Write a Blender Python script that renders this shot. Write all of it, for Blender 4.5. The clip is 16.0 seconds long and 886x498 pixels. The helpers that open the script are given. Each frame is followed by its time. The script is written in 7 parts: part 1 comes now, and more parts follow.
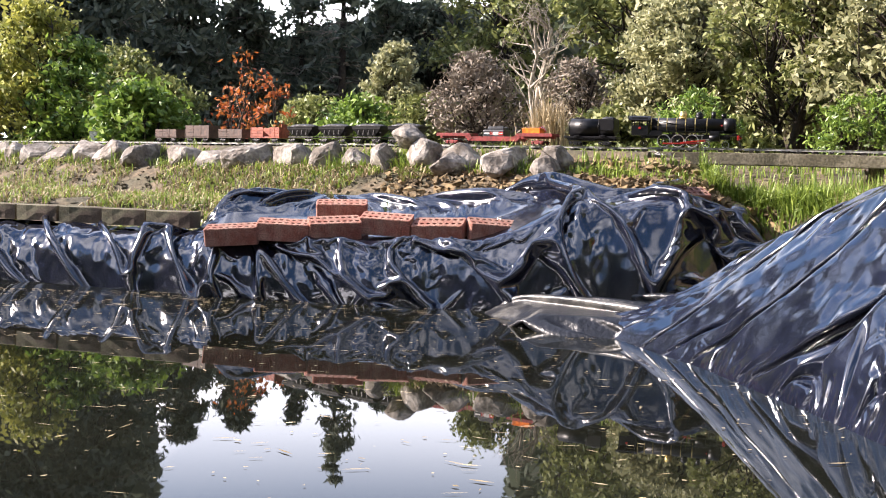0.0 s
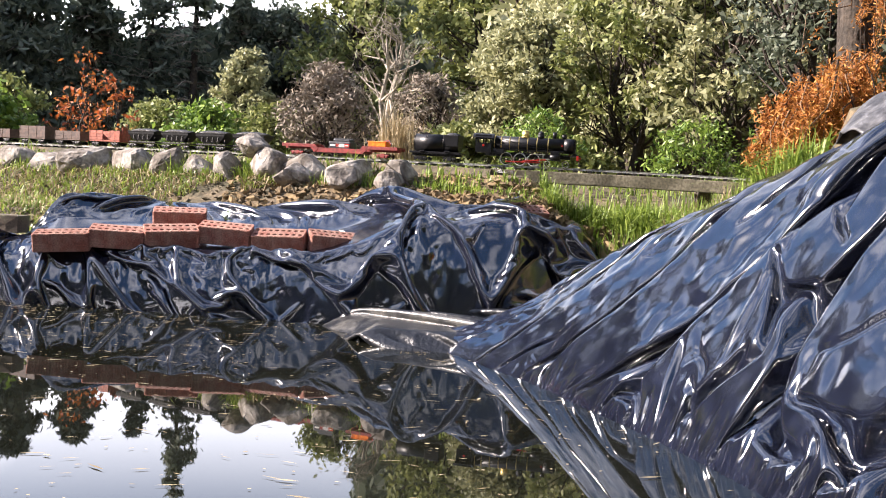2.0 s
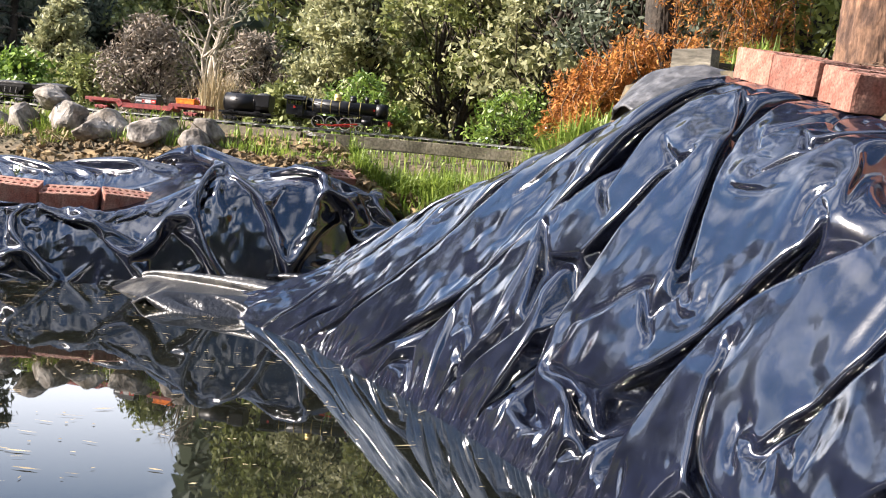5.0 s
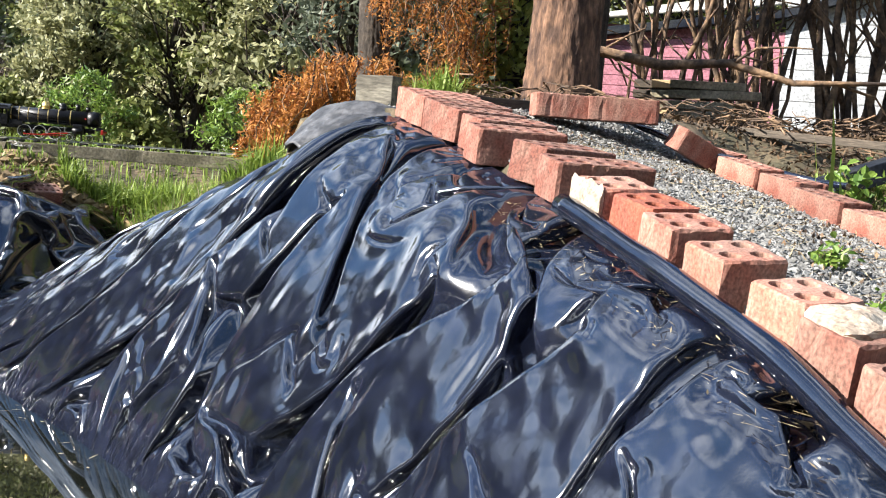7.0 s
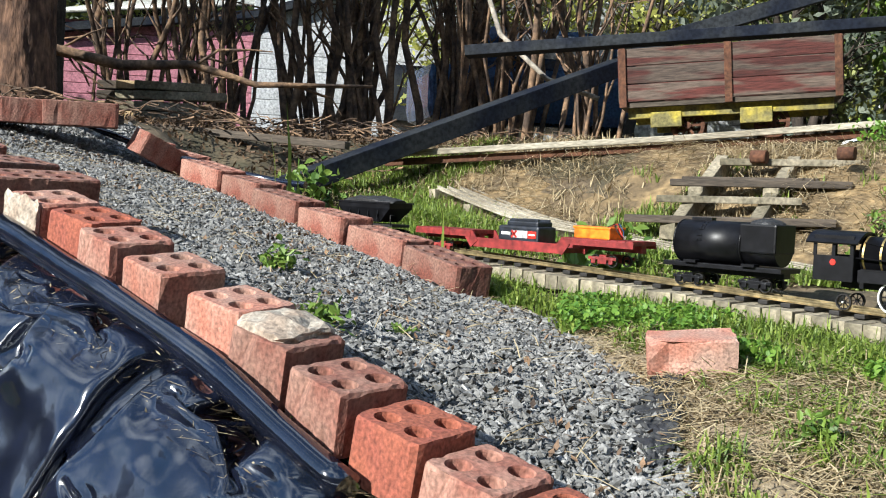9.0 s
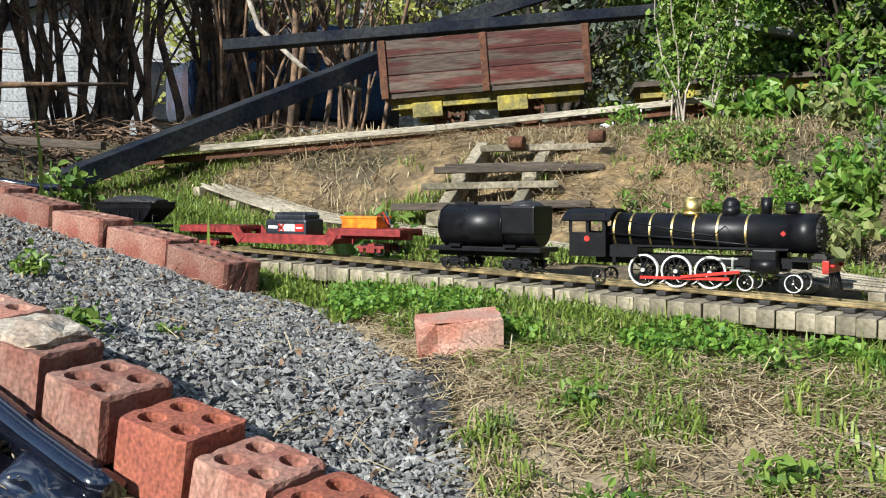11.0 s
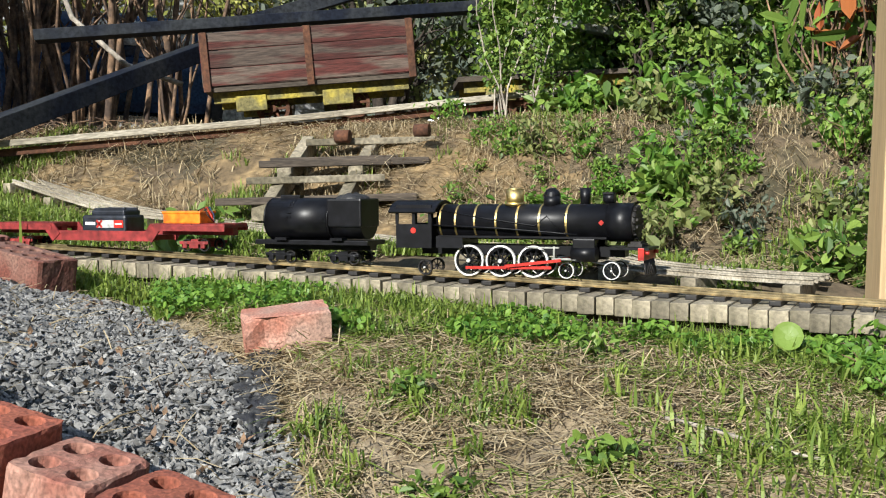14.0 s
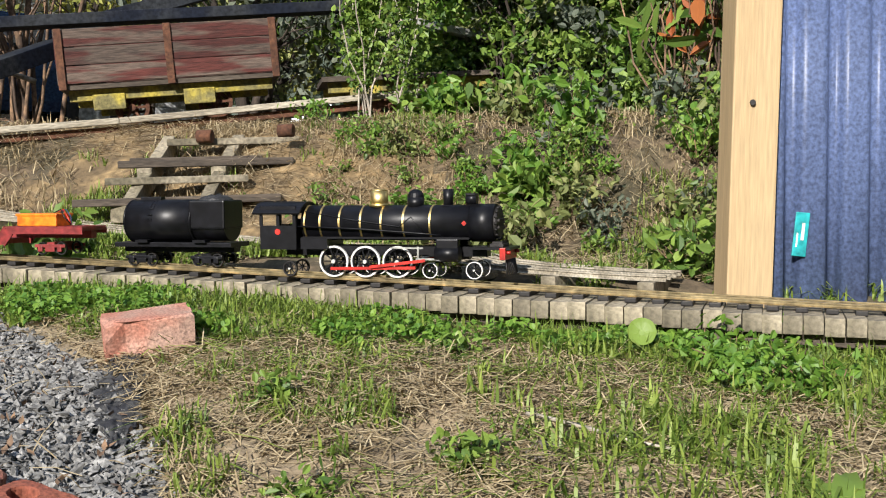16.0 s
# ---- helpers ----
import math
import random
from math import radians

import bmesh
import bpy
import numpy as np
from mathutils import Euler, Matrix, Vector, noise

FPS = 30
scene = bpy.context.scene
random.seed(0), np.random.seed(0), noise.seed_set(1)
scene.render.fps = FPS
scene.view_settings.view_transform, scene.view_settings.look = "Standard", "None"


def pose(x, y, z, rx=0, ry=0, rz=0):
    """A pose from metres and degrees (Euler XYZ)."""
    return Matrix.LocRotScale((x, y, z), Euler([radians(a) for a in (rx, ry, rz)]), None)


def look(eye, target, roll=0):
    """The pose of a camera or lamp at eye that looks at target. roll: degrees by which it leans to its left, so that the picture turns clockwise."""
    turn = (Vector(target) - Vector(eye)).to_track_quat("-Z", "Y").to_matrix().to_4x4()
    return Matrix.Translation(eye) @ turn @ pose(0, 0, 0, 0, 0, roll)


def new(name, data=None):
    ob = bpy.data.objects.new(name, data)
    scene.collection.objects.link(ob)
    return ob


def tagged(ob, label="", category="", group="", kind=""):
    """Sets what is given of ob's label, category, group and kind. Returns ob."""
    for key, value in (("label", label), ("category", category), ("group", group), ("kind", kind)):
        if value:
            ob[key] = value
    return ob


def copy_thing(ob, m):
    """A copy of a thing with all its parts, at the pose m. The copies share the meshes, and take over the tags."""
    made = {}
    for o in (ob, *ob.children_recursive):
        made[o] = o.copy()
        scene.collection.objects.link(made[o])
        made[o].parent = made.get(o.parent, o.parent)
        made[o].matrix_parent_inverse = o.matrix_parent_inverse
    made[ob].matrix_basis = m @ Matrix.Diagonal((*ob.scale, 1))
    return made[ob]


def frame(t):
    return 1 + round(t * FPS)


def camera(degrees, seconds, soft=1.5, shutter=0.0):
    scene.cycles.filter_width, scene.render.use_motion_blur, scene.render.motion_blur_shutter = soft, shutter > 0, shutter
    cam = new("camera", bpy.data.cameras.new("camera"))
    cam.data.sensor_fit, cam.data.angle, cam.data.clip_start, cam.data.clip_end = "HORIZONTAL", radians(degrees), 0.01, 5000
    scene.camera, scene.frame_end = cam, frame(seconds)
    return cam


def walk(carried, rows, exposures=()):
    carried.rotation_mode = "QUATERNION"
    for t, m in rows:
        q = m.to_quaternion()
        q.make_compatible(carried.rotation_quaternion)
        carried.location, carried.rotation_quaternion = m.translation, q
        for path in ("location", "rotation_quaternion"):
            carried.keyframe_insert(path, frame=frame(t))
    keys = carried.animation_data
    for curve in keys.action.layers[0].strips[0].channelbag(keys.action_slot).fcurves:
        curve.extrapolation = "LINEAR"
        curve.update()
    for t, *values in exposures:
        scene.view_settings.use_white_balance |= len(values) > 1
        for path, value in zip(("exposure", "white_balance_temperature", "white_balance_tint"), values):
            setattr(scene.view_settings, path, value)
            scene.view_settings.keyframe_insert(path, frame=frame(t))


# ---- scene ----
cam = camera(43.7, 16.0, 1.1)
PATH = [
    (0, (0.015, -0.039, 0.549), (0.021, 1.957, 0.413), 1.7),
    (0.5, (0.022, -0.039, 0.55), (0.069, 1.956, 0.413), 1.8),
    (1, (0.038, -0.041, 0.555), (0.175, 1.95, 0.425), 2.2),
    (1.5, (0.052, -0.038, 0.552), (0.26, 1.947, 0.438), 3.0),
    (2, (0.069, -0.039, 0.555), (0.338, 1.94, 0.453), 3.5),
    (2.5, (0.09, -0.035, 0.561), (0.457, 1.929, 0.463), 3.7),
    (3, (0.103, -0.04, 0.572), (0.535, 1.91, 0.472), 3.8),
    (3.2, (0.113, -0.042, 0.577), (0.565, 1.902, 0.445), 3.9),
    (5.3, (0.26, -0.039, 0.571), (0.844, 1.869, 0.429), 5.8),
    (5.5, (0.277, -0.056, 0.591), (0.886, 1.843, 0.451), 6.0),
    (6, (0.33, -0.109, 0.656), (0.989, 1.772, 0.479), 6.1),
    (6.5, (0.376, -0.144, 0.696), (1.125, 1.702, 0.517), 5.8),
    (7, (0.428, -0.178, 0.741), (1.365, 1.583, 0.59), 4.5),
    (7.5, (0.458, -0.193, 0.765), (1.591, 1.452, 0.651), 3.4),
    (8, (0.474, -0.213, 0.779), (1.82, 1.263, 0.678), 2.0),
    (8.5, (0.482, -0.217, 0.772), (1.981, 1.104, 0.676), 2.2),
    (9, (0.483, -0.221, 0.769), (2.097, 0.956, 0.666), 2.5),
    (9.5, (0.487, -0.227, 0.769), (2.189, 0.817, 0.662), 2.3),
    (10, (0.488, -0.231, 0.764), (2.282, 0.647, 0.663), 1.7),
    (12.5, (0.49, -0.235, 0.757), (2.318, 0.568, 0.654), -0.6),
    (13, (0.49, -0.236, 0.756), (2.334, 0.531, 0.65), -0.8),
    (13.5, (0.494, -0.237, 0.755), (2.376, 0.429, 0.643), -0.7),
    (14, (0.49, -0.237, 0.752), (2.414, 0.298, 0.642), -0.4),
    (14.5, (0.488, -0.241, 0.753), (2.445, 0.152, 0.642), -0.3),
    (15, (0.488, -0.241, 0.751), (2.464, 0.044, 0.64), -0.4),
    (15.5, (0.485, -0.243, 0.752), (2.461, 0.046, 0.638), -0.6),
    (16, (0.471, -0.245, 0.757), (2.445, 0.054, 0.643), -0.5),
]
walk(cam, [(t, look(eye, target, roll)) for t, eye, target, roll in PATH], exposures=[(0.0, 1.28, 6600, 17), (3.0, 1.26, 6650, 16), (6.5, 1.18, 6350, 8), (9.0, 0.36, 5900, 3), (13.0, 0.15, 5950, 3), (16.0, 0.05, 6200, 8)])

# ---- light: low sun from the west-north-west, broken cloud ----
SUN_DIR = Vector((-0.96, 0.17, 0.54)).normalized()
world = bpy.data.worlds.new("sky")
scene.world = world
world.use_nodes = True
wn = world.node_tree
sky = wn.nodes.new("ShaderNodeTexSky")
sky.sky_type = "NISHITA"
sky.sun_disc = False
sky.sun_elevation = math.asin(SUN_DIR.z)
sky.sun_rotation = math.atan2(SUN_DIR.x, SUN_DIR.y)
sky.air_density, sky.dust_density, sky.ozone_density = 1.1, 0.2, 5.0
wn.nodes["Background"].inputs["Strength"].default_value = 0.108
# thin high cloud over all, thicker towards the horizon
cloud = wn.nodes.new("ShaderNodeTexNoise")
cloud.inputs["Scale"].default_value, cloud.inputs["Detail"].default_value = 3.2, 6
cover = wn.nodes.new("ShaderNodeMapRange")
cover.inputs["From Min"].default_value, cover.inputs["From Max"].default_value = 0.48, 0.66
cover.inputs["To Min"].default_value, cover.inputs["To Max"].default_value = 0.0, 0.45
coords = wn.nodes.new("ShaderNodeTexCoord")
split = wn.nodes.new("ShaderNodeSeparateXYZ")
low = wn.nodes.new("ShaderNodeMapRange")
low.interpolation_type = "SMOOTHSTEP"
low.inputs["From Min"].default_value, low.inputs["From Max"].default_value = 0.10, 0.36
low.inputs["To Min"].default_value, low.inputs["To Max"].default_value = 0.9, 0.0
total = wn.nodes.new("ShaderNodeMath")
total.operation, total.use_clamp = "ADD", True
veil = wn.nodes.new("ShaderNodeMix")
veil.data_type = "RGBA"
veil.inputs["B"].default_value = (22.0, 22.1, 22.8, 1)
wn.links.new(coords.outputs["Generated"], cloud.inputs["Vector"])
wn.links.new(coords.outputs["Generated"], split.inputs["Vector"])
wn.links.new(split.outputs["Z"], low.inputs["Value"])
wn.links.new(cloud.outputs["Fac"], cover.inputs["Value"])
wn.links.new(cover.outputs["Result"], total.inputs[0])
wn.links.new(low.outputs["Result"], total.inputs[1])
wn.links.new(total.outputs["Value"], veil.inputs["Factor"])
wn.links.new(sky.outputs["Color"], veil.inputs["A"])
wn.links.new(veil.outputs["Result"], wn.nodes["Background"].inputs["Color"])
sun = new("sun", bpy.data.lights.new("sun", "SUN"))
sun.data.energy, sun.data.angle, sun.data.color = 7.8, radians(0.6), (1.0, 0.91, 0.82)
sun.matrix_world = look(SUN_DIR * 30, (0, 0, 0))


# ---- materials ----
def mat(name, base, rough=0.7, metal=0.0, scale=8.0, dark=0.6, bump=0.3, fine=60.0, second=None, spec=0.5, object_vary=0.0, island_vary=0.0, coords="Object", mix=(0.42, 0.62), stretch=None):
    """A surface with stains at one scale, grain at a finer one, and relief. second: a colour that shows in patches."""
    m = bpy.data.materials.new(name)
    m.use_nodes = True
    t = m.node_tree
    b = t.nodes["Principled BSDF"]
    b.inputs["Roughness"].default_value, b.inputs["Metallic"].default_value = rough, metal
    b.inputs["Specular IOR Level"].default_value = spec
    co = t.nodes.new("ShaderNodeTexCoord").outputs[coords]
    if stretch:
        mp = t.nodes.new("ShaderNodeMapping")
        mp.inputs["Scale"].default_value = stretch
        t.links.new(co, mp.inputs["Vector"])
        co = mp.outputs["Vector"]
    big, small = t.nodes.new("ShaderNodeTexNoise"), t.nodes.new("ShaderNodeTexNoise")
    big.inputs["Scale"].default_value, small.inputs["Scale"].default_value = scale, fine
    big.inputs["Detail"].default_value, small.inputs["Detail"].default_value = 5, 4
    t.links.new(co, big.inputs["Vector"]), t.links.new(co, small.inputs["Vector"])
    ramp = t.nodes.new("ShaderNodeValToRGB")
    lo = [c * dark for c in base] if second is None else second
    ramp.color_ramp.elements[0].position, ramp.color_ramp.elements[1].position = mix
    ramp.color_ramp.elements[0].color, ramp.color_ramp.elements[1].color = (*lo, 1), (*base, 1)
    t.links.new(big.outputs["Fac"], ramp.inputs["Fac"])
    out = ramp.outputs["Color"]
    grain = t.nodes.new("ShaderNodeMapRange")
    grain.inputs["From Min"].default_value, grain.inputs["From Max"].default_value = 0.3, 0.7
    grain.inputs["To Min"].default_value, grain.inputs["To Max"].default_value = 0.55, 1.35
    t.links.new(small.outputs["Fac"], grain.inputs["Value"])
    mul = t.nodes.new("ShaderNodeVectorMath")
    mul.operation = "MULTIPLY"
    t.links.new(out, mul.inputs[0]), t.links.new(grain.outputs["Result"], mul.inputs[1])
    out = mul.outputs["Vector"]
    for vary, node, socket in ((object_vary, "ShaderNodeObjectInfo", "Random"), (island_vary, "ShaderNodeNewGeometry", "Random Per Island")):
        if vary:
            r = t.nodes.new("ShaderNodeMapRange")
            r.inputs["To Min"].default_value, r.inputs["To Max"].default_value = 1 - vary, 1 + vary
            t.links.new(t.nodes.new(node).outputs[socket], r.inputs["Value"])
            k = t.nodes.new("ShaderNodeVectorMath")
            k.operation = "MULTIPLY"
            t.links.new(out, k.inputs[0]), t.links.new(r.outputs["Result"], k.inputs[1])
            out = k.outputs["Vector"]
    t.links.new(out, b.inputs["Base Color"])
    if bump:
        bp = t.nodes.new("ShaderNodeBump")
        bp.inputs["Strength"].default_value, bp.inputs["Distance"].default_value = bump, 0.3 / fine
        t.links.new(small.outputs["Fac"], bp.inputs["Height"])
        t.links.new(bp.outputs["Normal"], b.inputs["Normal"])
    return m


def leaf_mat(name, a, b2, rough=0.62, trans=0.32):
    """Leaves: each one its own shade between two colours, with light passing through."""
    m = bpy.data.materials.new(name)
    m.use_nodes = True
    t = m.node_tree
    b = t.nodes["Principled BSDF"]
    b.inputs["Roughness"].default_value = rough
    ramp = t.nodes.new("ShaderNodeValToRGB")
    ramp.color_ramp.elements[0].color, ramp.color_ramp.elements[1].color = (*a, 1), (*b2, 1)
    t.links.new(t.nodes.new("ShaderNodeNewGeometry").outputs["Random Per Island"], ramp.inputs["Fac"])
    t.links.new(ramp.outputs["Color"], b.inputs["Base Color"])
    tr = t.nodes.new("ShaderNodeBsdfTranslucent")
    t.links.new(ramp.outputs["Color"], tr.inputs["Color"])
    mx = t.nodes.new("ShaderNodeMixShader")
    mx.inputs["Fac"].default_value = trans
    t.links.new(b.outputs["BSDF"], mx.inputs[1]), t.links.new(tr.outputs["BSDF"], mx.inputs[2])
    t.links.new(mx.outputs["Shader"], t.nodes["Material Output"].inputs["Surface"])
    return m


LINER = mat("black_polythene", (0.007, 0.009, 0.019), 0.11, scale=3, dark=0.7, bump=0.06, fine=22, spec=1.0)
LINER.node_tree.nodes["Principled BSDF"].inputs["IOR"].default_value = 1.62
LINER_SILT = mat("silted_polythene", (0.006, 0.007, 0.010), 0.34, scale=7, second=(0.085, 0.082, 0.075), bump=0.8, fine=60, spec=0.5, mix=(0.36, 0.5))
LINER_DULL = mat("dusty_polythene", (0.10, 0.10, 0.105), 0.45, scale=20, second=(0.035, 0.035, 0.038), bump=0.6, fine=60)
WEED_MAT = mat("dusty_weed_mat", (0.022, 0.022, 0.026), 0.7, scale=40, second=(0.05, 0.05, 0.05), bump=0.8, fine=160)
BRICK = mat("fired_clay", (0.20, 0.064, 0.043), 0.92, scale=16, second=(0.28, 0.155, 0.115), bump=0.9, fine=170, object_vary=0.28, mix=(0.34, 0.66))
BRICK_ORANGE = mat("orange_clay", (0.29, 0.092, 0.05), 0.92, scale=14, second=(0.24, 0.07, 0.045), bump=0.8, fine=190, object_vary=0.15, mix=(0.34, 0.66))
BRICK_PALE = mat("limewashed_clay", (0.34, 0.22, 0.17), 0.9, scale=12, second=(0.38, 0.15, 0.10), bump=0.7, fine=220, object_vary=0.15, mix=(0.35, 0.6))
BRICK_BROWN = mat("brown_paver", (0.10, 0.072, 0.05), 0.85, scale=10, second=(0.13, 0.12, 0.07), bump=0.6, fine=160, object_vary=0.2)
MORTAR = mat("old_mortar", (0.42, 0.37, 0.30), 0.92, scale=24, second=(0.32, 0.25, 0.19), bump=1.0, fine=160)
GRAVEL = mat("crushed_greywacke", (0.245, 0.24, 0.228), 0.85, scale=30, dark=0.65, bump=0.4, fine=200, island_vary=0.35)
GRAVEL_BED = mat("gravel_bed", (0.19, 0.188, 0.18), 0.95, scale=60, dark=0.5, bump=1.0, fine=130)
SOIL = mat("clay_soil", (0.125, 0.092, 0.055), 0.95, scale=6, second=(0.065, 0.056, 0.03), bump=1.0, fine=38)
DRY_SOIL = mat("dry_trodden_soil", (0.40, 0.32, 0.215), 0.95, scale=5, second=(0.22, 0.17, 0.105), bump=1.0, fine=60)
CLAY = mat("yellow_clay", (0.25, 0.175, 0.085), 0.95, scale=9, second=(0.12, 0.085, 0.045), bump=1.0, fine=40)
TIMBER = mat("weathered_timber", (0.30, 0.26, 0.185), 0.88, scale=9, second=(0.15, 0.13, 0.085), bump=0.7, fine=90, object_vary=0.35, stretch=(1, 1, 1))
TIMBER_GREY = mat("grey_timber", (0.16, 0.145, 0.115), 0.9, scale=12, second=(0.09, 0.08, 0.062), bump=0.7, fine=90, stretch=(0.4, 2, 2))
TIMBER_DARK = mat("dark_timber", (0.08, 0.063, 0.047), 0.88, scale=9, bump=0.6, fine=110, object_vary=0.2, stretch=(0.3, 2, 2))
TIMBER_PALE = mat("bleached_timber", (0.40, 0.36, 0.28), 0.85, scale=7, second=(0.24, 0.21, 0.155), bump=0.5, fine=110, stretch=(0.3, 2, 2))
BEAM = mat("painted_steel_beam", (0.012, 0.015, 0.024), 0.7, scale=5, second=(0.03, 0.033, 0.037), bump=0.15, fine=70, spec=0.08)
PINE = mat("yellow_pine", (0.45, 0.33, 0.18), 0.7, scale=3, second=(0.435, 0.31, 0.165), bump=0.2, fine=45, stretch=(4, 4, 0.25))
PINE.node_tree.nodes["Map Range"].inputs["To Min"].default_value = 0.84
PINE.node_tree.nodes["Map Range"].inputs["To Max"].default_value = 1.12
BRASS_RAIL = mat("brass_rail", (0.50, 0.40, 0.22), 0.38, 0.75, scale=25, bump=0.1)
ALLOY = mat("oxidised_alloy_rail", (0.48, 0.48, 0.44), 0.5, 0.4, scale=25, bump=0.1)
SLEEPER = mat("black_plastic_sleeper", (0.022, 0.019, 0.017), 0.6, scale=30, bump=0.2)
BLACK = mat("black_paint", (0.007, 0.007, 0.009), 0.40, scale=20, bump=0.05, spec=0.3)
IRON = mat("sooty_iron", (0.03, 0.027, 0.025), 0.6, 0.3, scale=30, bump=0.2)
BRASS = mat("polished_brass", (0.88, 0.66, 0.26), 0.42, 1.0, scale=30, dark=0.8, bump=0.02)
WHITE = mat("white_paint", (0.78, 0.77, 0.73), 0.5, scale=30, dark=0.85, bump=0.05)
RED = mat("signal_red_paint", (0.55, 0.03, 0.02), 0.4, scale=20, dark=0.7, bump=0.05)
WAGON_RED = mat("wagon_red_paint", (0.33, 0.075, 0.04), 0.6, scale=20, dark=0.75, bump=0.1)
CRIMSON = mat("crimson_paint", (0.26, 0.03, 0.028), 0.5, scale=20, dark=0.7, bump=0.1)
WAGON_BROWN = mat("brown_wagon_paint", (0.085, 0.045, 0.032), 0.65, scale=20, dark=0.7, bump=0.2)
COAL = mat("crushed_coal", (0.035, 0.034, 0.034), 0.55, scale=60, dark=0.5, bump=1.0, fine=160)
ORANGE = mat("orange_plastic", (0.85, 0.20, 0.012), 0.4, scale=20, dark=0.9, bump=0.02)
NAVY = mat("navy_plastic", (0.018, 0.022, 0.032), 0.45, scale=30, bump=0.1)
GREY_LABEL = mat("grey_label", (0.45, 0.45, 0.44), 0.5, scale=30, dark=0.9, bump=0)
TEAL = mat("teal_plastic", (0.03, 0.36, 0.38), 0.4, scale=20, dark=0.9, bump=0)
ROCK = mat("grey_rock", (0.29, 0.265, 0.235), 0.92, scale=9, second=(0.13, 0.11, 0.09), bump=1.2, fine=45, object_vary=0.2)
BLUE = mat("blue_steel", (0.095, 0.13, 0.25), 0.45, scale=5, dark=0.85, bump=0.15, fine=140)
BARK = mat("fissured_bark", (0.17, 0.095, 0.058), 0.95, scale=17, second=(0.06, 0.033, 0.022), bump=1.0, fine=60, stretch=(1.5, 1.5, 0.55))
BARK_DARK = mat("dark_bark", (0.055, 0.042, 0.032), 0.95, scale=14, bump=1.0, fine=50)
BARK_PALE = mat("pale_dead_wood", (0.42, 0.37, 0.30), 0.9, scale=10, bump=0.6, fine=60)
STEM = mat("brown_stem", (0.25, 0.155, 0.088), 0.9, scale=12, second=(0.075, 0.05, 0.035), bump=0.8, fine=60, island_vary=0.3)
# flaking paint and bare wood, both darkened to stand for tree shade
OLD_RED = mat("flaking_red_paint", (0.062, 0.016, 0.012), 0.9, scale=11, second=(0.085, 0.062, 0.048), bump=0.8, fine=90, object_vary=0.35, mix=(0.46, 0.55), stretch=(0.25, 2, 2))
YELLOW_WOOD = mat("yellow_painted_wood", (0.36, 0.29, 0.04), 0.8, scale=14, second=(0.16, 0.14, 0.05), bump=0.4, fine=90)
RUST = mat("rusted_iron", (0.12, 0.05, 0.025), 0.9, scale=18, bump=0.6, fine=80)
HOUSE_WHITE = mat("white_weatherboard", (0.42, 0.43, 0.44), 0.7, scale=2, dark=0.85, bump=0.1)
HOUSE_PINK = mat("pink_wall", (0.42, 0.17, 0.21), 0.8, scale=2, dark=0.8, bump=0.1)
CAR_BLUE = mat("blue_car_paint", (0.03, 0.06, 0.13), 0.25, scale=2, dark=0.9, bump=0)
STRAW = leaf_mat("dry_straw", (0.20, 0.145, 0.07), (0.50, 0.41, 0.25), 0.8, 0.1)
GRASS = leaf_mat("grass_blade", (0.085, 0.15, 0.018), (0.31, 0.39, 0.075), 0.5, 0.35)
CLOVER = leaf_mat("clover_leaf", (0.07, 0.17, 0.02), (0.22, 0.36, 0.05), 0.5, 0.35)
GREEN_A = leaf_mat("green_leaf", (0.09, 0.12, 0.032), (0.32, 0.34, 0.12))
GREEN_G = leaf_mat("grey_green_leaf", (0.20, 0.215, 0.105), (0.46, 0.45, 0.25))
GREEN_D = leaf_mat("dark_leaf", (0.065, 0.088, 0.06), (0.19, 0.215, 0.15))
GREEN_Y = leaf_mat("yellow_green_leaf", (0.20, 0.23, 0.05), (0.46, 0.45, 0.11))
GREEN_L = leaf_mat("bright_leaf", (0.055, 0.12, 0.02), (0.26, 0.37, 0.065), 0.5)
RED_LEAF = leaf_mat("red_leaf", (0.30, 0.06, 0.02), (0.50, 0.20, 0.05))
RUST_LEAF = leaf_mat("rust_brown_needle", (0.22, 0.075, 0.02), (0.58, 0.26, 0.06), 0.8, 0.25)
BROWN_LEAF = leaf_mat("dead_brown_leaf", (0.035, 0.022, 0.012), (0.15, 0.09, 0.045), 0.8, 0.1)
TWIG = leaf_mat("grey_twig", (0.14, 0.115, 0.09), (0.33, 0.28, 0.22), 0.9, 0.05)
WATER = mat("pond_water", (0.010, 0.011, 0.008), 0.015, scale=3, bump=0, spec=0.5)


# ---- mesh helpers ----
def part(name, bm, material, parent=None, label=""):
    """Links a bmesh as one mesh object, under parent if one is given."""
    me = bpy.data.meshes.new(name)
    bm.to_mesh(me)
    bm.free()
    me.materials.append(material)
    ob = new(name, me)
    ob.parent = parent
    return tagged(ob, label)


def mesh_of(name, verts, faces, material, smooth=False):
    me = bpy.data.meshes.new(name)
    me.from_pydata([tuple(v) for v in verts] if not isinstance(verts, list) else verts, [], faces)
    me.materials.append(material)
    if smooth:
        me.shade_smooth()
    return me


def grid_mesh(name, pts, material, smooth=True):
    """A sheet from an array of points, rows by columns."""
    n, m = pts.shape[:2]
    i = np.arange(n * m).reshape(n, m)
    faces = np.stack([i[:-1, :-1], i[:-1, 1:], i[1:, 1:], i[1:, :-1]], -1).reshape(-1, 4)
    return mesh_of(name, pts.reshape(-1, 3).tolist(), faces.tolist(), material, smooth)


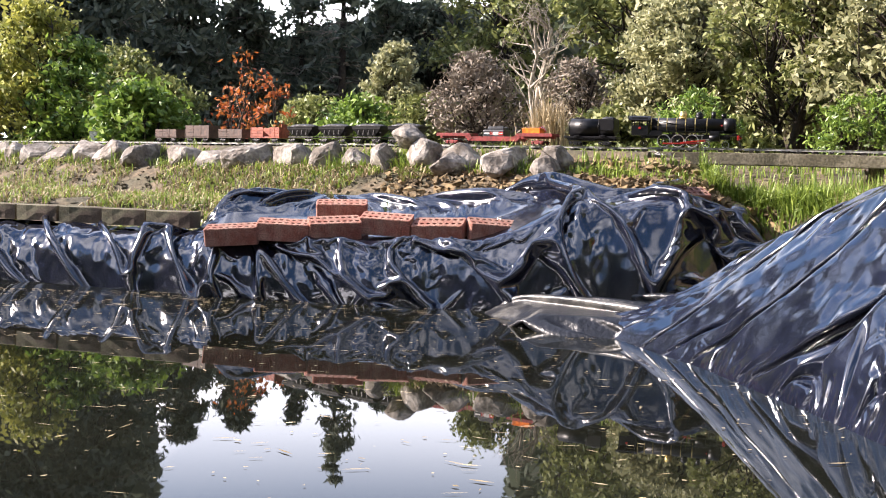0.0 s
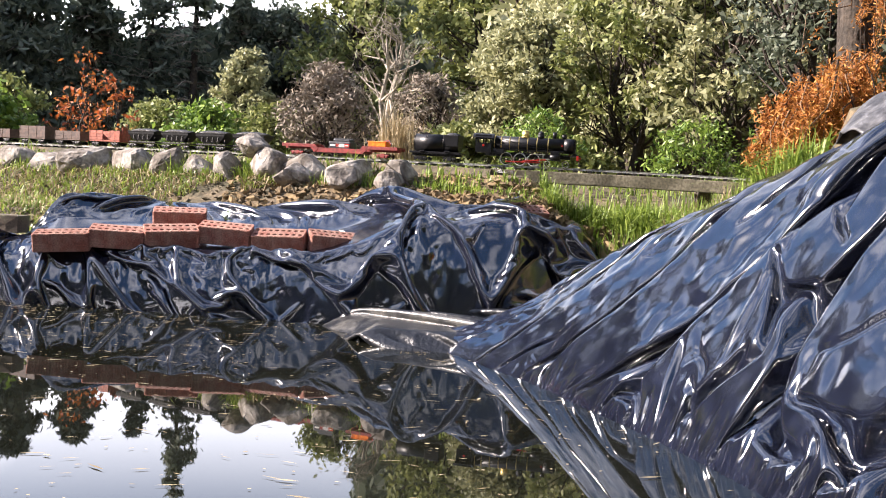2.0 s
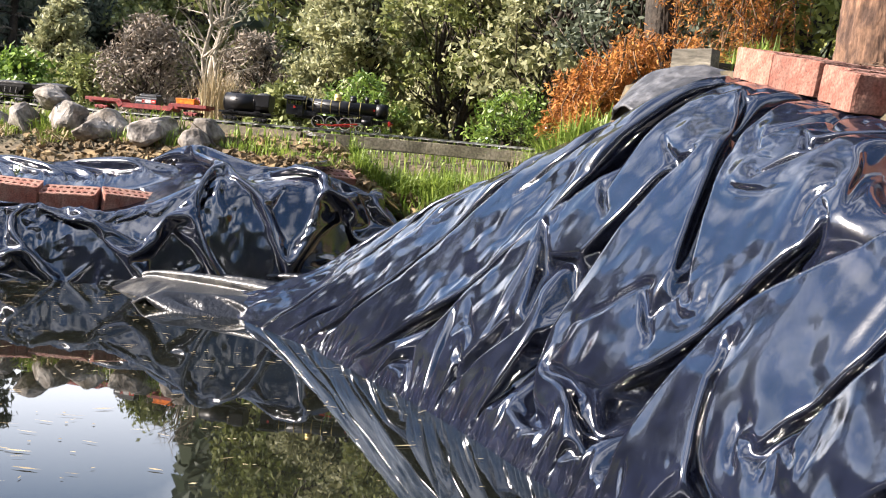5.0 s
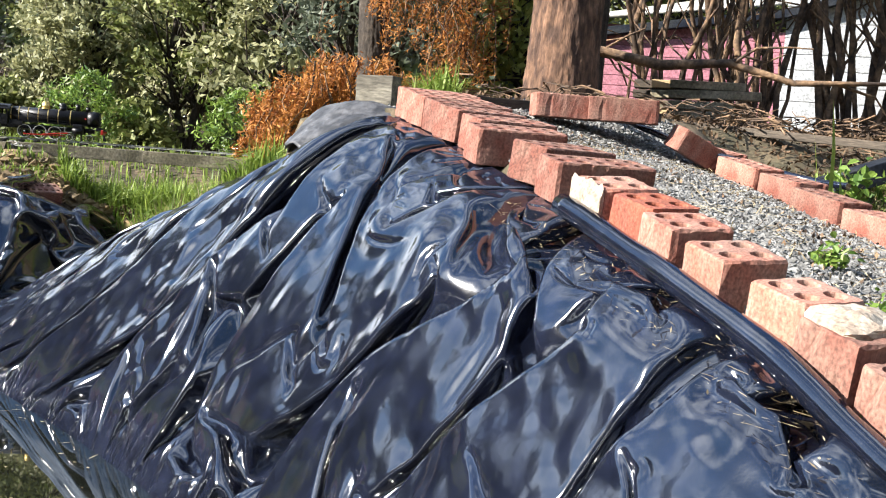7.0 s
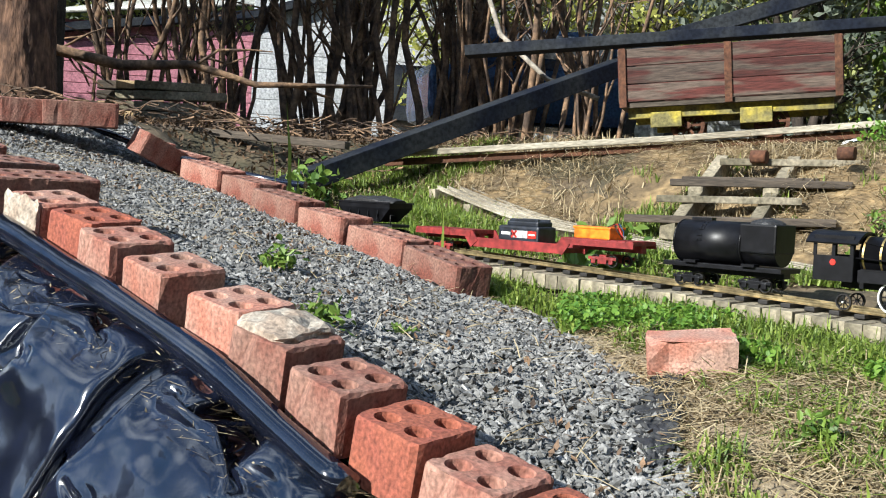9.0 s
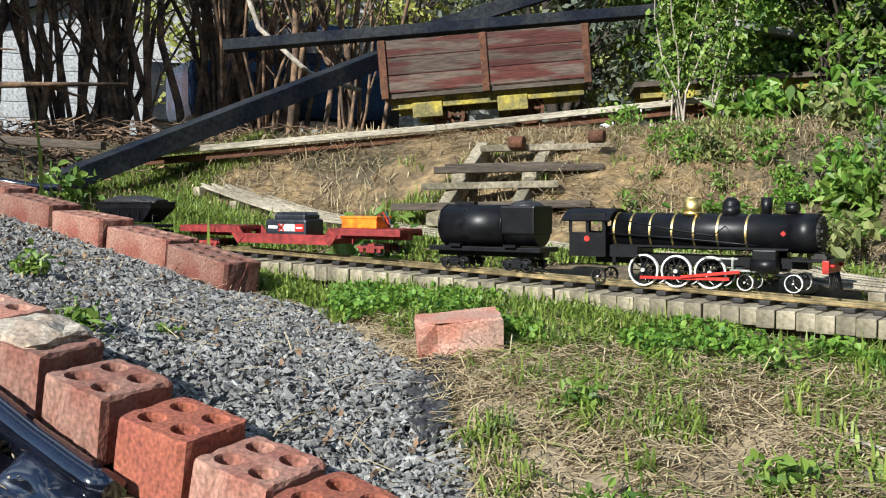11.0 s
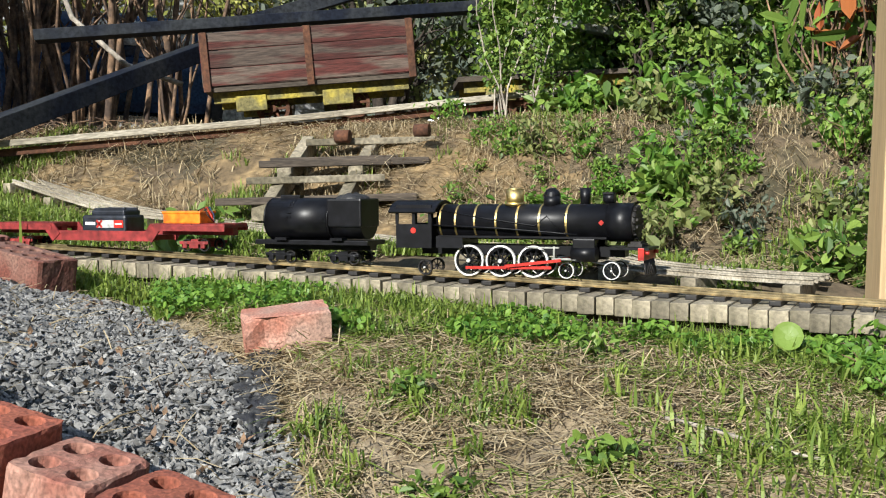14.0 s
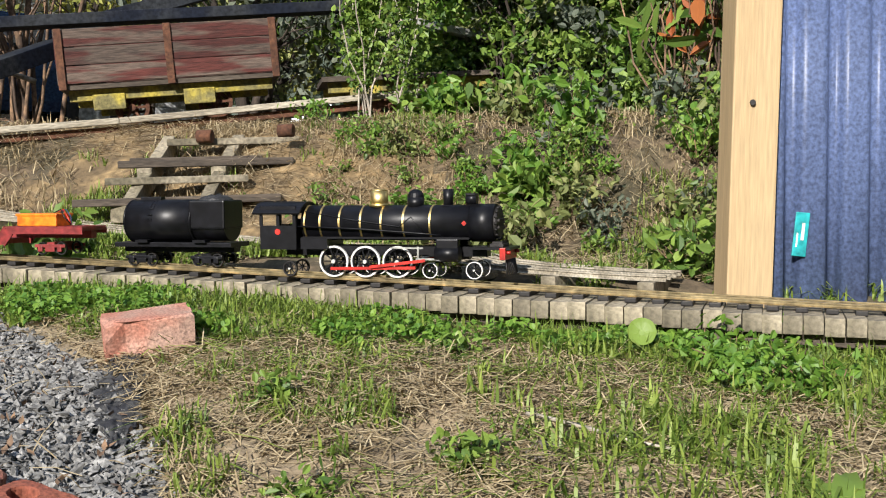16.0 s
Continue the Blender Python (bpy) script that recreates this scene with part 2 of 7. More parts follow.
def box(bm, size, at=(0, 0, 0), bevel=0.0, turn=None):
    m = Matrix.Translation(at) @ (turn or Matrix()) @ Matrix.Diagonal((*size, 1))
    made = bmesh.ops.create_cube(bm, size=1, matrix=m)
    if bevel:
        edges = {e for v in made["verts"] for e in v.link_edges}
        bmesh.ops.bevel(bm, geom=list(edges), offset=bevel, segments=2, affect="EDGES", profile=0.6)
    return made


def sstep(a, b, x):
    t = np.clip((np.asarray(x, float) - a) / (b - a), 0, 1)
    return t * t * (3 - 2 * t)


_rng = np.random.RandomState(7)
_lat = _rng.rand(64, 64)


def vnoise(x, y):
    """Smooth value noise, 0 to 1, of arrays."""
    x, y = np.asarray(x, float), np.asarray(y, float)
    xi, yi = np.floor(x).astype(int), np.floor(y).astype(int)
    fx, fy = x - xi, y - yi
    fx, fy = fx * fx * (3 - 2 * fx), fy * fy * (3 - 2 * fy)
    g = lambda a, b: _lat[a % 64, b % 64]
    return (g(xi, yi) * (1 - fx) + g(xi + 1, yi) * fx) * (1 - fy) + (g(xi, yi + 1) * (1 - fx) + g(xi + 1, yi + 1) * fx) * fy


def fbm(x, y, octaves=4):
    return sum(vnoise(x * 2**k + 17 * k, y * 2**k - 9 * k) / 2**k for k in range(octaves)) / 2


# ---- the plan ----
def row_a(y):
    """The pond-side brick row: x of its face, and the height of its tops."""
    y = np.asarray(y, float)
    x = np.interp(y, [-1.5, 0.35, 0.467, 0.667, 1.02, 1.63, 2.375, 4], [1.15, 1.372, 1.391, 1.406, 1.439, 1.52, 1.615, 1.8])
    return x, np.interp(y, [-1.5, 0.0, 0.45, 0.77, 1.02, 1.325, 1.82, 2.375, 4], [0.40, 0.40, 0.487, 0.595, 0.665, 0.735, 0.825, 0.924, 1.0])


def row_b(y):
    """The landward brick row."""
    return 2.60 + 0.26 * (y - 1.2), 0.605 + 0.176 * (y - 1.2)


FAR_TRACK = [(-6.6, 12.3, 0.695), (-5.2, 10.8, 0.695), (-3.65, 9.2, 0.695), (-1.12, 7.1, 0.695), (-0.04, 6.25, 0.695), (0.84, 5.72, 0.695), (1.45, 5.5, 0.70), (2.1, 5.3, 0.70), (2.75, 4.95, 0.69), (3.2, 4.45, 0.68), (3.4, 3.9, 0.68)]
NEAR_TRACK = [(3.16, 3.1, 0.655), (3.07, 2.6, 0.64), (2.884, 1.305, 0.593), (2.616, -0.521, 0.523), (2.47, -1.5, 0.49)]


def spline(points, step):
    """Evenly spaced places, and headings in radians, along a smooth line through points."""
    p = np.array(points, float)
    q = np.vstack([2 * p[0] - p[1], p, 2 * p[-1] - p[-2]])
    out = []
    for i in range(1, len(q) - 2):
        for t in np.linspace(0, 1, 60, endpoint=False):
            a, b, c, d = q[i - 1 : i + 3]
            out.append(0.5 * (2 * b + (c - a) * t + (2 * a - 5 * b + 4 * c - d) * t**2 + (3 * b - a - 3 * c + d) * t**3))
    out = np.array(out + [p[-1]])
    s = np.r_[0, np.cumsum(np.linalg.norm(np.diff(out, axis=0), axis=1))]
    at = np.arange(0, s[-1], step)
    pos = np.stack([np.interp(at, s, out[:, k]) for k in range(3)], 1)
    ahead = np.gradient(pos, axis=0)
    return pos, np.arctan2(ahead[:, 1], ahead[:, 0])


FAR_LINE, FAR_HEAD = spline(FAR_TRACK, 0.02)
NEAR_LINE, NEAR_HEAD = spline(NEAR_TRACK, 0.02)
_o = np.argsort(FAR_LINE[:, 0])


def far_edge(x):
    """y of the far line at x."""
    return np.interp(x, FAR_LINE[_o, 0], FAR_LINE[_o, 1])


def near_x(y):
    return 2.693 + 0.1467 * np.asarray(y, float)


def on_gravel(x, y):
    """1 on the gravel ramp, 0 off it."""
    ax, _ = row_a(y)
    bx, _ = row_b(y)
    nose = 0.17 + 0.42 * sstep(1.4, 2.3, x) + 0.45 * sstep(2.1, 2.6, x) + 0.02 * np.sin(9 * x)
    return sstep(ax + 0.03, ax + 0.06, x) * sstep(bx + 0.02, bx - 0.04, x) * sstep(nose - 0.05, nose + 0.06, y) * sstep(2.98, 2.9, y - 0.1 * (x - 1.6))


def rim(x):
    """y of the waterline along the far bank."""
    return np.interp(x, [-30, -4.6, -2, -0.95, -0.3, 0.25, 0.8, 1.4], [12, 5.75, 5.08, 4.66, 4.52, 4.40, 4.30, 4.34])


def ridge_top(y):
    """The line along which the liner lies on the east bank's crest: x and z."""
    ax, az = row_a(y)
    x = np.where(y < 2.35, ax + 0.035, np.interp(y, [2.35, 2.855, 3.31, 3.75, 4.0], [1.625, 1.40, 1.28, 1.02, 0.72]))
    z = np.where(y < 2.35, az - 0.062, np.interp(y, [2.35, 2.855, 3.31, 3.75, 4.0], [0.855, 0.64, 0.46, 0.20, 0.05]))
    return x, z


def ground(x, y):
    """Height of the soil, everywhere but in the pond."""
    x, y = np.asarray(x, float), np.asarray(y, float)
    ax, az = row_a(y)
    bx, bz = row_b(y)
    f = np.clip((x - ax) / (bx - ax), 0, 1)
    ramp = np.minimum(az * (1 - f) + bz * f - 0.05 - 0.035 * f, 0.92)
    lawn = 0.335 + 0.118 * sstep(1.45, 2.35, x) + 0.05 * np.clip(y, -1.5, 1.2) + 0.012 * np.sin(x * 2.6 + y) + 0.02 * fbm(x * 3, y * 3)
    low = lawn + 0.18 * sstep(1.0, 3.0, y)
    top = 0.98 + 0.1 * sstep(4.4, 7, x)
    k = x - 0.08 * (y - 1) + 0.16 * (fbm(x * 1.2 + 5, y * 1.2) - 0.5)
    hill = low + 0.09 * sstep(near_x(y) + 0.15, near_x(y) + 0.35, x) + (top - low - 0.09) * sstep(3.42, 4.25, k)
    nose = sstep(0.0, 0.5, y - 0.40 * sstep(1.4, 2.3, x) - 0.35 * sstep(2.1, 2.6, x))
    ridge = nose * sstep(bx + 0.24, bx + 0.04, x)
    z = hill * (1 - ridge) + ramp * ridge
    # level ground under the trees, north-east
    ne = sstep(2.6, 3.3, y) * sstep(1.55, 1.9, x)
    z = z * (1 - ne) + (0.97 + 0.03 * fbm(x * 2, y * 2)) * ne
    # grassy hollow under the bridge
    hol = sstep(2.5, 3.4, y - 0.2 * (x - 1.3)) * sstep(2.3, 1.9, x - 0.25 * (y - 3.5))
    z = z * (1 - hol) + (0.40 + 0.05 * fbm(x * 3, y * 3)) * hol
    lx, lz = ridge_top(y)
    z = np.where((y > 2.7) & (y < 4.3), np.minimum(z, lz - 0.04 + 0.7 * np.maximum(0, x - lx)), z)
    # far bank
    fy = far_edge(x)
    ry = rim(x)
    rise = sstep(ry + 0.5, ry + 0.85, y) * 0.14 + 0.20 * sstep(fy - 1.0, fy - 0.45, y) + 0.10 * sstep(fy - 0.38, fy - 0.25, y)
    north = 0.20 + rise + 0.03 * fbm(x * 3, y * 3)
    north = np.where(y > fy + 0.45, 0.66 + 0.0 * y, north)
    north = np.minimum(north, 0.67)
    gap = sstep(1.2, 1.45, x) * sstep(3.1, 2.8, x) * sstep(fy + 1.4, fy + 0.5, y)
    north = north * (1 - gap) + 0.42 * gap
    kk = sstep(4.2, 4.6, y - 0.35 * np.clip(x - 2.2, 0, 3))
    z = z * (1 - kk) + north * kk
    # the pond basin
    rx, rz = ridge_top(y)
    fall = np.where(y < 3.7, sstep(rx + 0.02, rx - 0.28, x), sstep(1.8, 1.6, x))
    back = 0.34 * sstep(0.1, 0.4, x) * sstep(1.75, 1.45, x)
    pond = fall * sstep(ry + 0.36 + back, ry + 0.16 + back, y)
    return z * (1 - pond) - 0.5 * pond


def ground_sheet():
    gx = np.concatenate([-np.geomspace(3.1, 500, 40)[::-1], np.arange(-3, 6.0, 0.035), np.geomspace(6.05, 500, 40)])
    gy = np.concatenate([-np.geomspace(2.1, 500, 30)[::-1], np.arange(-2, 9.0, 0.045), np.geomspace(9.1, 500, 40)])
    X, Y = np.meshgrid(gx, gy, indexing="ij")
    Z = ground(X, Y) + (0.05 * (fbm(X * 8, Y * 8) - 0.5) + 0.022 * (fbm(X * 31, Y * 31) - 0.5)) * (1 - 0.85 * on_gravel(X, Y))
    me = grid_mesh("ground", np.stack([X, Y, Z], -1), SOIL)
    me.materials.append(GRAVEL_BED), me.materials.append(CLAY), me.materials.append(DRY_SOIL)
    n, m = X.shape
    cx, cy = X[:-1, :-1].ravel() + 0.02, Y[:-1, :-1].ravel() + 0.02
    kind = (on_gravel(cx, cy) > 0.5).astype(np.int32)
    face = (cy > rim(cx) + 0.6) & (cy < far_edge(cx) - 0.25) & (cx > -0.2 + 0.4 * fbm(cx * 2, cy * 2)) & (cx < 1.9)
    dry = (cx > 3.4) & (cx < 4.4) & (cy < 2.3) & (cy > 0.2) & (fbm(cx * 2.2, cy * 2.2) > 0.42)
    kind[face | dry] = 2
    kind[(cx > 1.3) & (cx < 2.6) & (cy < 0.95) & (cy > -1.6) & (kind == 0)] = 3
    me.polygons.foreach_set("material_index", kind)
    return tagged(new("ground", me), "clay soil bank and lawn with dry litter", "ground", kind="structure")


ground_sheet()
w = new("water", grid_mesh("water", np.array([[[-30, -30, 0], [-30, 12.0, 0], [-30, 12.2, 0]], [[-4.6, -30, 0], [-4.6, 6.0, 0], [-4.6, 6.1, 0]], [[1.4, -30, 0], [1.4, 4.75, 0], [1.4, 4.8, 0]]], float), WATER))
tagged(w, "dark still pond water mirroring sky and trees", "pond water", kind="structure")


# ---- pond liner ----
def crease(a, b, sharp=1.0):
    """Ridged noise: sharp crests along the noise's middle contour."""
    n = vnoise(a, b) * 0.75 + vnoise(2.1 * a + 9, 2.1 * b + 3) * 0.25
    return np.clip(1 - np.abs(2.4 * (n - 0.5)), 0, 1) ** sharp


def facets(a, b, seed):
    """Crumpled noise, 0 to 1: random heights on a lattice joined by flat triangles, so that creases are straight and sharp."""
    i, j = np.floor(a).astype(int), np.floor(b).astype(int)
    fx, fy = a - i, b - j
    g = lambda p, q: _lat[(p + 13 * seed + 7 * (q // 64)) % 64, (q + 29 * seed + 11 * (p // 64)) % 64]
    z00, z10, z01, z11 = g(i, j), g(i + 1, j), g(i, j + 1), g(i + 1, j + 1)
    one = np.where(fx > fy, z00 + fx * (z10 - z00) + fy * (z11 - z10), z00 + fy * (z01 - z00) + fx * (z11 - z01))
    two = np.where(fx + fy < 1, z00 + fx * (z10 - z00) + fy * (z01 - z00), z11 + (1 - fx) * (z01 - z11) + (1 - fy) * (z10 - z11))
    return np.where((i + j) % 2 == 0, one, two)


def folds(u, v, amp, wide, long, lean, seed):
    """Height, about zero, of a crumpled sheet over its bed, u along the bank and v up it in metres: flat-sided folds
    that lean with the bank as they run down it, smaller ones between them, and fine wrinkles."""
    u = u + 0.10 * (vnoise(u * 2.3 + seed, v * 1.9) - 0.5) + 0.03 * (vnoise(u * 7 + 3, v * 6 + seed) - 0.5)
    v = v + 0.12 * (vnoise(u * 4 + 2, v * 3 + seed) - 0.5) + 0.03 * (vnoise(u * 15, v * 9 + seed) - 0.5)
    p = (u + lean * v) / np.sqrt(1 + lean * lean)
    big = facets(p / wide, v / long + 0.35 * np.floor(p / wide / 3), seed) - 0.5
    ridge = 0.5 - np.abs(2 * facets(p / (0.8 * wide) + 5, v / (1.2 * long), seed + 1) - 1)
    mid = facets((p - 0.12 * v) / (0.40 * wide), v / (0.42 * long), seed + 2) - 0.5
    small = facets((p + 0.3 * v) / (0.15 * wide), (v - 0.3 * p) / (0.13 * long), seed + 3) - 0.5
    where = 0.35 + 1.1 * vnoise(u * 5 + 11, v * 4 + seed)
    h = amp * (0.75 * big + 0.5 * ridge + 0.26 * mid * where + 0.035 * small * where**2)
    for _ in range(1):
        h[1:-1] = 0.25 * h[:-2] + 0.5 * h[1:-1] + 0.25 * h[2:]
        h[:, 1:-1] = 0.25 * h[:, :-2] + 0.5 * h[:, 1:-1] + 0.25 * h[:, 2:]
    return h + 0.0016 * (crease(31 * u + 20 * v, 17 * v + 2, 1.2) - 0.5)


def surface_normals(B):
    n = np.cross(np.gradient(B, axis=0), np.gradient(B, axis=1))
    return n / np.maximum(np.linalg.norm(n, axis=-1, keepdims=True), 1e-9)


def doubled(P):
    """A grid of points at twice the fineness."""
    a = np.empty((2 * P.shape[0] - 1, *P.shape[1:]))
    a[::2], a[1::2] = P, 0.5 * (P[:-1] + P[1:])
    b = np.empty((a.shape[0], 2 * a.shape[1] - 1, *a.shape[2:]))
    b[:, ::2], b[:, 1::2] = a, 0.5 * (a[:, :-1] + a[:, 1:])
    return b


def draped(B, start, spare, lean, slack, seed, steps=(90, 110, 110, 60), out=1.0, stiff=0.16, hold=None):
    """Lets a sheet that is too large for its bed B buckle over it, from coarse to fine. start: the
    height of the folds that it is thrown in; spare: its surplus across the folds;
    lean: how far a fold moves along the bank for each metre that it runs down; slack: surplus along the folds; hold: 0 to 1,
    how firmly it is held down."""
    rng = np.random.RandomState(seed)
    N = out * surface_normals(B)
    k = 2 ** (len(steps) - 1)
    P = (B + N * np.maximum(0.004, start)[..., None])[::k, ::k].copy()
    for level, count in enumerate(steps):
        q = k >> level
        if level:
            P = doubled(P)
            P += N[::q, ::q] * 0.0015 / 2**level * rng.normal(size=(*P.shape[:2], 1))
        b, n, sp, le, sl = (x[::q, ::q] for x in (B, N, spare, lean, slack))
        hd = None if hold is None else hold[::q, ::q, None]
        du, dv = np.linalg.norm(np.gradient(b, axis=0), axis=-1), np.linalg.norm(np.gradient(b, axis=1), axis=-1)
        c = 1 / np.sqrt(1 + le * le)

        def rest(a, d, i, j):
            """Length of the sheet between two knots, i and j knots apart."""
            u, v = i * 0.5 * (du[a] + du[d]), j * 0.5 * (dv[a] + dv[d])
            across, along = (u + v * le[a]) * c[a], (v - u * le[a]) * c[a]
            return np.sqrt((across * (1 + sp[a])) ** 2 + (along * (1 + sl[a])) ** 2)

        S = np.s_
        links = []
        for o in (0, 1):
            top, side = (P.shape[0] - o) // 2, (P.shape[1] - o) // 2
            links += [(S[o : o + 2 * top : 2, :], S[o + 1 : o + 2 * top : 2, :], 1, 0, 1.0), (S[:, o : o + 2 * side : 2], S[:, o + 1 : o + 2 * side : 2], 0, 1, 1.0)]
            links += [(S[o : o + 2 * top : 2, :-1], S[o + 1 : o + 2 * top : 2, 1:], 1, 1, 0.7), (S[o : o + 2 * top : 2, 1:], S[o + 1 : o + 2 * top : 2, :-1], 1, -1, 0.7)]
        for o in range(4):
            a, d = np.arange(o, P.shape[0] - 2, 4), np.arange(o, P.shape[1] - 2, 4)
            links += [(S[o : o + 4 * len(a) : 4, :], S[o + 2 : o + 4 * len(a) : 4, :], 2, 0, stiff), (S[:, o : o + 4 * len(d) : 4], S[:, o + 2 : o + 4 * len(d) : 4], 0, 2, stiff)]
        links = [(a, d, rest(a, d, i, j), w) for a, d, i, j, w in links]
        fixed = np.zeros((*P.shape[:2], 1), bool)
        fixed[0], fixed[-1], fixed[:, 0], fixed[:, -1] = True, True, True, True
        pinned = b + 0.004 * n
        V = np.zeros_like(P)
        size = float(np.median(du))
        for it in range(count):
            V = 0.85 * V - n * 0.004 * size
            V[..., 2] -= 0.0004 * size
            old = P.copy()
            P = P + V
            for a, d, r, w in links:
                e = P[d] - P[a]
                ln = np.sqrt((e * e).sum(-1))
                e *= (0.5 * w * (ln - r) / np.maximum(ln, 1e-9))[..., None]
                P[a] += e
                P[d] -= e
            h = ((P - b) * n).sum(-1, keepdims=True)
            P += n * np.maximum(0, 0.003 - h)
            if hd is not None:
                P -= n * np.maximum(0, h - 0.003) * hd
            P = np.where(fixed, pinned, P)
            V = np.clip(P - old, -0.4 * size, 0.4 * size)
    return P


def thick(ob, t=0.002):
    m = ob.modifiers.new("sheet", "SOLIDIFY")
    m.thickness, m.offset = t, -1
    return ob


def east_liner():
    ys, vs = np.linspace(-0.25, 4.0, 801), np.linspace(0, 1, 209)
    Y, V = np.meshgrid(ys, vs, indexing="ij")
    tx, tz = ridge_top(Y)
    foot = np.interp(Y, [-1.4, 0.6, 1.0, 1.5, 2.1, 2.6, 3.2, 3.65, 4.0], [1.04, 1.06, 1.06, 1.02, 0.955, 0.88, 0.76, 0.62, 0.5])
    X = foot + (tx - foot) * V
    rise = np.interp(V, [0, 0.05, 0.12, 0.25, 0.4, 0.5, 0.6, 0.72, 0.85, 1.0], [-0.18, 0.0, 0.15, 0.35, 0.57, 0.70, 0.83, 0.93, 0.98, 1.0])
    for _ in range(30):
        rise[:, 1:-1] = 0.25 * rise[:, :-2] + 0.5 * rise[:, 1:-1] + 0.25 * rise[:, 2:]
    B = np.stack([X, Y, tz * rise - 0.012 * sstep(0.97, 1.0, V)], -1)
    B += surface_normals(B) * (0.05 * (fbm(Y * 3.1, V * 3) - 0.55) * sstep(0, 0.3, V) * sstep(1, 0.75, V))[..., None]
    w = sstep(0.70, 0.45, V) * sstep(1.75, 1.15, Y)
    lean = 0.10 + 0.35 * sstep(2.0, 2.9, Y) + 1.9 * w
    v = 1.1 * V
    start = folds(Y, v, 0.17, 0.12, 0.32, 0.10 + 0.35 * sstep(2.0, 2.8, Y), 5) * (1 - w) + folds(Y, v, 0.20, 0.16, 0.40, 2.0, 23) * w
    start = (0.03 + start) * (0.4 + 0.6 * sstep(3.5, 2.4, Y)) * sstep(0.0, 0.16, V) * sstep(1, 0.85, V)
    spare = (0.16 + 0.30 * vnoise(Y * 3.3, V * 3.3)) * (0.45 + 0.55 * sstep(3.5, 2.4, Y)) * sstep(0.0, 0.14, V) * sstep(1, 0.90, V)
    slack = (0.04 + 0.15 * vnoise(Y * 4 + 7, V * 4)) * sstep(0.0, 0.15, V)
    hold = 0.25 * sstep(0.93, 0.99, V) + 0.10 * sstep(0.10, 0.0, V)
    return thick(new("pond_liner", grid_mesh("pond_liner", draped(B, start, spare, lean, slack, 5, hold=hold), LINER)))


tagged(east_liner(), "glossy black polythene pond liner hanging in crumpled folds", "pond liner")


def far_liner():
    xs, vs = np.linspace(-4.6, 1.75, 801), np.linspace(0, 1, 137)
    X, V = np.meshgrid(xs, vs, indexing="ij")
    front = rim(X) - 0.02
    left = sstep(-0.9, -1.15, X)
    a = np.clip(V / 0.5, 0, 1)
    b = np.clip((V - 0.5) / 0.5, 0, 1)
    hump = np.exp(-(((X - 1.02) / 0.30) ** 2)) + 0.75 * np.exp(-(((X - 0.55) / 0.25) ** 2))
    top = 0.275 - 0.03 * left + 0.20 * np.clip(hump, 0, 1.05) - 0.20 * sstep(1.2, 1.65, X)
    deep = 0.20 + 0.58 * sstep(-1.05, -0.5, X)
    Y = front + 0.20 * a**2 + deep * b
    Z = -0.08 + (top + 0.08) * (1 - (1 - a) ** 1.8) + b * (0.15 - 0.12 * np.clip(hump, 0, 1)) * (1 - left)
    seat = sstep(-1.1, -0.95, X) * sstep(0.5, 0.4, X) * sstep(0.40, 0.5, V) * sstep(0.85, 0.72, V)
    B = np.stack([X, Y, Z - 0.02 * seat], -1)
    n = surface_normals(B)
    side = 1.0 if n[400, 30, 1] < 0 else -1.0
    B += side * n * (0.07 * (fbm(X * 4.1, V * 2.5) - 0.45) * sstep(0, 0.2, V) * sstep(1, 0.8, V) * (1 - seat))[..., None]
    spare = (0.10 + 0.40 * vnoise(X * 4.3, V * 4)) * sstep(0, 0.1, V) * sstep(1, 0.9, V) * (1 - 0.8 * seat) * (1 - 0.35 * b)
    lean = 1.0 * np.sin(2.7 * X + 1) + 0 * V
    start = (0.02 + folds(X, 0.36 * a + 0.8 * deep * b, 0.13, 0.11, 0.28, 0.9 * np.sin(2.7 * X + 1), 32)) * sstep(0, 0.15, V) * sstep(1, 0.85, V) * (1 - seat)
    slack = 0.04 + 0.10 * vnoise(X * 5 + 7, V * 4)
    return thick(new("pond_liner", grid_mesh("pond_liner", draped(B, start, spare, lean, slack, 32, out=side, hold=0.3 * seat), LINER)))


tagged(far_liner(), "glossy black polythene pond liner draped over the far edge", "pond liner")


def shelf():
    """The low tongue of liner that lies just over the water, dusted with silt."""
    us, vs = np.linspace(0, 1, 201), np.linspace(0, 1, 121)
    U, V = np.meshgrid(us, vs, indexing="ij")
    X = 0.16 + 1.42 * U + 0.05 * np.sin(5 * V)
    Y0 = np.interp(U, [0, 0.25, 0.37, 1], [4.02, 3.72, 3.66, 3.45])
    Y = Y0 + (4.36 - Y0) * V
    edge = np.minimum(np.minimum(sstep(0, 0.18, U), sstep(0, 0.2, V)), 1.0)
    B = np.stack([X, Y, -0.035 + 0.085 * edge + 0.03 * U], -1)
    one = np.ones_like(U)
    return thick(new("pond_liner", grid_mesh("pond_liner", draped(B, edge * (0.02 + folds(X, Y, 0.10, 0.13, 0.16, 0.8, 9)), 0.08 + 0.12 * vnoise(U * 6, V * 5), 0.8 * one, 0.06 * one, 9), LINER_SILT)))


tagged(shelf(), "silt-dusted black liner shelf lying at the waterline", "pond liner")


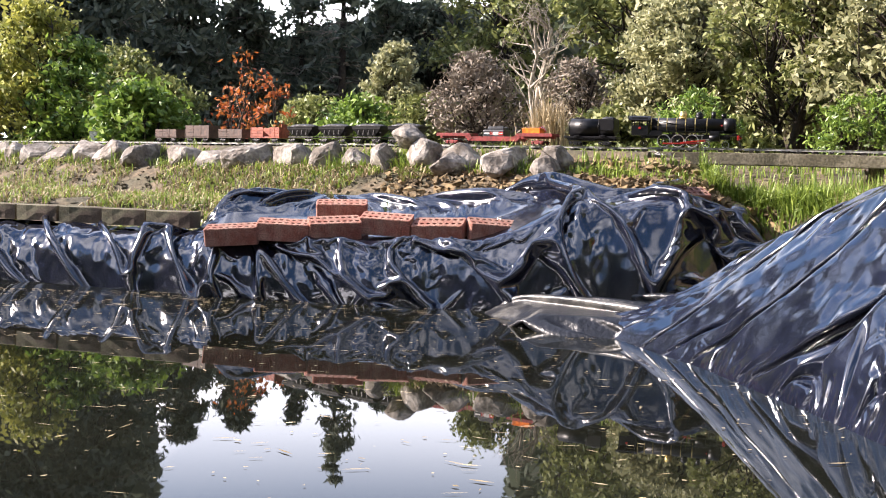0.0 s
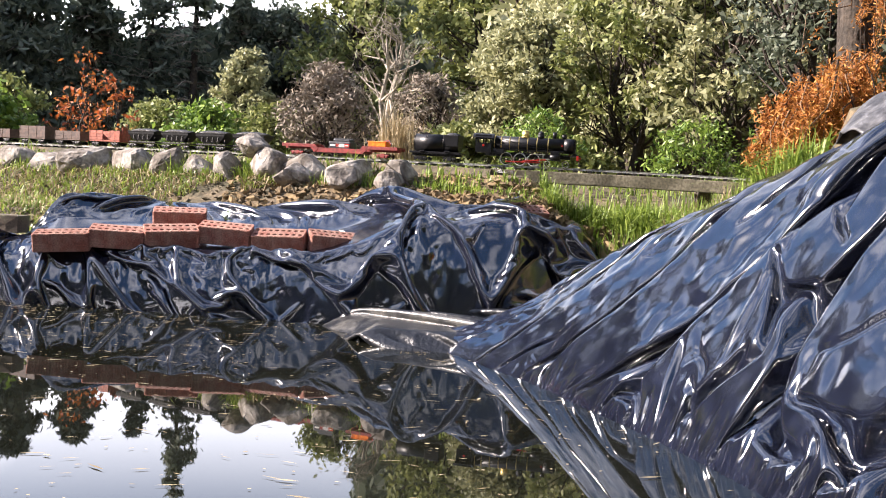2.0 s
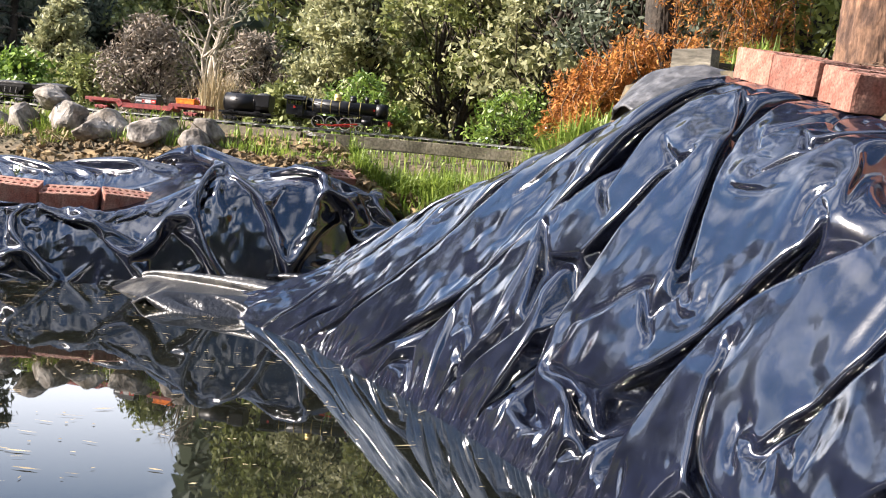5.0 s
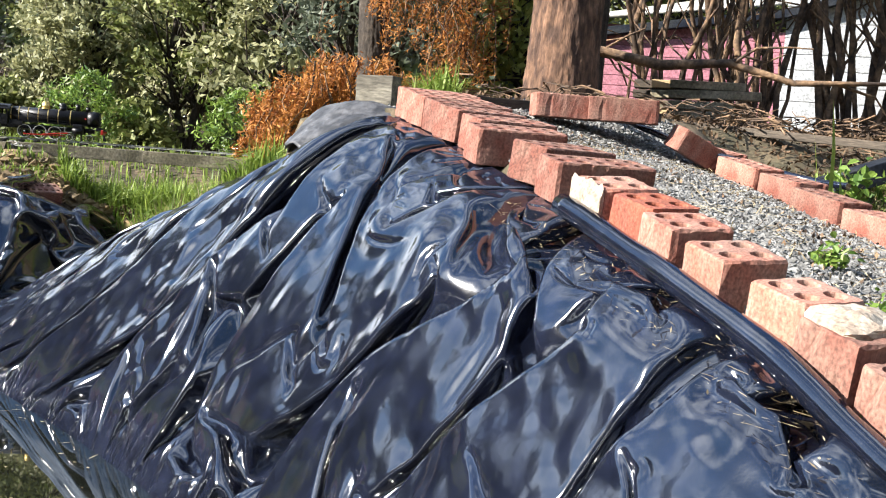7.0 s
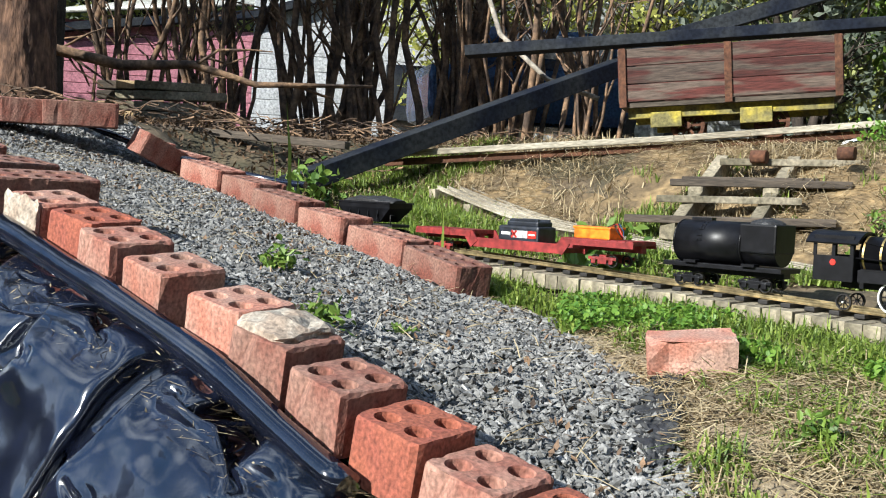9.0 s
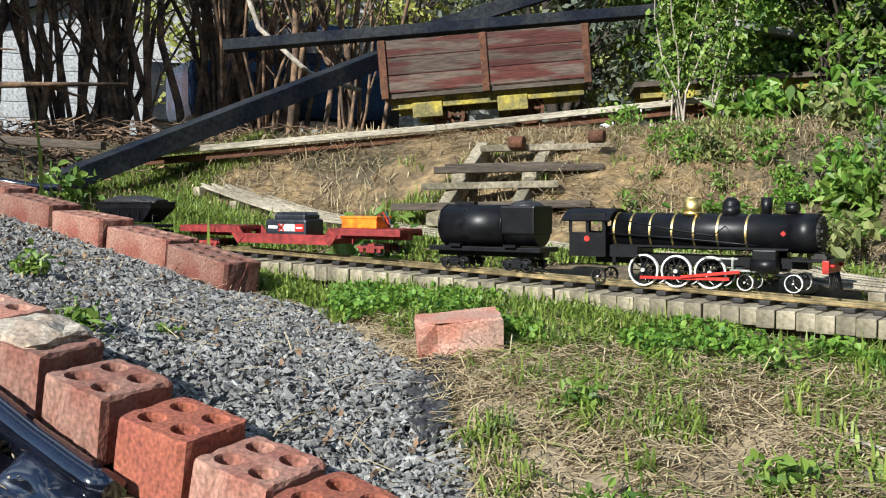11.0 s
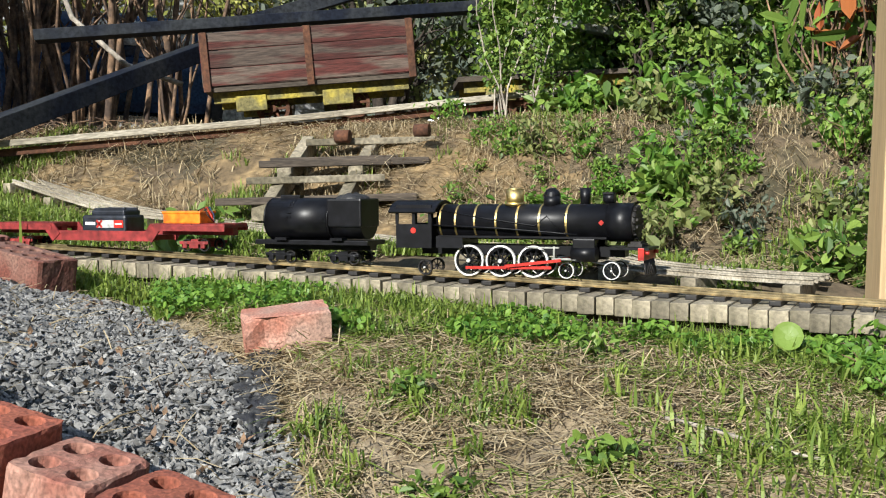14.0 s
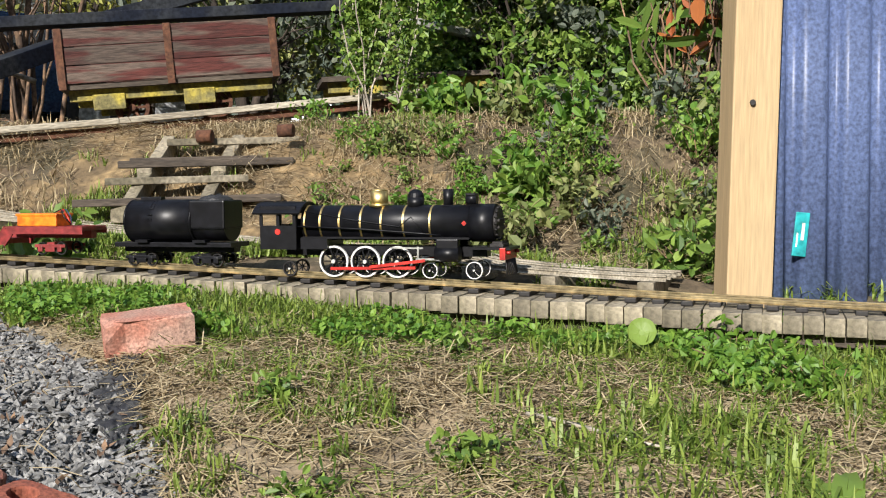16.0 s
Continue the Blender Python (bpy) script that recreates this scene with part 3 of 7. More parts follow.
def flap():
    """Dull dusty sheet folded over the crest, past the end of the brick row."""
    us, vs = np.linspace(0, 1, 90), np.linspace(0, 1, 70)
    U, V = np.meshgrid(us, vs, indexing="ij")
    Y = 2.27 + 0.50 * U + 0.03 * np.sin(7 * V)
    X = 1.38 + 0.44 * V + 0.06 * U + 0.02 * np.sin(9 * U)
    Z = 0.762 + 0.115 * np.sin(np.pi * np.clip(0.08 + 0.95 * V, 0, 1)) ** 0.8 - 0.05 * (1 - V) ** 4 - 0.075 * (1 - U) ** 3 + 0.02 * np.sin(np.pi * U) - 0.06 * U**6
    Z = Z + folds(Y, X, 0.030, 0.07, 0.16, 0.5, 12)
    return thick(new("plastic_sheet", grid_mesh("plastic_sheet", np.stack([X, Y, Z], -1), LINER_DULL)), 0.003)


tagged(flap(), "dusty grey-black plastic sheet folded over the bank's crest", "plastic sheet")


def tube(points, radius, sides=8, close=True):
    """A bmesh tube along points, with a radius or a list of them."""
    bm = bmesh.new()
    tube_into(bm, points, radius, sides, close)
    return bm


def tube_into(bm, points, radius, sides=8, close=True):
    pts = [Vector(p) for p in points]
    rad = [float(radius)] * len(pts) if isinstance(radius, (int, float)) else [float(r) for r in radius]
    rings, ref = [], None
    for i, p in enumerate(pts):
        d = (pts[min(i + 1, len(pts) - 1)] - pts[max(i - 1, 0)]).normalized()
        ref = (ref - d * ref.dot(d)) if ref is not None else d.orthogonal()
        ref.normalize()
        o = d.cross(ref)
        rings.append([bm.verts.new(p + rad[i] * (math.cos(2 * math.pi * k / sides) * ref + math.sin(2 * math.pi * k / sides) * o)) for k in range(sides)])
    for r0, r1 in zip(rings, rings[1:]):
        for k in range(sides):
            f = bm.faces.new((r0[k], r0[(k + 1) % sides], r1[(k + 1) % sides], r1[k]))
            f.smooth = True
    if close:
        bm.faces.new(rings[0][::-1]), bm.faces.new(rings[-1])
    return bm


rr = random.Random(3)
pts = []
for i in range(30):
    y = 1.33 - 0.80 * i / 29
    ax, az = row_a(y)
    pts.append((ax - 0.036 + 0.0006 * rr.uniform(-1, 1), y, az - 0.044 + 0.0008 * math.sin(i * 0.5) - 0.02 * sstep(20, 29, i)))
roll = part("liner_roll", tube(pts, [0.0185 + 0.0008 * math.sin(i * 0.7) + 0.0006 * rr.random() for i in range(30)], 16), LINER)
tagged(roll, "rolled-up edge of black liner tucked below the bricks", "liner edge")


# ---- bricks ----
def brick_mesh(name, length, width, height, cols, rows, hole, material, seed, ragged=0.0015, frog=False):
    """A clay brick standing on z = 0 with core holes in its bed face and slightly chipped arrises."""
    rng = random.Random(seed)
    bm = bmesh.new()
    cells = max(cols, 1), max(rows, 1)
    nx, ny = 4 * cells[0], 4 * cells[1]
    edge = [(i, 0) for i in range(nx)] + [(nx, j) for j in range(ny)] + [(nx - i, ny) for i in range(nx)] + [(0, ny - j) for j in range(ny)]
    n = len(edge)

    def ring(z, inset, jit):
        v = []
        for i, j in edge:
            x, y = (i / nx - 0.5) * (length - 2 * inset), (j / ny - 0.5) * (width - 2 * inset)
            corner = (i in (0, nx)) and (j in (0, ny))
            k = jit * rng.random() * (3.5 if rng.random() < 0.10 else 1) + (0.003 if corner else 0)
            v.append(bm.verts.new((x - math.copysign(min(k, abs(x)), x) * (i in (0, nx)), y - math.copysign(min(k, abs(y)), y) * (j in (0, ny)), z - jit * rng.random())))
        return v

    rings = [ring(0.0, 0.002, 0), ring(0.003, 0, ragged), ring(height * 0.5, 0, ragged), ring(height - 0.003, 0, ragged), ring(height, 0.0025, ragged * 0.6)]
    for a, b in zip(rings, rings[1:]):
        for k in range(n):
            bm.faces.new((a[k], a[(k + 1) % n], b[(k + 1) % n], b[k]))
    bm.faces.new(rings[0][::-1])
    rim_at = dict(zip(edge, rings[-1]))
    grid = {}

    def node(i, j):
        if (i, j) in rim_at:
            return rim_at[i, j]
        if (i, j) not in grid:
            grid[i, j] = bm.verts.new(((i / nx - 0.5) * (length - 0.005), (j / ny - 0.5) * (width - 0.005), height - 0.0006 * rng.random()))
        return grid[i, j]

    for ci in range(cells[0]):
        for cj in range(cells[1]):
            sq = [node(4 * ci + a, 4 * cj) for a in range(4)] + [node(4 * ci + 4, 4 * cj + a) for a in range(4)]
            sq += [node(4 * ci + 4 - a, 4 * cj + 4) for a in range(4)] + [node(4 * ci, 4 * cj + 4 - a) for a in range(4)]
            if not cols:
                bm.faces.new(sq)
                continue
            cx, cy = ((ci + 0.5) / cols - 0.5) * (length - 0.010), ((cj + 0.5) / rows - 0.5) * (width - 0.012)
            ang = [math.radians(225 + 22.5 * k) for k in range(16)]
            lip, wall, low = ([bm.verts.new((cx + r * math.cos(a), cy + 0.94 * r * math.sin(a), z)) for a in ang] for r, z in ((hole * 1.06, height - 0.0006), (hole, height - 0.003), (hole * 0.96, 0.006)))
            for k in range(16):
                k1 = (k + 1) % 16
                bm.faces.new((sq[k], sq[k1], lip[k1], lip[k]))
                bm.faces.new((lip[k], lip[k1], wall[k1], wall[k]))
                bm.faces.new((wall[k], wall[k1], low[k1], low[k]))
            bm.faces.new(low)
    bmesh.ops.recalc_face_normals(bm, faces=bm.faces)
    me = bpy.data.meshes.new(name)
    bm.to_mesh(me)
    bm.free()
    me.materials.append(material)
    return me


FULL = [brick_mesh("brick", 0.228, 0.108, 0.076, 5, 2, 0.0145, BRICK, s) for s in (1, 2, 3)]
FINE = [brick_mesh("brick", 0.228, 0.108, 0.076, 8, 2, 0.0095, BRICK, s) for s in (4, 5)]
HALF = [brick_mesh("brick", 0.118, 0.108, 0.068, 2, 2, 0.0165, m, s, 0.0026) for m, s in ((BRICK, 6), (BRICK_PALE, 7), (BRICK_ORANGE, 8))]
SOLID = brick_mesh("brick", 0.155, 0.10, 0.07, 0, 0, 0.01, BRICK_PALE, 9, 0.0065)
PAVER = brick_mesh("brick", 0.228, 0.108, 0.076, 0, 0, 0.01, BRICK_BROWN, 10, 0.002)


def brick(me, m, label, group):
    ob = new("brick", me)
    ob.matrix_world = m
    return tagged(ob, label, "brick", group)


# pond-side row, far to near: y of the brick, mesh, turn about the vertical, set back, tilt along the row
A_ROW = [(2.375, 0, 4, 0.0), (2.285, 1, 6, 0.0), (2.195, 2, 3, 0.01), (2.09, 0, 14, 0.0), (1.97, 1, 6, 0.02), (1.84, 2, -4, -0.02), (1.66, 0, 20, 0.0), (1.52, 1, -2, 0.0)]
for y, k, turn, back in A_ROW:
    ax, az = row_a(y)
    m = FULL[k]
    brick(m, pose(ax + 0.096 + back, y - 0.05, az - 0.074, 9, 0, turn - 8) @ Matrix.Diagonal((0.86, 0.92, 0.98, 1)), "red clay brick with round core holes, laid across the bank's edge", "bricks along the bank")
B_NEAR = [(1.352, "m", 8, 0.0), (1.247, 2, 16, 0.012), (1.144, 0, 2, 0.006), (1.013, 1, 4, 0.0), (0.883, 1, 12, 0.012), (0.776, "h", 10, 0.0), (0.667, 0, 2, 0.0), (0.562, 2, 8, 0.0), (0.462, 0, 6, 0.004), (0.355, 2, 0, 0.0), (0.245, 0, 5, 0.0), (0.135, 2, -2, 0.0)]
for y, k, turn, back in B_NEAR:
    ax, az = row_a(y)
    me = HALF[k] if isinstance(k, int) else (HALF[0] if k == "h" else HALF[1])
    label = "pale limewashed half brick with four core holes" if me is HALF[1] else "broken red half brick with four core holes"
    ob = brick(me, pose(ax + 0.040 + back, y - 0.052, az - 0.080, 11, -3, turn - 12) @ Matrix.Diagonal((0.90, 0.94, 1.14, 1)), label, "bricks along the bank")
    if k in ("h", "m"):
        tagged(ob, "red half brick capped with a lump of old mortar" if k == "h" else "half brick with grey mortar stuck on its face")
        bm = bmesh.new()
        bmesh.ops.create_icosphere(bm, subdivisions=3, radius=1)
        for v in bm.verts:
            q = v.co.copy()
            e = 0.75 + 0.5 * noise.noise(q * 2.3)
            v.co = Vector((0.060 * max(-0.95, min(0.95, 1.3 * q.x)), 0.050 * max(-0.95, min(0.95, 1.25 * q.y)) * (0.7 + 0.3 * e), 0.017 * q.z * e)) if k == "h" else Vector((0.008 * q.x * e, 0.056 * max(-0.9, min(0.9, 1.3 * q.y)), 0.038 * max(-0.9, min(0.9, 1.3 * q.z)) * e))
        c = part("mortar", bm, MORTAR, ob, "rough old mortar")
        c.location = (0.006, 0.012, 0.068) if k == "h" else (-0.061, 0, 0.04)
# landward row, near to far
for i, (k, turn, off) in enumerate(((0, -4, 0), (1, 2, 0.01), (2, -3, 0), (0, 3, -0.01), (1, -2, 0.02), (2, 4, 0), (1, 0, 0.01), (0, -3, 0), (2, 2, 0))):
    y = 1.30 + 0.228 * i
    bx, bz = row_b(y)
    brick(FULL[k], pose(bx + off - 0.05, y, bz - 0.076, 0, -9 + (i * 37 % 5), 76 + turn), "red clay brick with core holes, end to end beside the gravel", "bricks beside the gravel")
brick(FULL[1], pose(2.80, 2.64, 0.825, 12, 24, -10) @ Matrix.Diagonal((0.72, 1, 1, 1)), "broken red clay brick tipped over on the gravel", "bricks beside the gravel")
for x, y, a in ((2.47, 2.88, -20), (2.62, 2.77, -34)):
    brick(FULL[0], pose(x, y, 0.925, 0, 0, a), "red clay brick laid flat across the gravel's end", "bricks across the end")
brick(SOLID, pose(2.245, 0.53, float(ground(2.245, 0.53)) - 0.004, 6, -5, -62), "worn pinkish brick with a streak of lime, alone in the grass", "")
# far edge: cored bricks lying on the liner
for i, (x, y, z, tip, a) in enumerate(((-0.87, 4.68, 0.245, 10, 2), (-0.655, 4.70, 0.27, 12, 1), (-0.44, 4.72, 0.285, 16, 12), (-0.215, 4.75, 0.305, 14, -9), (0.015, 4.71, 0.29, 18, -12), (0.24, 4.70, 0.295, 14, 11), (-0.425, 4.90, 0.355, 12, 3))):
    brick(FINE[i % 2], pose(x, y, z - 0.018, tip, (5 * i % 9) - 4, a), "red brick with rows of small core holes, weighing down the liner", "bricks on the liner")
brick(FINE[0], pose(1.10, 4.95, 0.435, 20, 0, 12), "red brick with rows of small core holes, weighing down the liner", "bricks on the liner")
for i in range(9):
    x = -1.205 - 0.232 * i
    brick(PAVER, pose(x, float(rim(x)) + 0.245 + 0.008 * (i % 3), 0.268, 0, 0, 2 * (i % 3) - 16), "mossy brown paver edging the pond", "pavers edging the pond")


# ---- gravel ----
def scatter_stones(name, pts, size, material, seed, flat=0.65):
    rng = np.random.RandomState(seed)
    n = len(pts)
    base = np.array([[1, 0, 0], [-1, 0, 0], [0, 1, 0], [0, -1, 0], [0, 0, 1], [0, 0, -1]], float)
    tri = np.array([[0, 2, 4], [2, 1, 4], [1, 3, 4], [3, 0, 4], [2, 0, 5], [1, 2, 5], [3, 1, 5], [0, 3, 5]])
    v = base[None] * (0.6 + 0.7 * rng.rand(n, 6, 1)) + 0.25 * rng.normal(size=(n, 6, 3))
    v = v * np.stack([0.7 + 0.6 * rng.rand(n), 0.7 + 0.5 * rng.rand(n), flat * (0.7 + 0.5 * rng.rand(n))], -1)[:, None] * (size * (0.5 + 1.0 * rng.rand(n) ** 2))[:, None, None]
    q = rng.normal(size=(n, 3)) * np.array([0.5, 0.5, 3])
    cz, sz, cx, sx = np.cos(q[:, 2]), np.sin(q[:, 2]), np.cos(q[:, 0]), np.sin(q[:, 0])
    y2, z2 = v[..., 1] * cx[:, None] - v[..., 2] * sx[:, None], v[..., 1] * sx[:, None] + v[..., 2] * cx[:, None]
    v = np.stack([v[..., 0] * cz[:, None] - y2 * sz[:, None], v[..., 0] * sz[:, None] + y2 * cz[:, None], z2], -1) + pts[:, None]
    f = (tri[None] + 6 * np.arange(n)[:, None, None]).reshape(-1, 3)
    return new(name, mesh_of(name, v.reshape(-1, 3).tolist(), f.tolist(), material))


rng = np.random.RandomState(11)
gx, gy = 1.3 + 2.0 * rng.rand(130000), 0.1 + 3.0 * rng.rand(130000)
keep = rng.rand(130000) < on_gravel(gx, gy) * np.where(gy < 1.4, 1.0, 0.75)
gx, gy = gx[keep], gy[keep]
stones = scatter_stones("gravel", np.stack([gx, gy, ground(gx, gy) + 0.004 + 0.006 * rng.rand(len(gx))], -1), 0.0070, GRAVEL, 5)
tagged(stones, "loose grey crushed stone gravel on the ramp", "gravel", kind="stuff")


# ---- tracks ----
def rail_bm(line, head, off, w=0.004, h=0.009, z=0.0):
    """A rail of bullhead section along a line, off to one side."""
    bm = bmesh.new()
    prof = [(-1.6 * w, 0), (1.6 * w, 0), (0.5 * w, 0.3 * h), (0.5 * w, 0.7 * h), (w, 0.75 * h), (w, h), (-w, h), (-w, 0.75 * h), (-0.5 * w, 0.7 * h), (-0.5 * w, 0.3 * h)]
    last = None
    for p, a in zip(line, head):
        nx, ny = -math.sin(a), math.cos(a)
        ringv = [bm.verts.new((p[0] + nx * (off + o), p[1] + ny * (off + o), p[2] + z + dz)) for o, dz in prof]
        if last:
            for k in range(len(prof)):
                bm.faces.new((last[k], last[(k + 1) % len(prof)], ringv[(k + 1) % len(prof)], ringv[k]))
        last = ringv
    return bm


def bar(name, a, b, w, h, material, parent=None, label="", bevel=0.003):
    """A straight timber from a to b, its top face w wide."""
    a, b = Vector(a), Vector(b)
    d = b - a
    bm = bmesh.new()
    box(bm, (d.length, w, h), (0, 0, 0), bevel)
    ob = part(name, bm, material, parent, label)
    ob.matrix_local = Matrix.Translation((a + b) / 2) @ d.to_track_quat("X", "Z").to_matrix().to_4x4()
    return ob


def shared_box(name, size, material, bevel=0.002):
    bm = bmesh.new()
    box(bm, size, (0, 0, 0), bevel)
    me = bpy.data.meshes.new(name)
    bm.to_mesh(me)
    bm.free()
    me.materials.append(material)
    return me


GAUGE = 0.049
SLEEP_ME = shared_box("sleeper", (0.022, 0.098, 0.009), SLEEPER, 0.0015)
PLANK_ME = [shared_box("plank", (0.0346, w, 0.034), TIMBER, 0.002) for w in (0.205, 0.215, 0.198)]


def track(line, head, parent_name, label, deck):
    root = tagged(new(parent_name), label, "railway track")
    for s, nm in ((1, "rail"), (-1, "rail")):
        part(nm, rail_bm(line[::4], head[::4], s * GAUGE / 2, z=0.009), BRASS_RAIL if deck else ALLOY, root, "tarnished brass rail" if deck else "")
    rng = random.Random(4)
    pos, hd = spline(NEAR_TRACK if deck else FAR_TRACK, 0.052 if deck else 0.075)
    for p, a in zip(pos, hd):
        o = new("sleeper", SLEEP_ME)
        o.parent, o.matrix_local = root, pose(p[0], p[1], p[2] + 0.004, 0, 0, math.degrees(a) + rng.uniform(-2, 2))
    if deck:
        pos, hd = spline(NEAR_TRACK, 0.0355)
        for p, a in zip(pos, hd):
            o = new("plank", PLANK_ME[rng.randrange(3)])
            slip = rng.uniform(-0.003, 0.003)
            o.parent, o.matrix_local = root, pose(p[0] - math.sin(a) * slip, p[1] + math.cos(a) * slip, p[2] - 0.018 + rng.uniform(-0.0015, 0.001), rng.uniform(-1, 1), rng.uniform(-1, 1), math.degrees(a) + rng.uniform(-0.7, 0.7))
    return root


near_track = track(NEAR_LINE, NEAR_HEAD, "near_track", "brass-railed garden railway on weathered timber planks", True)
far_track = track(FAR_LINE, FAR_HEAD, "far_track", "garden railway line along the far bank and bridge", False)
for s in (-0.06, 0.06):
    sel = NEAR_LINE[::12]
    for i in range(0, len(sel) - 1, 6):
        a, b = sel[i].copy(), sel[min(i + 6, len(sel) - 1)].copy()
        a[0] += s
        b[0] += s
        a[2] -= 0.047
        b[2] -= 0.047
        bar("bearer", a, b, 0.03, 0.022, TIMBER_DARK, near_track)
# bridge timbers under the far line
on = [i for i in range(len(FAR_LINE)) if 1.05 < FAR_LINE[i][0] < 3.0]
for s in (-0.055, 0.055):
    for i0 in range(on[0], on[-1] - 30, 32):
        a, b = FAR_LINE[i0].copy(), FAR_LINE[min(i0 + 33, on[-1])].copy()
        h = FAR_HEAD[i0]
        for q in (a, b):
            q[0] -= math.sin(h) * s
            q[1] += math.cos(h) * s
            q[2] -= 0.035
        bar("bridge_beam", a, b, 0.05, 0.06, TIMBER, far_track, "weathered bridge beam")
for i0 in range(on[0] + 14, on[-1], 40):
    p = FAR_LINE[i0]
    bar("trestle", (p[0], p[1], p[2] - 0.06), (p[0], p[1] + 0.001, 0.36), 0.07, 0.07, TIMBER_DARK, far_track)
# ballast of the far line
gi = rng.randint(0, len(FAR_LINE), 5000)
gi = gi[(FAR_LINE[gi, 0] < 1.2) | (FAR_LINE[gi, 0] > 2.95)]
o = rng.uniform(-0.12, 0.12, len(gi))
bx = FAR_LINE[gi, 0] - np.sin(FAR_HEAD[gi]) * o
by = FAR_LINE[gi, 1] + np.cos(FAR_HEAD[gi]) * o
tagged(scatter_stones("ballast", np.stack([bx, by, np.full(len(gi), 0.690) - 0.12 * np.abs(o)], -1), 0.012, GRAVEL, 6), "fine grey ballast under the far line", "ballast", kind="stuff")


def bank(line, head, half, z, name):
    """The low earth formation that carries the far line."""
    o = np.array([-half - 0.25, -half, half, half + 0.25])
    P = np.stack([line[:, 0:1] - np.sin(head)[:, None] * o, line[:, 1:2] + np.cos(head)[:, None] * o, np.tile(np.array([z - 0.22, z, z, z - 0.22]), (len(line), 1))], -1)
    return new(name, grid_mesh(name, P, SOIL))


for lo, hi in ((-99, 1.15), (2.9, 99)):
    sel = [i for i in range(0, len(FAR_LINE), 8) if lo < FAR_LINE[i][0] < hi]
    tagged(bank(FAR_LINE[sel], FAR_HEAD[sel], 0.14, 0.688, "ground_formation"), "earth formation under the far line", "embankment", kind="structure")


# second line of pale rails on the ground beyond the near track
p2 = [(3.72, 2.1, 0.70), (3.56, 1.5, 0.667), (3.40, 0.83, 0.61), (3.12, 0.25, 0.58), (2.92, -0.2, 0.56), (2.86, -0.4, 0.555)]
l2, h2 = spline(p2, 0.02)
l2[:, 2] = np.maximum(l2[:, 2], ground(l2[:, 0], l2[:, 1]) + 0.02)
old_track = tagged(new("old_track"), "disused line of pale rails on weathered boards", "railway track")
for s in (-0.075, -0.03, 0.03, 0.075):
    part("rail", rail_bm(l2[::4], h2[::4], s, 0.006, 0.012, 0.0), TIMBER_PALE, old_track)
for i in range(0, len(l2), 10):
    o = new("board", PLANK_ME[i % 3])
    o.parent, o.matrix_local = old_track, pose(l2[i][0], l2[i][1], l2[i][2] - 0.018, 0, 0, math.degrees(h2[i]))


# ---- trains (x is forward, z = 0 on the rail top) ----
def cyl(bm, r, length, at, axis="Y", seg=20, r2=None):
    turn = {"X": Matrix.Rotation(math.pi / 2, 4, "Y"), "Y": Matrix.Rotation(math.pi / 2, 4, "X"), "Z": Matrix()}[axis]
    made = bmesh.ops.create_cone(bm, cap_ends=True, segments=seg, radius1=r, radius2=r if r2 is None else r2, depth=length, matrix=Matrix.Translation(at) @ turn)
    for f in {f for v in made["verts"] for f in v.link_faces}:
        f.smooth = len(f.verts) == 4
    return made


def ring(bm, r0, r1, w, at, seg=28):
    """A flat tyre: outer r1, inner r0, w thick, about the y axis."""
    x, y, z = at
    loops = []
    for r, o in ((r1, -w / 2), (r1, w / 2), (r0, w / 2), (r0, -w / 2)):
        loops.append([bm.verts.new((x + r * math.cos(2 * math.pi * k / seg), y + o, z + r * math.sin(2 * math.pi * k / seg))) for k in range(seg)])
    for i in range(4):
        a, b = loops[i], loops[(i + 1) % 4]
        for k in range(seg):
            bm.faces.new((a[k], a[(k + 1) % seg], b[(k + 1) % seg], b[k]))


def wheel(parent, x, r, spokes=10, tyre=WHITE, y=0.03):
    for s in (-1, 1):
        bm = bmesh.new()
        ring(bm, r * 0.80, r * 0.93, 0.006, (0, 0, 0))
        w = part("wheel", bm, BLACK, parent)
        w.location = (x, s * y, r)
        for k in range(spokes):
            a = 2 * math.pi * k / spokes
            bm = bmesh.new()
            box(bm, (r * 0.75, 0.003, r * 0.075), (0.5 * r * math.cos(a), 0, 0.5 * r * math.sin(a)), 0, Matrix.Rotation(-a, 4, "Y"))
            part("spoke", bm, BLACK, w)
        bm = bmesh.new()
        ring(bm, r * 0.89, r, 0.0066, (0, s * 0.0012, 0))
        part("tyre", bm, tyre, w, "white-painted tyre" if tyre is WHITE else "")
        bm = bmesh.new()
        cyl(bm, r * 0.2, 0.010, (0, 0, 0), "Y", 12)
        part("hub", bm, BLACK, w)
        bm = bmesh.new()
        cyl(bm, r * 0.13, 0.006, (0, s * 0.006, 0), "Y", 10)
        part("axle_end", bm, ALLOY, w)


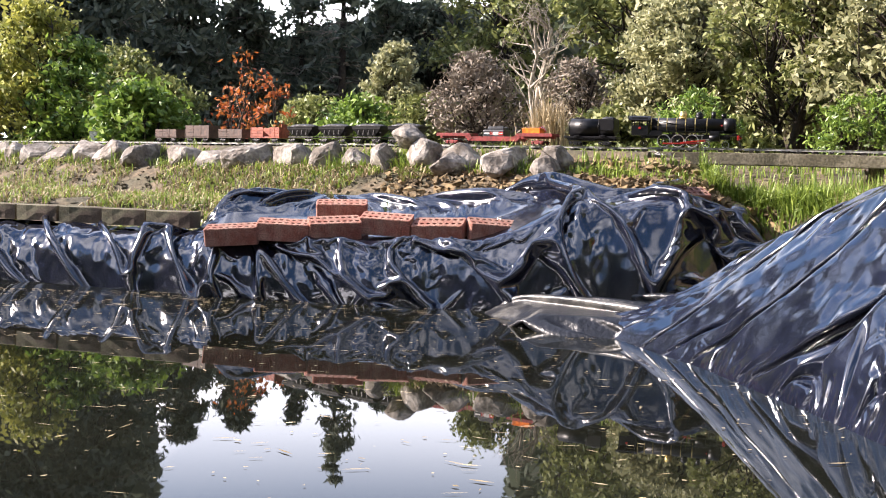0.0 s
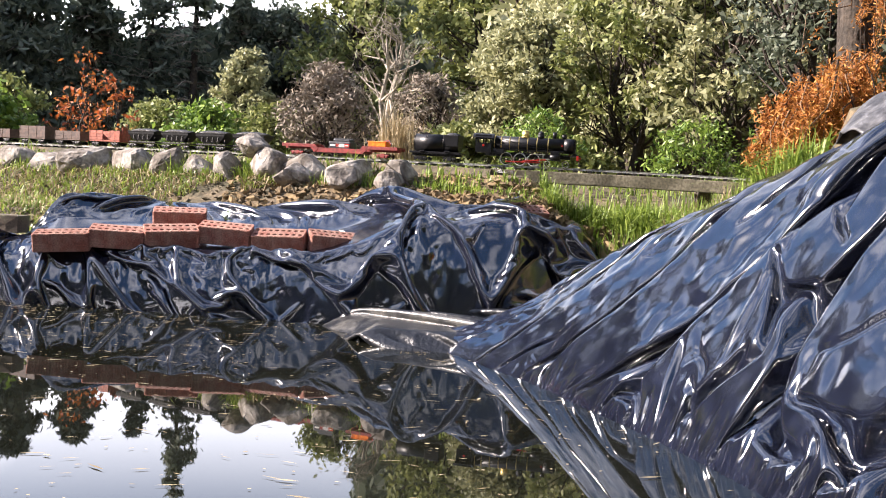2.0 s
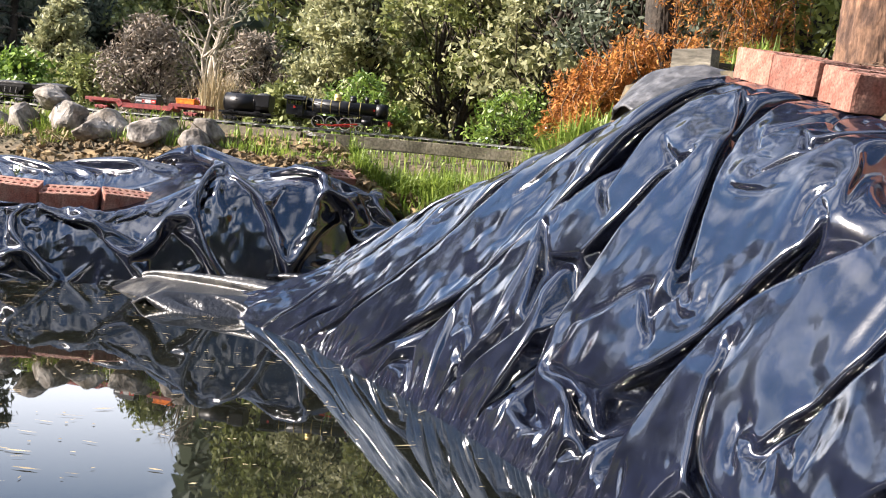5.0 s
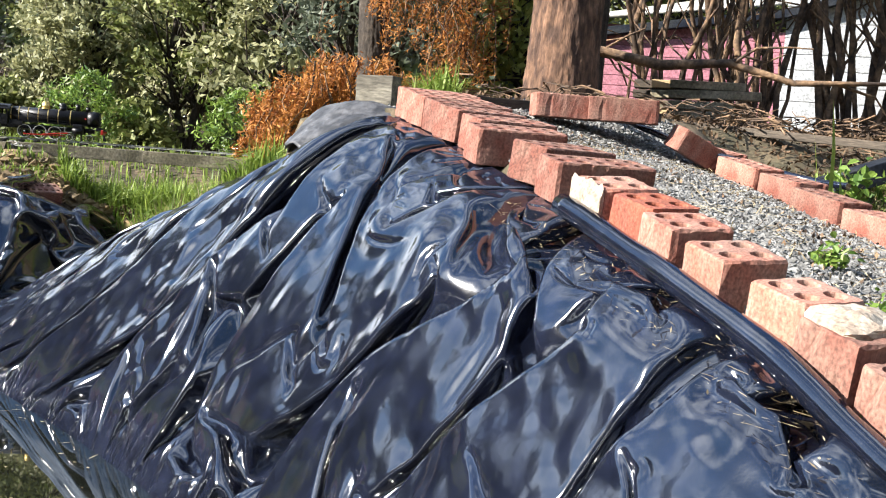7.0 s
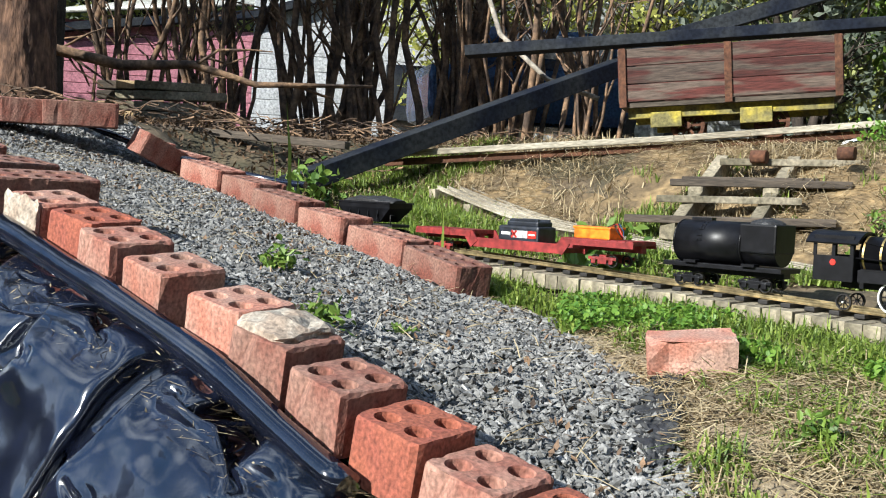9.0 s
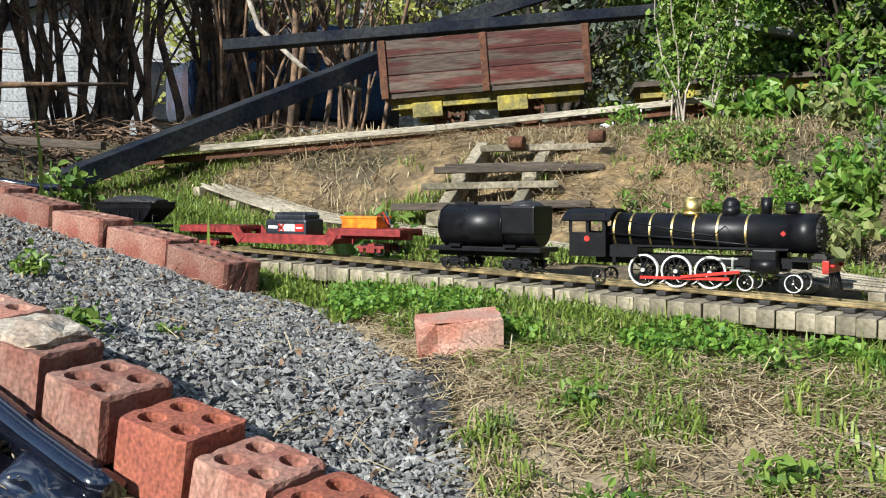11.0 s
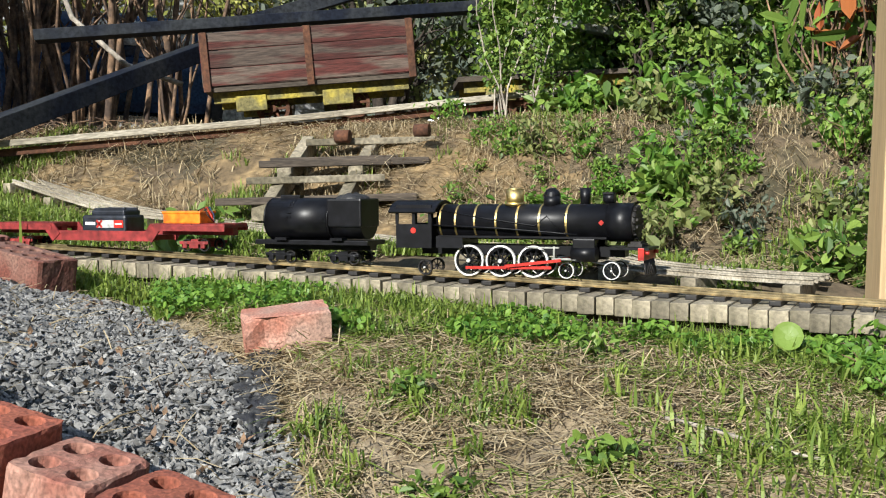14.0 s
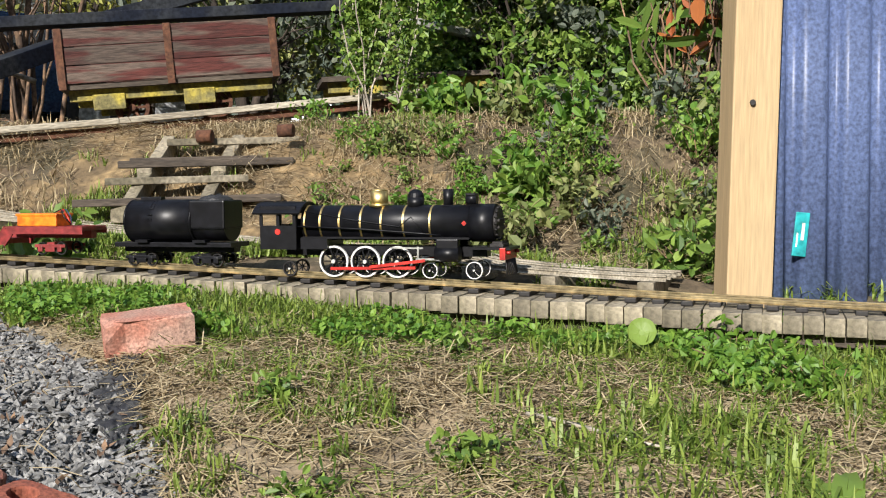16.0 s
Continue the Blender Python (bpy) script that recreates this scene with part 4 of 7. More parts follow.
def locomotive():
    e = tagged(new("steam_locomotive"), "black model steam locomotive with brass bands and white-tyred wheels", "locomotive")
    bm = bmesh.new()
    cyl(bm, 0.0365, 0.405, (0.045, 0, 0.112), "X", 36)
    cyl(bm, 0.0385, 0.05, (0.232, 0, 0.112), "X", 36)
    part("boiler", bm, BLACK, e)
    bm = bmesh.new()
    cyl(bm, 0.034, 0.008, (0.260, 0, 0.112), "X", 30, 0.03)
    for k in range(16):
        a = 2 * math.pi * k / 16
        cyl(bm, 0.0022, 0.006, (0.262, 0.033 * math.cos(a), 0.112 + 0.033 * math.sin(a)), "X", 6)
    box(bm, (0.004, 0.05, 0.005), (0.266, 0, 0.118)), box(bm, (0.004, 0.05, 0.005), (0.266, 0, 0.104))
    part("smokebox_door", bm, IRON, e)
    for x in (-0.150, -0.115, -0.072, -0.025, 0.020, 0.068, 0.125):
        bm = bmesh.new()
        ring(bm, 0.0360, 0.0373, 0.004, (0, 0, 0), 36)
        b = part("boiler_band", bm, BRASS, e, "brass boiler band")
        b.matrix_local = pose(x, 0, 0.112, 0, 0, 90)
    bm = bmesh.new()
    cyl(bm, 0.0185, 0.036, (0.005, 0, 0.160), "Z", 28), cyl(bm, 0.0185, 0.004, (0.005, 0, 0.180), "Z", 28, 0.012), cyl(bm, 0.022, 0.006, (0.005, 0, 0.149), "Z", 28, 0.019)
    part("brass_dome", bm, BRASS, e, "polished brass dome casing")
    bm = bmesh.new()
    bmesh.ops.create_uvsphere(bm, u_segments=20, v_segments=12, radius=0.0175, matrix=Matrix.Translation((0.085, 0, 0.164)))
    cyl(bm, 0.0175, 0.022, (0.085, 0, 0.153), "Z", 20)
    part("sand_dome", bm, BLACK, e)
    bm = bmesh.new()
    cyl(bm, 0.0095, 0.036, (0.155, 0, 0.163), "Z", 20, 0.0115), cyl(bm, 0.0135, 0.006, (0.155, 0, 0.146), "Z", 20, 0.0095)
    part("chimney", bm, BLACK, e)
    bm = bmesh.new()
    cyl(bm, 0.011, 0.022, (0.205, 0, 0.160), "X", 18), box(bm, (0.012, 0.006, 0.012), (0.203, 0, 0.149)), box(bm, (0.02, 0.02, 0.004), (0.204, 0, 0.170))
    part("headlamp", bm, BLACK, e)
    # cab
    bm = bmesh.new()
    for s in (-1, 1):
        box(bm, (0.082, 0.003, 0.05), (-0.205, s * 0.046, 0.082))
        for x in (-0.244, -0.205, -0.168):
            box(bm, (0.007, 0.003, 0.036), (x, s * 0.046, 0.124))
        box(bm, (0.082, 0.003, 0.007), (-0.205, s * 0.046, 0.144))
    box(bm, (0.003, 0.092, 0.062), (-0.165, 0, 0.090)), box(bm, (0.08, 0.09, 0.004), (-0.205, 0, 0.060))
    part("cab", bm, BLACK, e)
    bm = bmesh.new()
    rows = []
    for x in (-0.261, -0.153):
        arc = [(0.0675 * math.sin(q), 0.100 + 0.057 * math.cos(q)) for q in np.linspace(-0.95, 0.95, 13)]
        rows.append([bm.verts.new((x, y, z)) for y, z in arc] + [bm.verts.new((x, y * 0.95, z - 0.003)) for y, z in arc[::-1]])
    for k in range(26):
        bm.faces.new((rows[0][k], rows[0][(k + 1) % 26], rows[1][(k + 1) % 26], rows[1][k]))
    bm.faces.new(rows[0][::-1]), bm.faces.new(rows[1])
    part("cab_roof", bm, BLACK, e)
    for side in (-0.0478, 0.0478):
        bm = bmesh.new()
        cyl(bm, 0.006, 0.003, (-0.205, side, 0.094), "Y", 20)
        part("number_plate", bm, RED, e, "small red oval plate")
    bm = bmesh.new()
    for s in (-1, 1):
        box(bm, (0.008, 0.003, 0.008), (0.198, s * 0.0365, 0.112), 0, Matrix.Rotation(math.pi / 4, 4, "Y"))
    part("maker_plate", bm, RED, e, "small red diamond plate")
    # frames, running board, cylinders
    bm = bmesh.new()
    box(bm, (0.36, 0.088, 0.004), (0.03, 0, 0.082)), box(bm, (0.44, 0.03, 0.022), (0.02, 0, 0.055)), box(bm, (0.085, 0.086, 0.005), (0.252, 0, 0.062))
    box(bm, (0.06, 0.088, 0.024), (-0.125, 0, 0.070))
    part("frame", bm, BLACK, e)
    for s in (-1, 1):
        bm = bmesh.new()
        cyl(bm, 0.0155, 0.05, (0.165, s * 0.040, 0.050), "X", 18), box(bm, (0.046, 0.022, 0.03), (0.165, s * 0.038, 0.066), 0.003)
        part("cylinder", bm, BLACK, e)
        bm = bmesh.new()
        box(bm, (0.185, 0.004, 0.006), (0.005, s * 0.044, 0.020), 0, Matrix.Rotation(-0.02, 4, "Y"))
        part("coupling_rod", bm, RED, e, "red coupling rod")
        bm = bmesh.new()
        box(bm, (0.12, 0.004, 0.006), (0.06, s * 0.049, 0.030), 0, Matrix.Rotation(-0.12, 4, "Y"))
        part("connecting_rod", bm, RED, e, "red connecting rod")
        bm = bmesh.new()
        box(bm, (0.05, 0.003, 0.004), (0.125, s * 0.049, 0.040)), box(bm, (0.004, 0.003, 0.03), (0.105, s * 0.049, 0.050)), box(bm, (0.07, 0.003, 0.003), (0.08, s * 0.047, 0.062))
        part("valve_gear", bm, ALLOY, e)
        bm = tube([(-0.16, s * 0.043, 0.105), (-0.02, s * 0.041, 0.100), (0.1, s * 0.041, 0.092), (0.15, s * 0.041, 0.088)], 0.0018, 6)
        part("pipe", bm, BLACK, e)
        bm = tube([(-0.15, s * 0.030, 0.136), (-0.05, s * 0.038, 0.12), (0.06, s * 0.0375, 0.105), (0.085, s * 0.036, 0.125), (0.11, s * 0.039, 0.098)], 0.0012, 6)
        part("pipe", bm, BLACK, e)
    for x in (-0.085, -0.015, 0.055):
        wheel(e, x, 0.0325)
    wheel(e, 0.125, 0.016, 8), wheel(e, 0.218, 0.0175, 8), wheel(e, -0.185, 0.016, 8, IRON)
    bm = bmesh.new()
    box(bm, (0.012, 0.10, 0.024), (0.280, 0, 0.052), 0.001)
    for s in (-1, 1):
        cyl(bm, 0.004, 0.01, (0.289, s * 0.036, 0.054), "X", 10)
    part("buffer_beam", bm, RED, e, "bright red buffer beam")
    bm = bmesh.new()
    for k in range(-4, 5):
        tube_into(bm, [(0.284, 0.009 * k, 0.040), (0.296 - 0.002 * abs(k), 0.011 * k, 0.010)], 0.002, 5)
    part("cowcatcher", bm, IRON, e)
    bm = bmesh.new()
    box(bm, (0.028, 0.05, 0.006), (0.262, 0, 0.068)), box(bm, (0.02, 0.04, 0.004), (0.262, 0, 0.073))
    part("front_step", bm, IRON, e)
    return e


def bogie(parent, x, r=0.014, gap=0.046, material=BLACK, tyre=IRON):
    bm = bmesh.new()
    for s in (-1, 1):
        box(bm, (gap + 0.03, 0.004, 0.007), (x, s * 0.037, r + 0.006), 0.001)
        box(bm, (gap * 0.5, 0.004, 0.010), (x, s * 0.037, r - 0.002), 0.001)
        for d in (-0.5, 0.5):
            box(bm, (0.012, 0.006, 0.014), (x + d * gap, s * 0.037, r), 0.002)
    box(bm, (0.02, 0.07, 0.008), (x, 0, r + 0.01))
    part("bogie_frame", bm, material, parent)
    for d in (-0.5, 0.5):
        wheel(parent, x + d * gap, r, 0, tyre, 0.028)


def tender():
    e = tagged(new("locomotive_tender"), "black round-tanked model tender with cut-away coal bunker", "tender")
    bm = bmesh.new()
    box(bm, (0.285, 0.086, 0.010), (0, 0, 0.047), 0.001), box(bm, (0.27, 0.03, 0.014), (0, 0, 0.037))
    part("frame", bm, BLACK, e)
    bm = bmesh.new()
    cyl(bm, 0.047, 0.165, (-0.035, 0, 0.098), "X", 36)
    for x in (-0.115, 0.045):
        cyl(bm, 0.0478, 0.003, (x, 0, 0.098), "X", 36)
    part("tank", bm, BLACK, e)
    bm = bmesh.new()
    box(bm, (0.085, 0.088, 0.062), (0.085, 0, 0.112), 0.004), cyl(bm, 0.044, 0.08, (0.085, 0, 0.098), "X", 30)
    part("bunker", bm, BLACK, e)
    bm = bmesh.new()
    bmesh.ops.create_icosphere(bm, subdivisions=3, radius=1)
    for v in bm.verts:
        v.co = Vector((0.085 + 0.038 * v.co.x, 0.038 * v.co.y, 0.142 + 0.012 * v.co.z * (1 + 0.6 * noise.noise(v.co * 4))))
    part("coal", bm, COAL, e, "heap of crushed coal")
    bm = bmesh.new()
    for x in (-0.055, -0.047):
        tube_into(bm, [(x, -0.020, 0.141), (x, -0.036, 0.129), (x, -0.047, 0.100)], 0.0013, 6)
    for z, yy in ((0.112, -0.0465), (0.125, -0.039), (0.135, -0.029)):
        tube_into(bm, [(-0.056, yy, z), (-0.046, yy, z)], 0.0012, 5)
    part("ladder", bm, BLACK, e)
    bm = bmesh.new()
    box(bm, (0.05, 0.02, 0.008), (-0.07, 0, 0.147), 0.001), box(bm, (0.03, 0.024, 0.006), (-0.07, -0.04, 0.055)), box(bm, (0.03, 0.024, 0.006), (0.07, -0.04, 0.055))
    part("hatch", bm, BLACK, e)
    bogie(e, -0.080), bogie(e, 0.080)
    return e


def well_wagon():
    e = tagged(new("well_wagon"), "crimson well wagon carrying a battery and an orange box", "wagon")
    bm = bmesh.new()
    box(bm, (0.30, 0.088, 0.012), (0, 0, 0.030), 0.001), box(bm, (0.31, 0.004, 0.024), (0, -0.043, 0.034)), box(bm, (0.31, 0.004, 0.024), (0, 0.043, 0.034))
    part("well_floor", bm, CRIMSON, e)
    for s in (-1, 1):
        bm = bmesh.new()
        box(bm, (0.205, 0.094, 0.008), (s * 0.255, 0, 0.058), 0.001), box(bm, (0.20, 0.02, 0.018), (s * 0.255, 0, 0.046))
        for k in (-1, 1):
            box(bm, (0.205, 0.004, 0.010), (s * 0.255, k * 0.046, 0.052))
            box(bm, (0.03, 0.004, 0.034), (s * 0.150, k * 0.045, 0.042), 0, Matrix.Rotation(s * 0.7, 4, "Y"))
        part("end_platform", bm, CRIMSON, e)
        for i in range(9):
            bm = bmesh.new()
            box(bm, (0.021, 0.092, 0.002), (s * 0.255 + (i - 4) * 0.0226, 0, 0.0632))
            part("deck_board", bm, CRIMSON, e)
        bogie(e, s * 0.265, 0.014, 0.05, CRIMSON)
    return e


def battery():
    e = tagged(new("power_tool_battery"), "black tool battery with grey and red label, riding in the wagon", "battery")
    bm = bmesh.new()
    box(bm, (0.132, 0.072, 0.046), (0, 0, 0.024), 0.006), box(bm, (0.10, 0.060, 0.014), (0.008, 0, 0.052), 0.004)
    part("case", bm, NAVY, e)
    bm = bmesh.new()
    for s in (-1, 1):
        box(bm, (0.090, 0.006, 0.006), (0.01, s * 0.022, 0.062), 0.001)
    box(bm, (0.03, 0.04, 0.008), (-0.028, 0, 0.060), 0.002)
    part("slide", bm, NAVY, e)
    bm = bmesh.new()
    box(bm, (0.050, 0.001, 0.018), (0.008, -0.0366, 0.026))
    part("label_panel", bm, GREY_LABEL, e, "grey label with marks")
    bm = bmesh.new()
    box(bm, (0.028, 0.0012, 0.018), (0.046, -0.0366, 0.026))
    for a in (0.8, -0.8):
        box(bm, (0.024, 0.0012, 0.005), (-0.012, -0.0372, 0.026), 0, Matrix.Rotation(a, 4, "Y"))
    part("red_panel", bm, RED, e, "red label panel and cross mark")
    bm = bmesh.new()
    box(bm, (0.03, 0.001, 0.007), (-0.040, -0.0366, 0.027)), box(bm, (0.020, 0.001, 0.004), (0.046, -0.0374, 0.026))
    part("label_bar", bm, WHITE, e)
    return e


def control_box():
    e = tagged(new("orange_box"), "bright orange plastic electronics box with wires", "box")
    bm = bmesh.new()
    box(bm, (0.105, 0.06, 0.026), (0, 0, 0.013), 0.003), box(bm, (0.110, 0.064, 0.006), (0, 0, 0.026), 0.002)
    part("case", bm, ORANGE, e)
    for k, c in ((0, BLACK), (1, RED), (2, CAR_BLUE)):
        part("wire", tube([(0.04, -0.02 + 0.012 * k, 0.03), (0.06, -0.022 + 0.01 * k, 0.038), (0.075, -0.03 + 0.012 * k, 0.02), (0.085, -0.02, 0.004)], 0.0014, 6), c, e)
    return e


def hopper():
    e = tagged(new("coal_hopper"), "black model hopper wagon heaped with coal", "wagon")
    bm = bmesh.new()
    rows = ((0.062, 0.035, 0.045), (0.110, 0.045, 0.085), (0.110, 0.045, 0.100))
    v = [[bm.verts.new((sx * a, sy * b, z)) for sx, sy in ((-1, -1), (1, -1), (1, 1), (-1, 1))] for a, b, z in rows]
    for r0, r1 in zip(v, v[1:]):
        for k in range(4):
            bm.faces.new((r0[k], r0[(k + 1) % 4], r1[(k + 1) % 4], r1[k]))
    bm.faces.new(v[0][::-1])
    box(bm, (0.226, 0.003, 0.005), (0, -0.046, 0.100)), box(bm, (0.226, 0.003, 0.005), (0, 0.046, 0.100))
    for x in (-0.06, -0.02, 0.02, 0.06):
        for s in (-1, 1):
            box(bm, (0.004, 0.003, 0.05), (x, s * 0.043, 0.075), 0, Matrix.Rotation(s * 0.16, 4, "X"))
    part("body", bm, BLACK, e)
    bm = bmesh.new()
    bmesh.ops.create_icosphere(bm, subdivisions=4, radius=1)
    for q in bm.verts:
        b = 0.5 + 0.9 * noise.noise(q.co * 5) + 0.5 * noise.noise(q.co * 13)
        q.co = Vector((0.106 * max(-1, min(1, 1.2 * q.co.x)), 0.043 * max(-1, min(1, 1.2 * q.co.y)), 0.099 + (0.016 + 0.006 * b) * q.co.z))
    part("coal", bm, COAL, e, "heap of crushed coal")
    bm = bmesh.new()
    box(bm, (0.225, 0.07, 0.008), (0, 0, 0.036), 0.001)
    for s in (-1, 1):
        tube_into(bm, [(s * 0.108, -0.038, 0.038), (s * 0.108, -0.038, 0.066), (s * 0.108, -0.02, 0.066)], 0.0016, 5)
    part("frame", bm, IRON, e)
    bogie(e, -0.075, 0.013, 0.04), bogie(e, 0.075, 0.013, 0.04)
    return e


def open_wagon(name, label, material, L=0.23, H=0.055, gap=False, stake=False):
    e = tagged(new(name), label, "wagon")
    bm = bmesh.new()
    box(bm, (L, 0.082, 0.008), (0, 0, 0.034), 0.001)
    part("floor", bm, material, e)
    spans = [(-L / 2, -L * 0.06), (L * 0.17, L / 2)] if gap else [(-L / 2, L / 2)]
    for a, b in spans:
        for s in (-1, 1):
            bm = bmesh.new()
            for k in range(3):
                box(bm, (b - a, 0.003, H / 3 - 0.0012), ((a + b) / 2, s * 0.041, 0.038 + (k + 0.5) * H / 3))
            for x in np.linspace(a + 0.002, b - 0.002, 4 if not gap else 3):
                box(bm, (0.004, 0.003, H), (x, s * 0.0425, 0.038 + H / 2))
            part("side_board", bm, material, e)
    for s in (-1, 1):
        bm = bmesh.new()
        box(bm, (0.003, 0.08, H), (s * (L / 2 - 0.002), 0, 0.038 + H / 2))
        part("end_board", bm, material, e)
    if stake:
        bm = bmesh.new()
        box(bm, (0.004, 0.05, 0.085), (L / 2, 0, 0.075))
        part("end_board", bm, material, e)
    bogie(e, -L * 0.32, 0.013, 0.036), bogie(e, L * 0.32, 0.013, 0.036)
    return e


def on_line(line, head, s, lift=0.018):
    """The pose on a line s metres along it, facing along it."""
    i = int(np.clip(round(s / 0.02), 0, len(line) - 1))
    return pose(*(line[i] + np.array([0, 0, lift])), 0, 0, math.degrees(head[i]))


def place(ob, m):
    ob.matrix_world = m
    return ob


def station(line, x=None, y=None):
    k = np.argmin(np.abs(line[:, 0] - x)) if x is not None else np.argmin(np.abs(line[:, 1] - y))
    return 0.02 * k


NEAR_LOCO = station(NEAR_LINE, y=0.24)
FAR_LOCO = station(FAR_LINE, x=1.22)
loco, tend, well, batt, obox, hop = locomotive(), tender(), well_wagon(), battery(), control_box(), hopper()
red_open = open_wagon("open_wagon", "red-painted model open wagon with a doorway gap in its side", WAGON_RED, 0.27, 0.06, True, True)
brown_open = open_wagon("open_wagon", "dark brown model open wagon", WAGON_BROWN, 0.235, 0.05)
brown_tall = open_wagon("ore_wagon", "tall dark brown model wagon with ribbed sides", WAGON_BROWN, 0.25, 0.075)
consist = [(loco, 0.0), (tend, -0.46), (well, -1.03), (hop, -1.62), (hop, -1.90), (hop, -2.18), (hop, -2.46), (red_open, -2.79), (brown_open, -3.12), (brown_tall, -3.46), (brown_open, -3.80)]
made = set()
for line, head, s0, count in ((NEAR_LINE, NEAR_HEAD, NEAR_LOCO, 4), (FAR_LINE, FAR_HEAD, FAR_LOCO, 11)):
    for ob, d in consist[:count]:
        m = on_line(line, head, s0 + d)
        if ob in made:
            copy_thing(ob, m)
        else:
            place(ob, m)
            made.add(ob)
    mw = on_line(line, head, s0 - 1.03)
    for ob, off in ((batt, (0.0, 0, 0.036)), (obox, (0.225, 0, 0.064))):
        m = mw @ Matrix.Translation(off)
        if ob in made:
            copy_thing(ob, m)
        else:
            place(ob, m)
            made.add(ob)


# ---- the east side: shed, old wagon, pallets, beams, woodpile, house ----
def shed():
    e = tagged(new("shed"), "blue corrugated steel shed corner with a pine post", "shed", kind="structure")
    bm = bmesh.new()
    box(bm, (0.095, 0.10, 0.85), (0, 0, 0.425), 0.004)
    p = part("post", bm, PINE, e, "sawn yellow pine post")
    p.matrix_local = pose(2.835, -0.515, 0.42, 0, 0, -80) @ Matrix.Rotation(math.radians(1.6), 4, "Y")
    n = 260
    u = np.linspace(0, 1.5, n)
    prof = 0.011 * np.clip(3.2 * (np.cos(u * 2 * np.pi / 0.090) + 0.45), -1, 1)
    d, nrm = np.array([0.185, -0.983]), np.array([-0.983, -0.185])
    base = np.array([2.86, -0.575])
    zz = np.array([0.40, 0.9, 1.22])
    P = np.array([[[*(base + d * a + nrm * b), z] for z in zz] for a, b in zip(u, prof)])
    c = new("cladding", grid_mesh("cladding", P, BLUE))
    c.parent = e
    thick(c, 0.002)
    tagged(c, "blue corrugated steel sheet")
    side = np.array([[[2.86 + a, -0.545 - 0.2 * a, z] for z in (0.4, 1.22)] for a in (0.02, 0.5)])
    c = new("side_wall", grid_mesh("side_wall", side, BLUE))
    c.parent = e
    thick(c, 0.01)
    bm = bmesh.new()
    box(bm, (0.6, 1.6, 0.04), (3.12, -1.42, 1.25), 0.004)
    part("roof", bm, BLUE, e)
    bm = bmesh.new()
    cyl(bm, 0.006, 0.008, (2.835 - 0.052, -0.53, 0.92), "X", 8)
    part("screw", bm, IRON, e)
    t = tagged(new("plastic_tag"), "teal plastic tag with pale bars fixed on the blue wall", "tag")
    bm = bmesh.new()
    box(bm, (0.030, 0.004, 0.092), (0, 0, 0), 0.002)
    part("tag_body", bm, TEAL, t)
    for dx, dz, w, h in ((0.003, 0.006, 0.006, 0.036), (-0.008, -0.012, 0.003, 0.030)):
        bm = bmesh.new()
        box(bm, (w, 0.005, h), (dx, -0.001, dz))
        part("pale_bar", bm, WHITE, t)
    t.matrix_world = pose(2.852, -0.637, 0.65, 0, 6, -79)


shed()


def old_wagon():
    e = tagged(new("derelict_goods_wagon"), "derelict plank wagon with flaking red paint on rusted wheels", "goods wagon")
    L, W, H = 0.82, 0.42, 0.21
    for side in (-1, 1):
        for k in range(3):
            bm = bmesh.new()
            box(bm, (L, 0.018, H / 3 - 0.004), (0, side * W / 2, 0.01 + (k + 0.5) * H / 3), 0.003)
            part("side_plank", bm, OLD_RED, e)
        for x in (-L / 2 + 0.01, 0, L / 2 - 0.01):
            bm = bmesh.new()
            box(bm, (0.028, 0.012, H + 0.02), (x, side * (W / 2 + 0.013), H / 2), 0.002)
            part("side_post", bm, RUST, e)
    for s in (-1, 1):
        bm = bmesh.new()
        box(bm, (0.018, W, H), (s * L / 2, 0, H / 2 + 0.01), 0.003)
        part("end_wall", bm, OLD_RED, e)
    bm = bmesh.new()
    box(bm, (L, W, 0.02), (0, 0, 0))
    part("floor", bm, TIMBER_DARK, e)
    for s in (-1, 1):
        bm = bmesh.new()
        box(bm, (L * 0.94, 0.03, 0.045), (0, s * 0.16, -0.03), 0.004)
        for x in (-0.24, 0.10):
            box(bm, (0.12, 0.026, 0.06), (x, s * 0.17, -0.06), 0.004)
        part("sole_bar", bm, YELLOW_WOOD, e, "yellow-painted rotten sole bar")
    for x in (-0.16, 0.16):
        for s in (-1, 1):
            bm = bmesh.new()
            ring(bm, 0.052, 0.066, 0.02, (x, s * 0.13, -0.085), 24)
            cyl(bm, 0.014, 0.03, (x, s * 0.13, -0.085), "Y", 10)
            for k in range(6):
                a = math.pi * k / 3
                box(bm, (0.055, 0.008, 0.010), (x + 0.03 * math.cos(a), s * 0.13, -0.085 + 0.03 * math.sin(a)), 0, Matrix.Rotation(-a, 4, "Y"))
            part("wheel", bm, RUST, e, "rusted spoked wheel")
    return e


wag = old_wagon()
wag.matrix_world = Matrix.Translation((4.75, 1.50, 1.17)) @ Matrix.Rotation(math.radians(-69), 4, "Z") @ Matrix.Rotation(math.radians(-4.5), 4, "Y")
low = old_wagon()
tagged(low, "low rotted wagon underframe, half buried in creepers")
for c in list(low.children):
    if c.name.split(".")[0] in ("side_plank", "side_post", "end_wall"):
        bpy.data.objects.remove(c)
low.matrix_world = Matrix.Translation((5.05, 0.55, 1.20)) @ Matrix.Rotation(math.radians(-72), 4, "Z") @ Matrix.Rotation(math.radians(-3), 4, "Y")


def beam(a, b, w, h, material, label):
    return tagged(bar("beam", a, b, w, h, material), label, "beam")


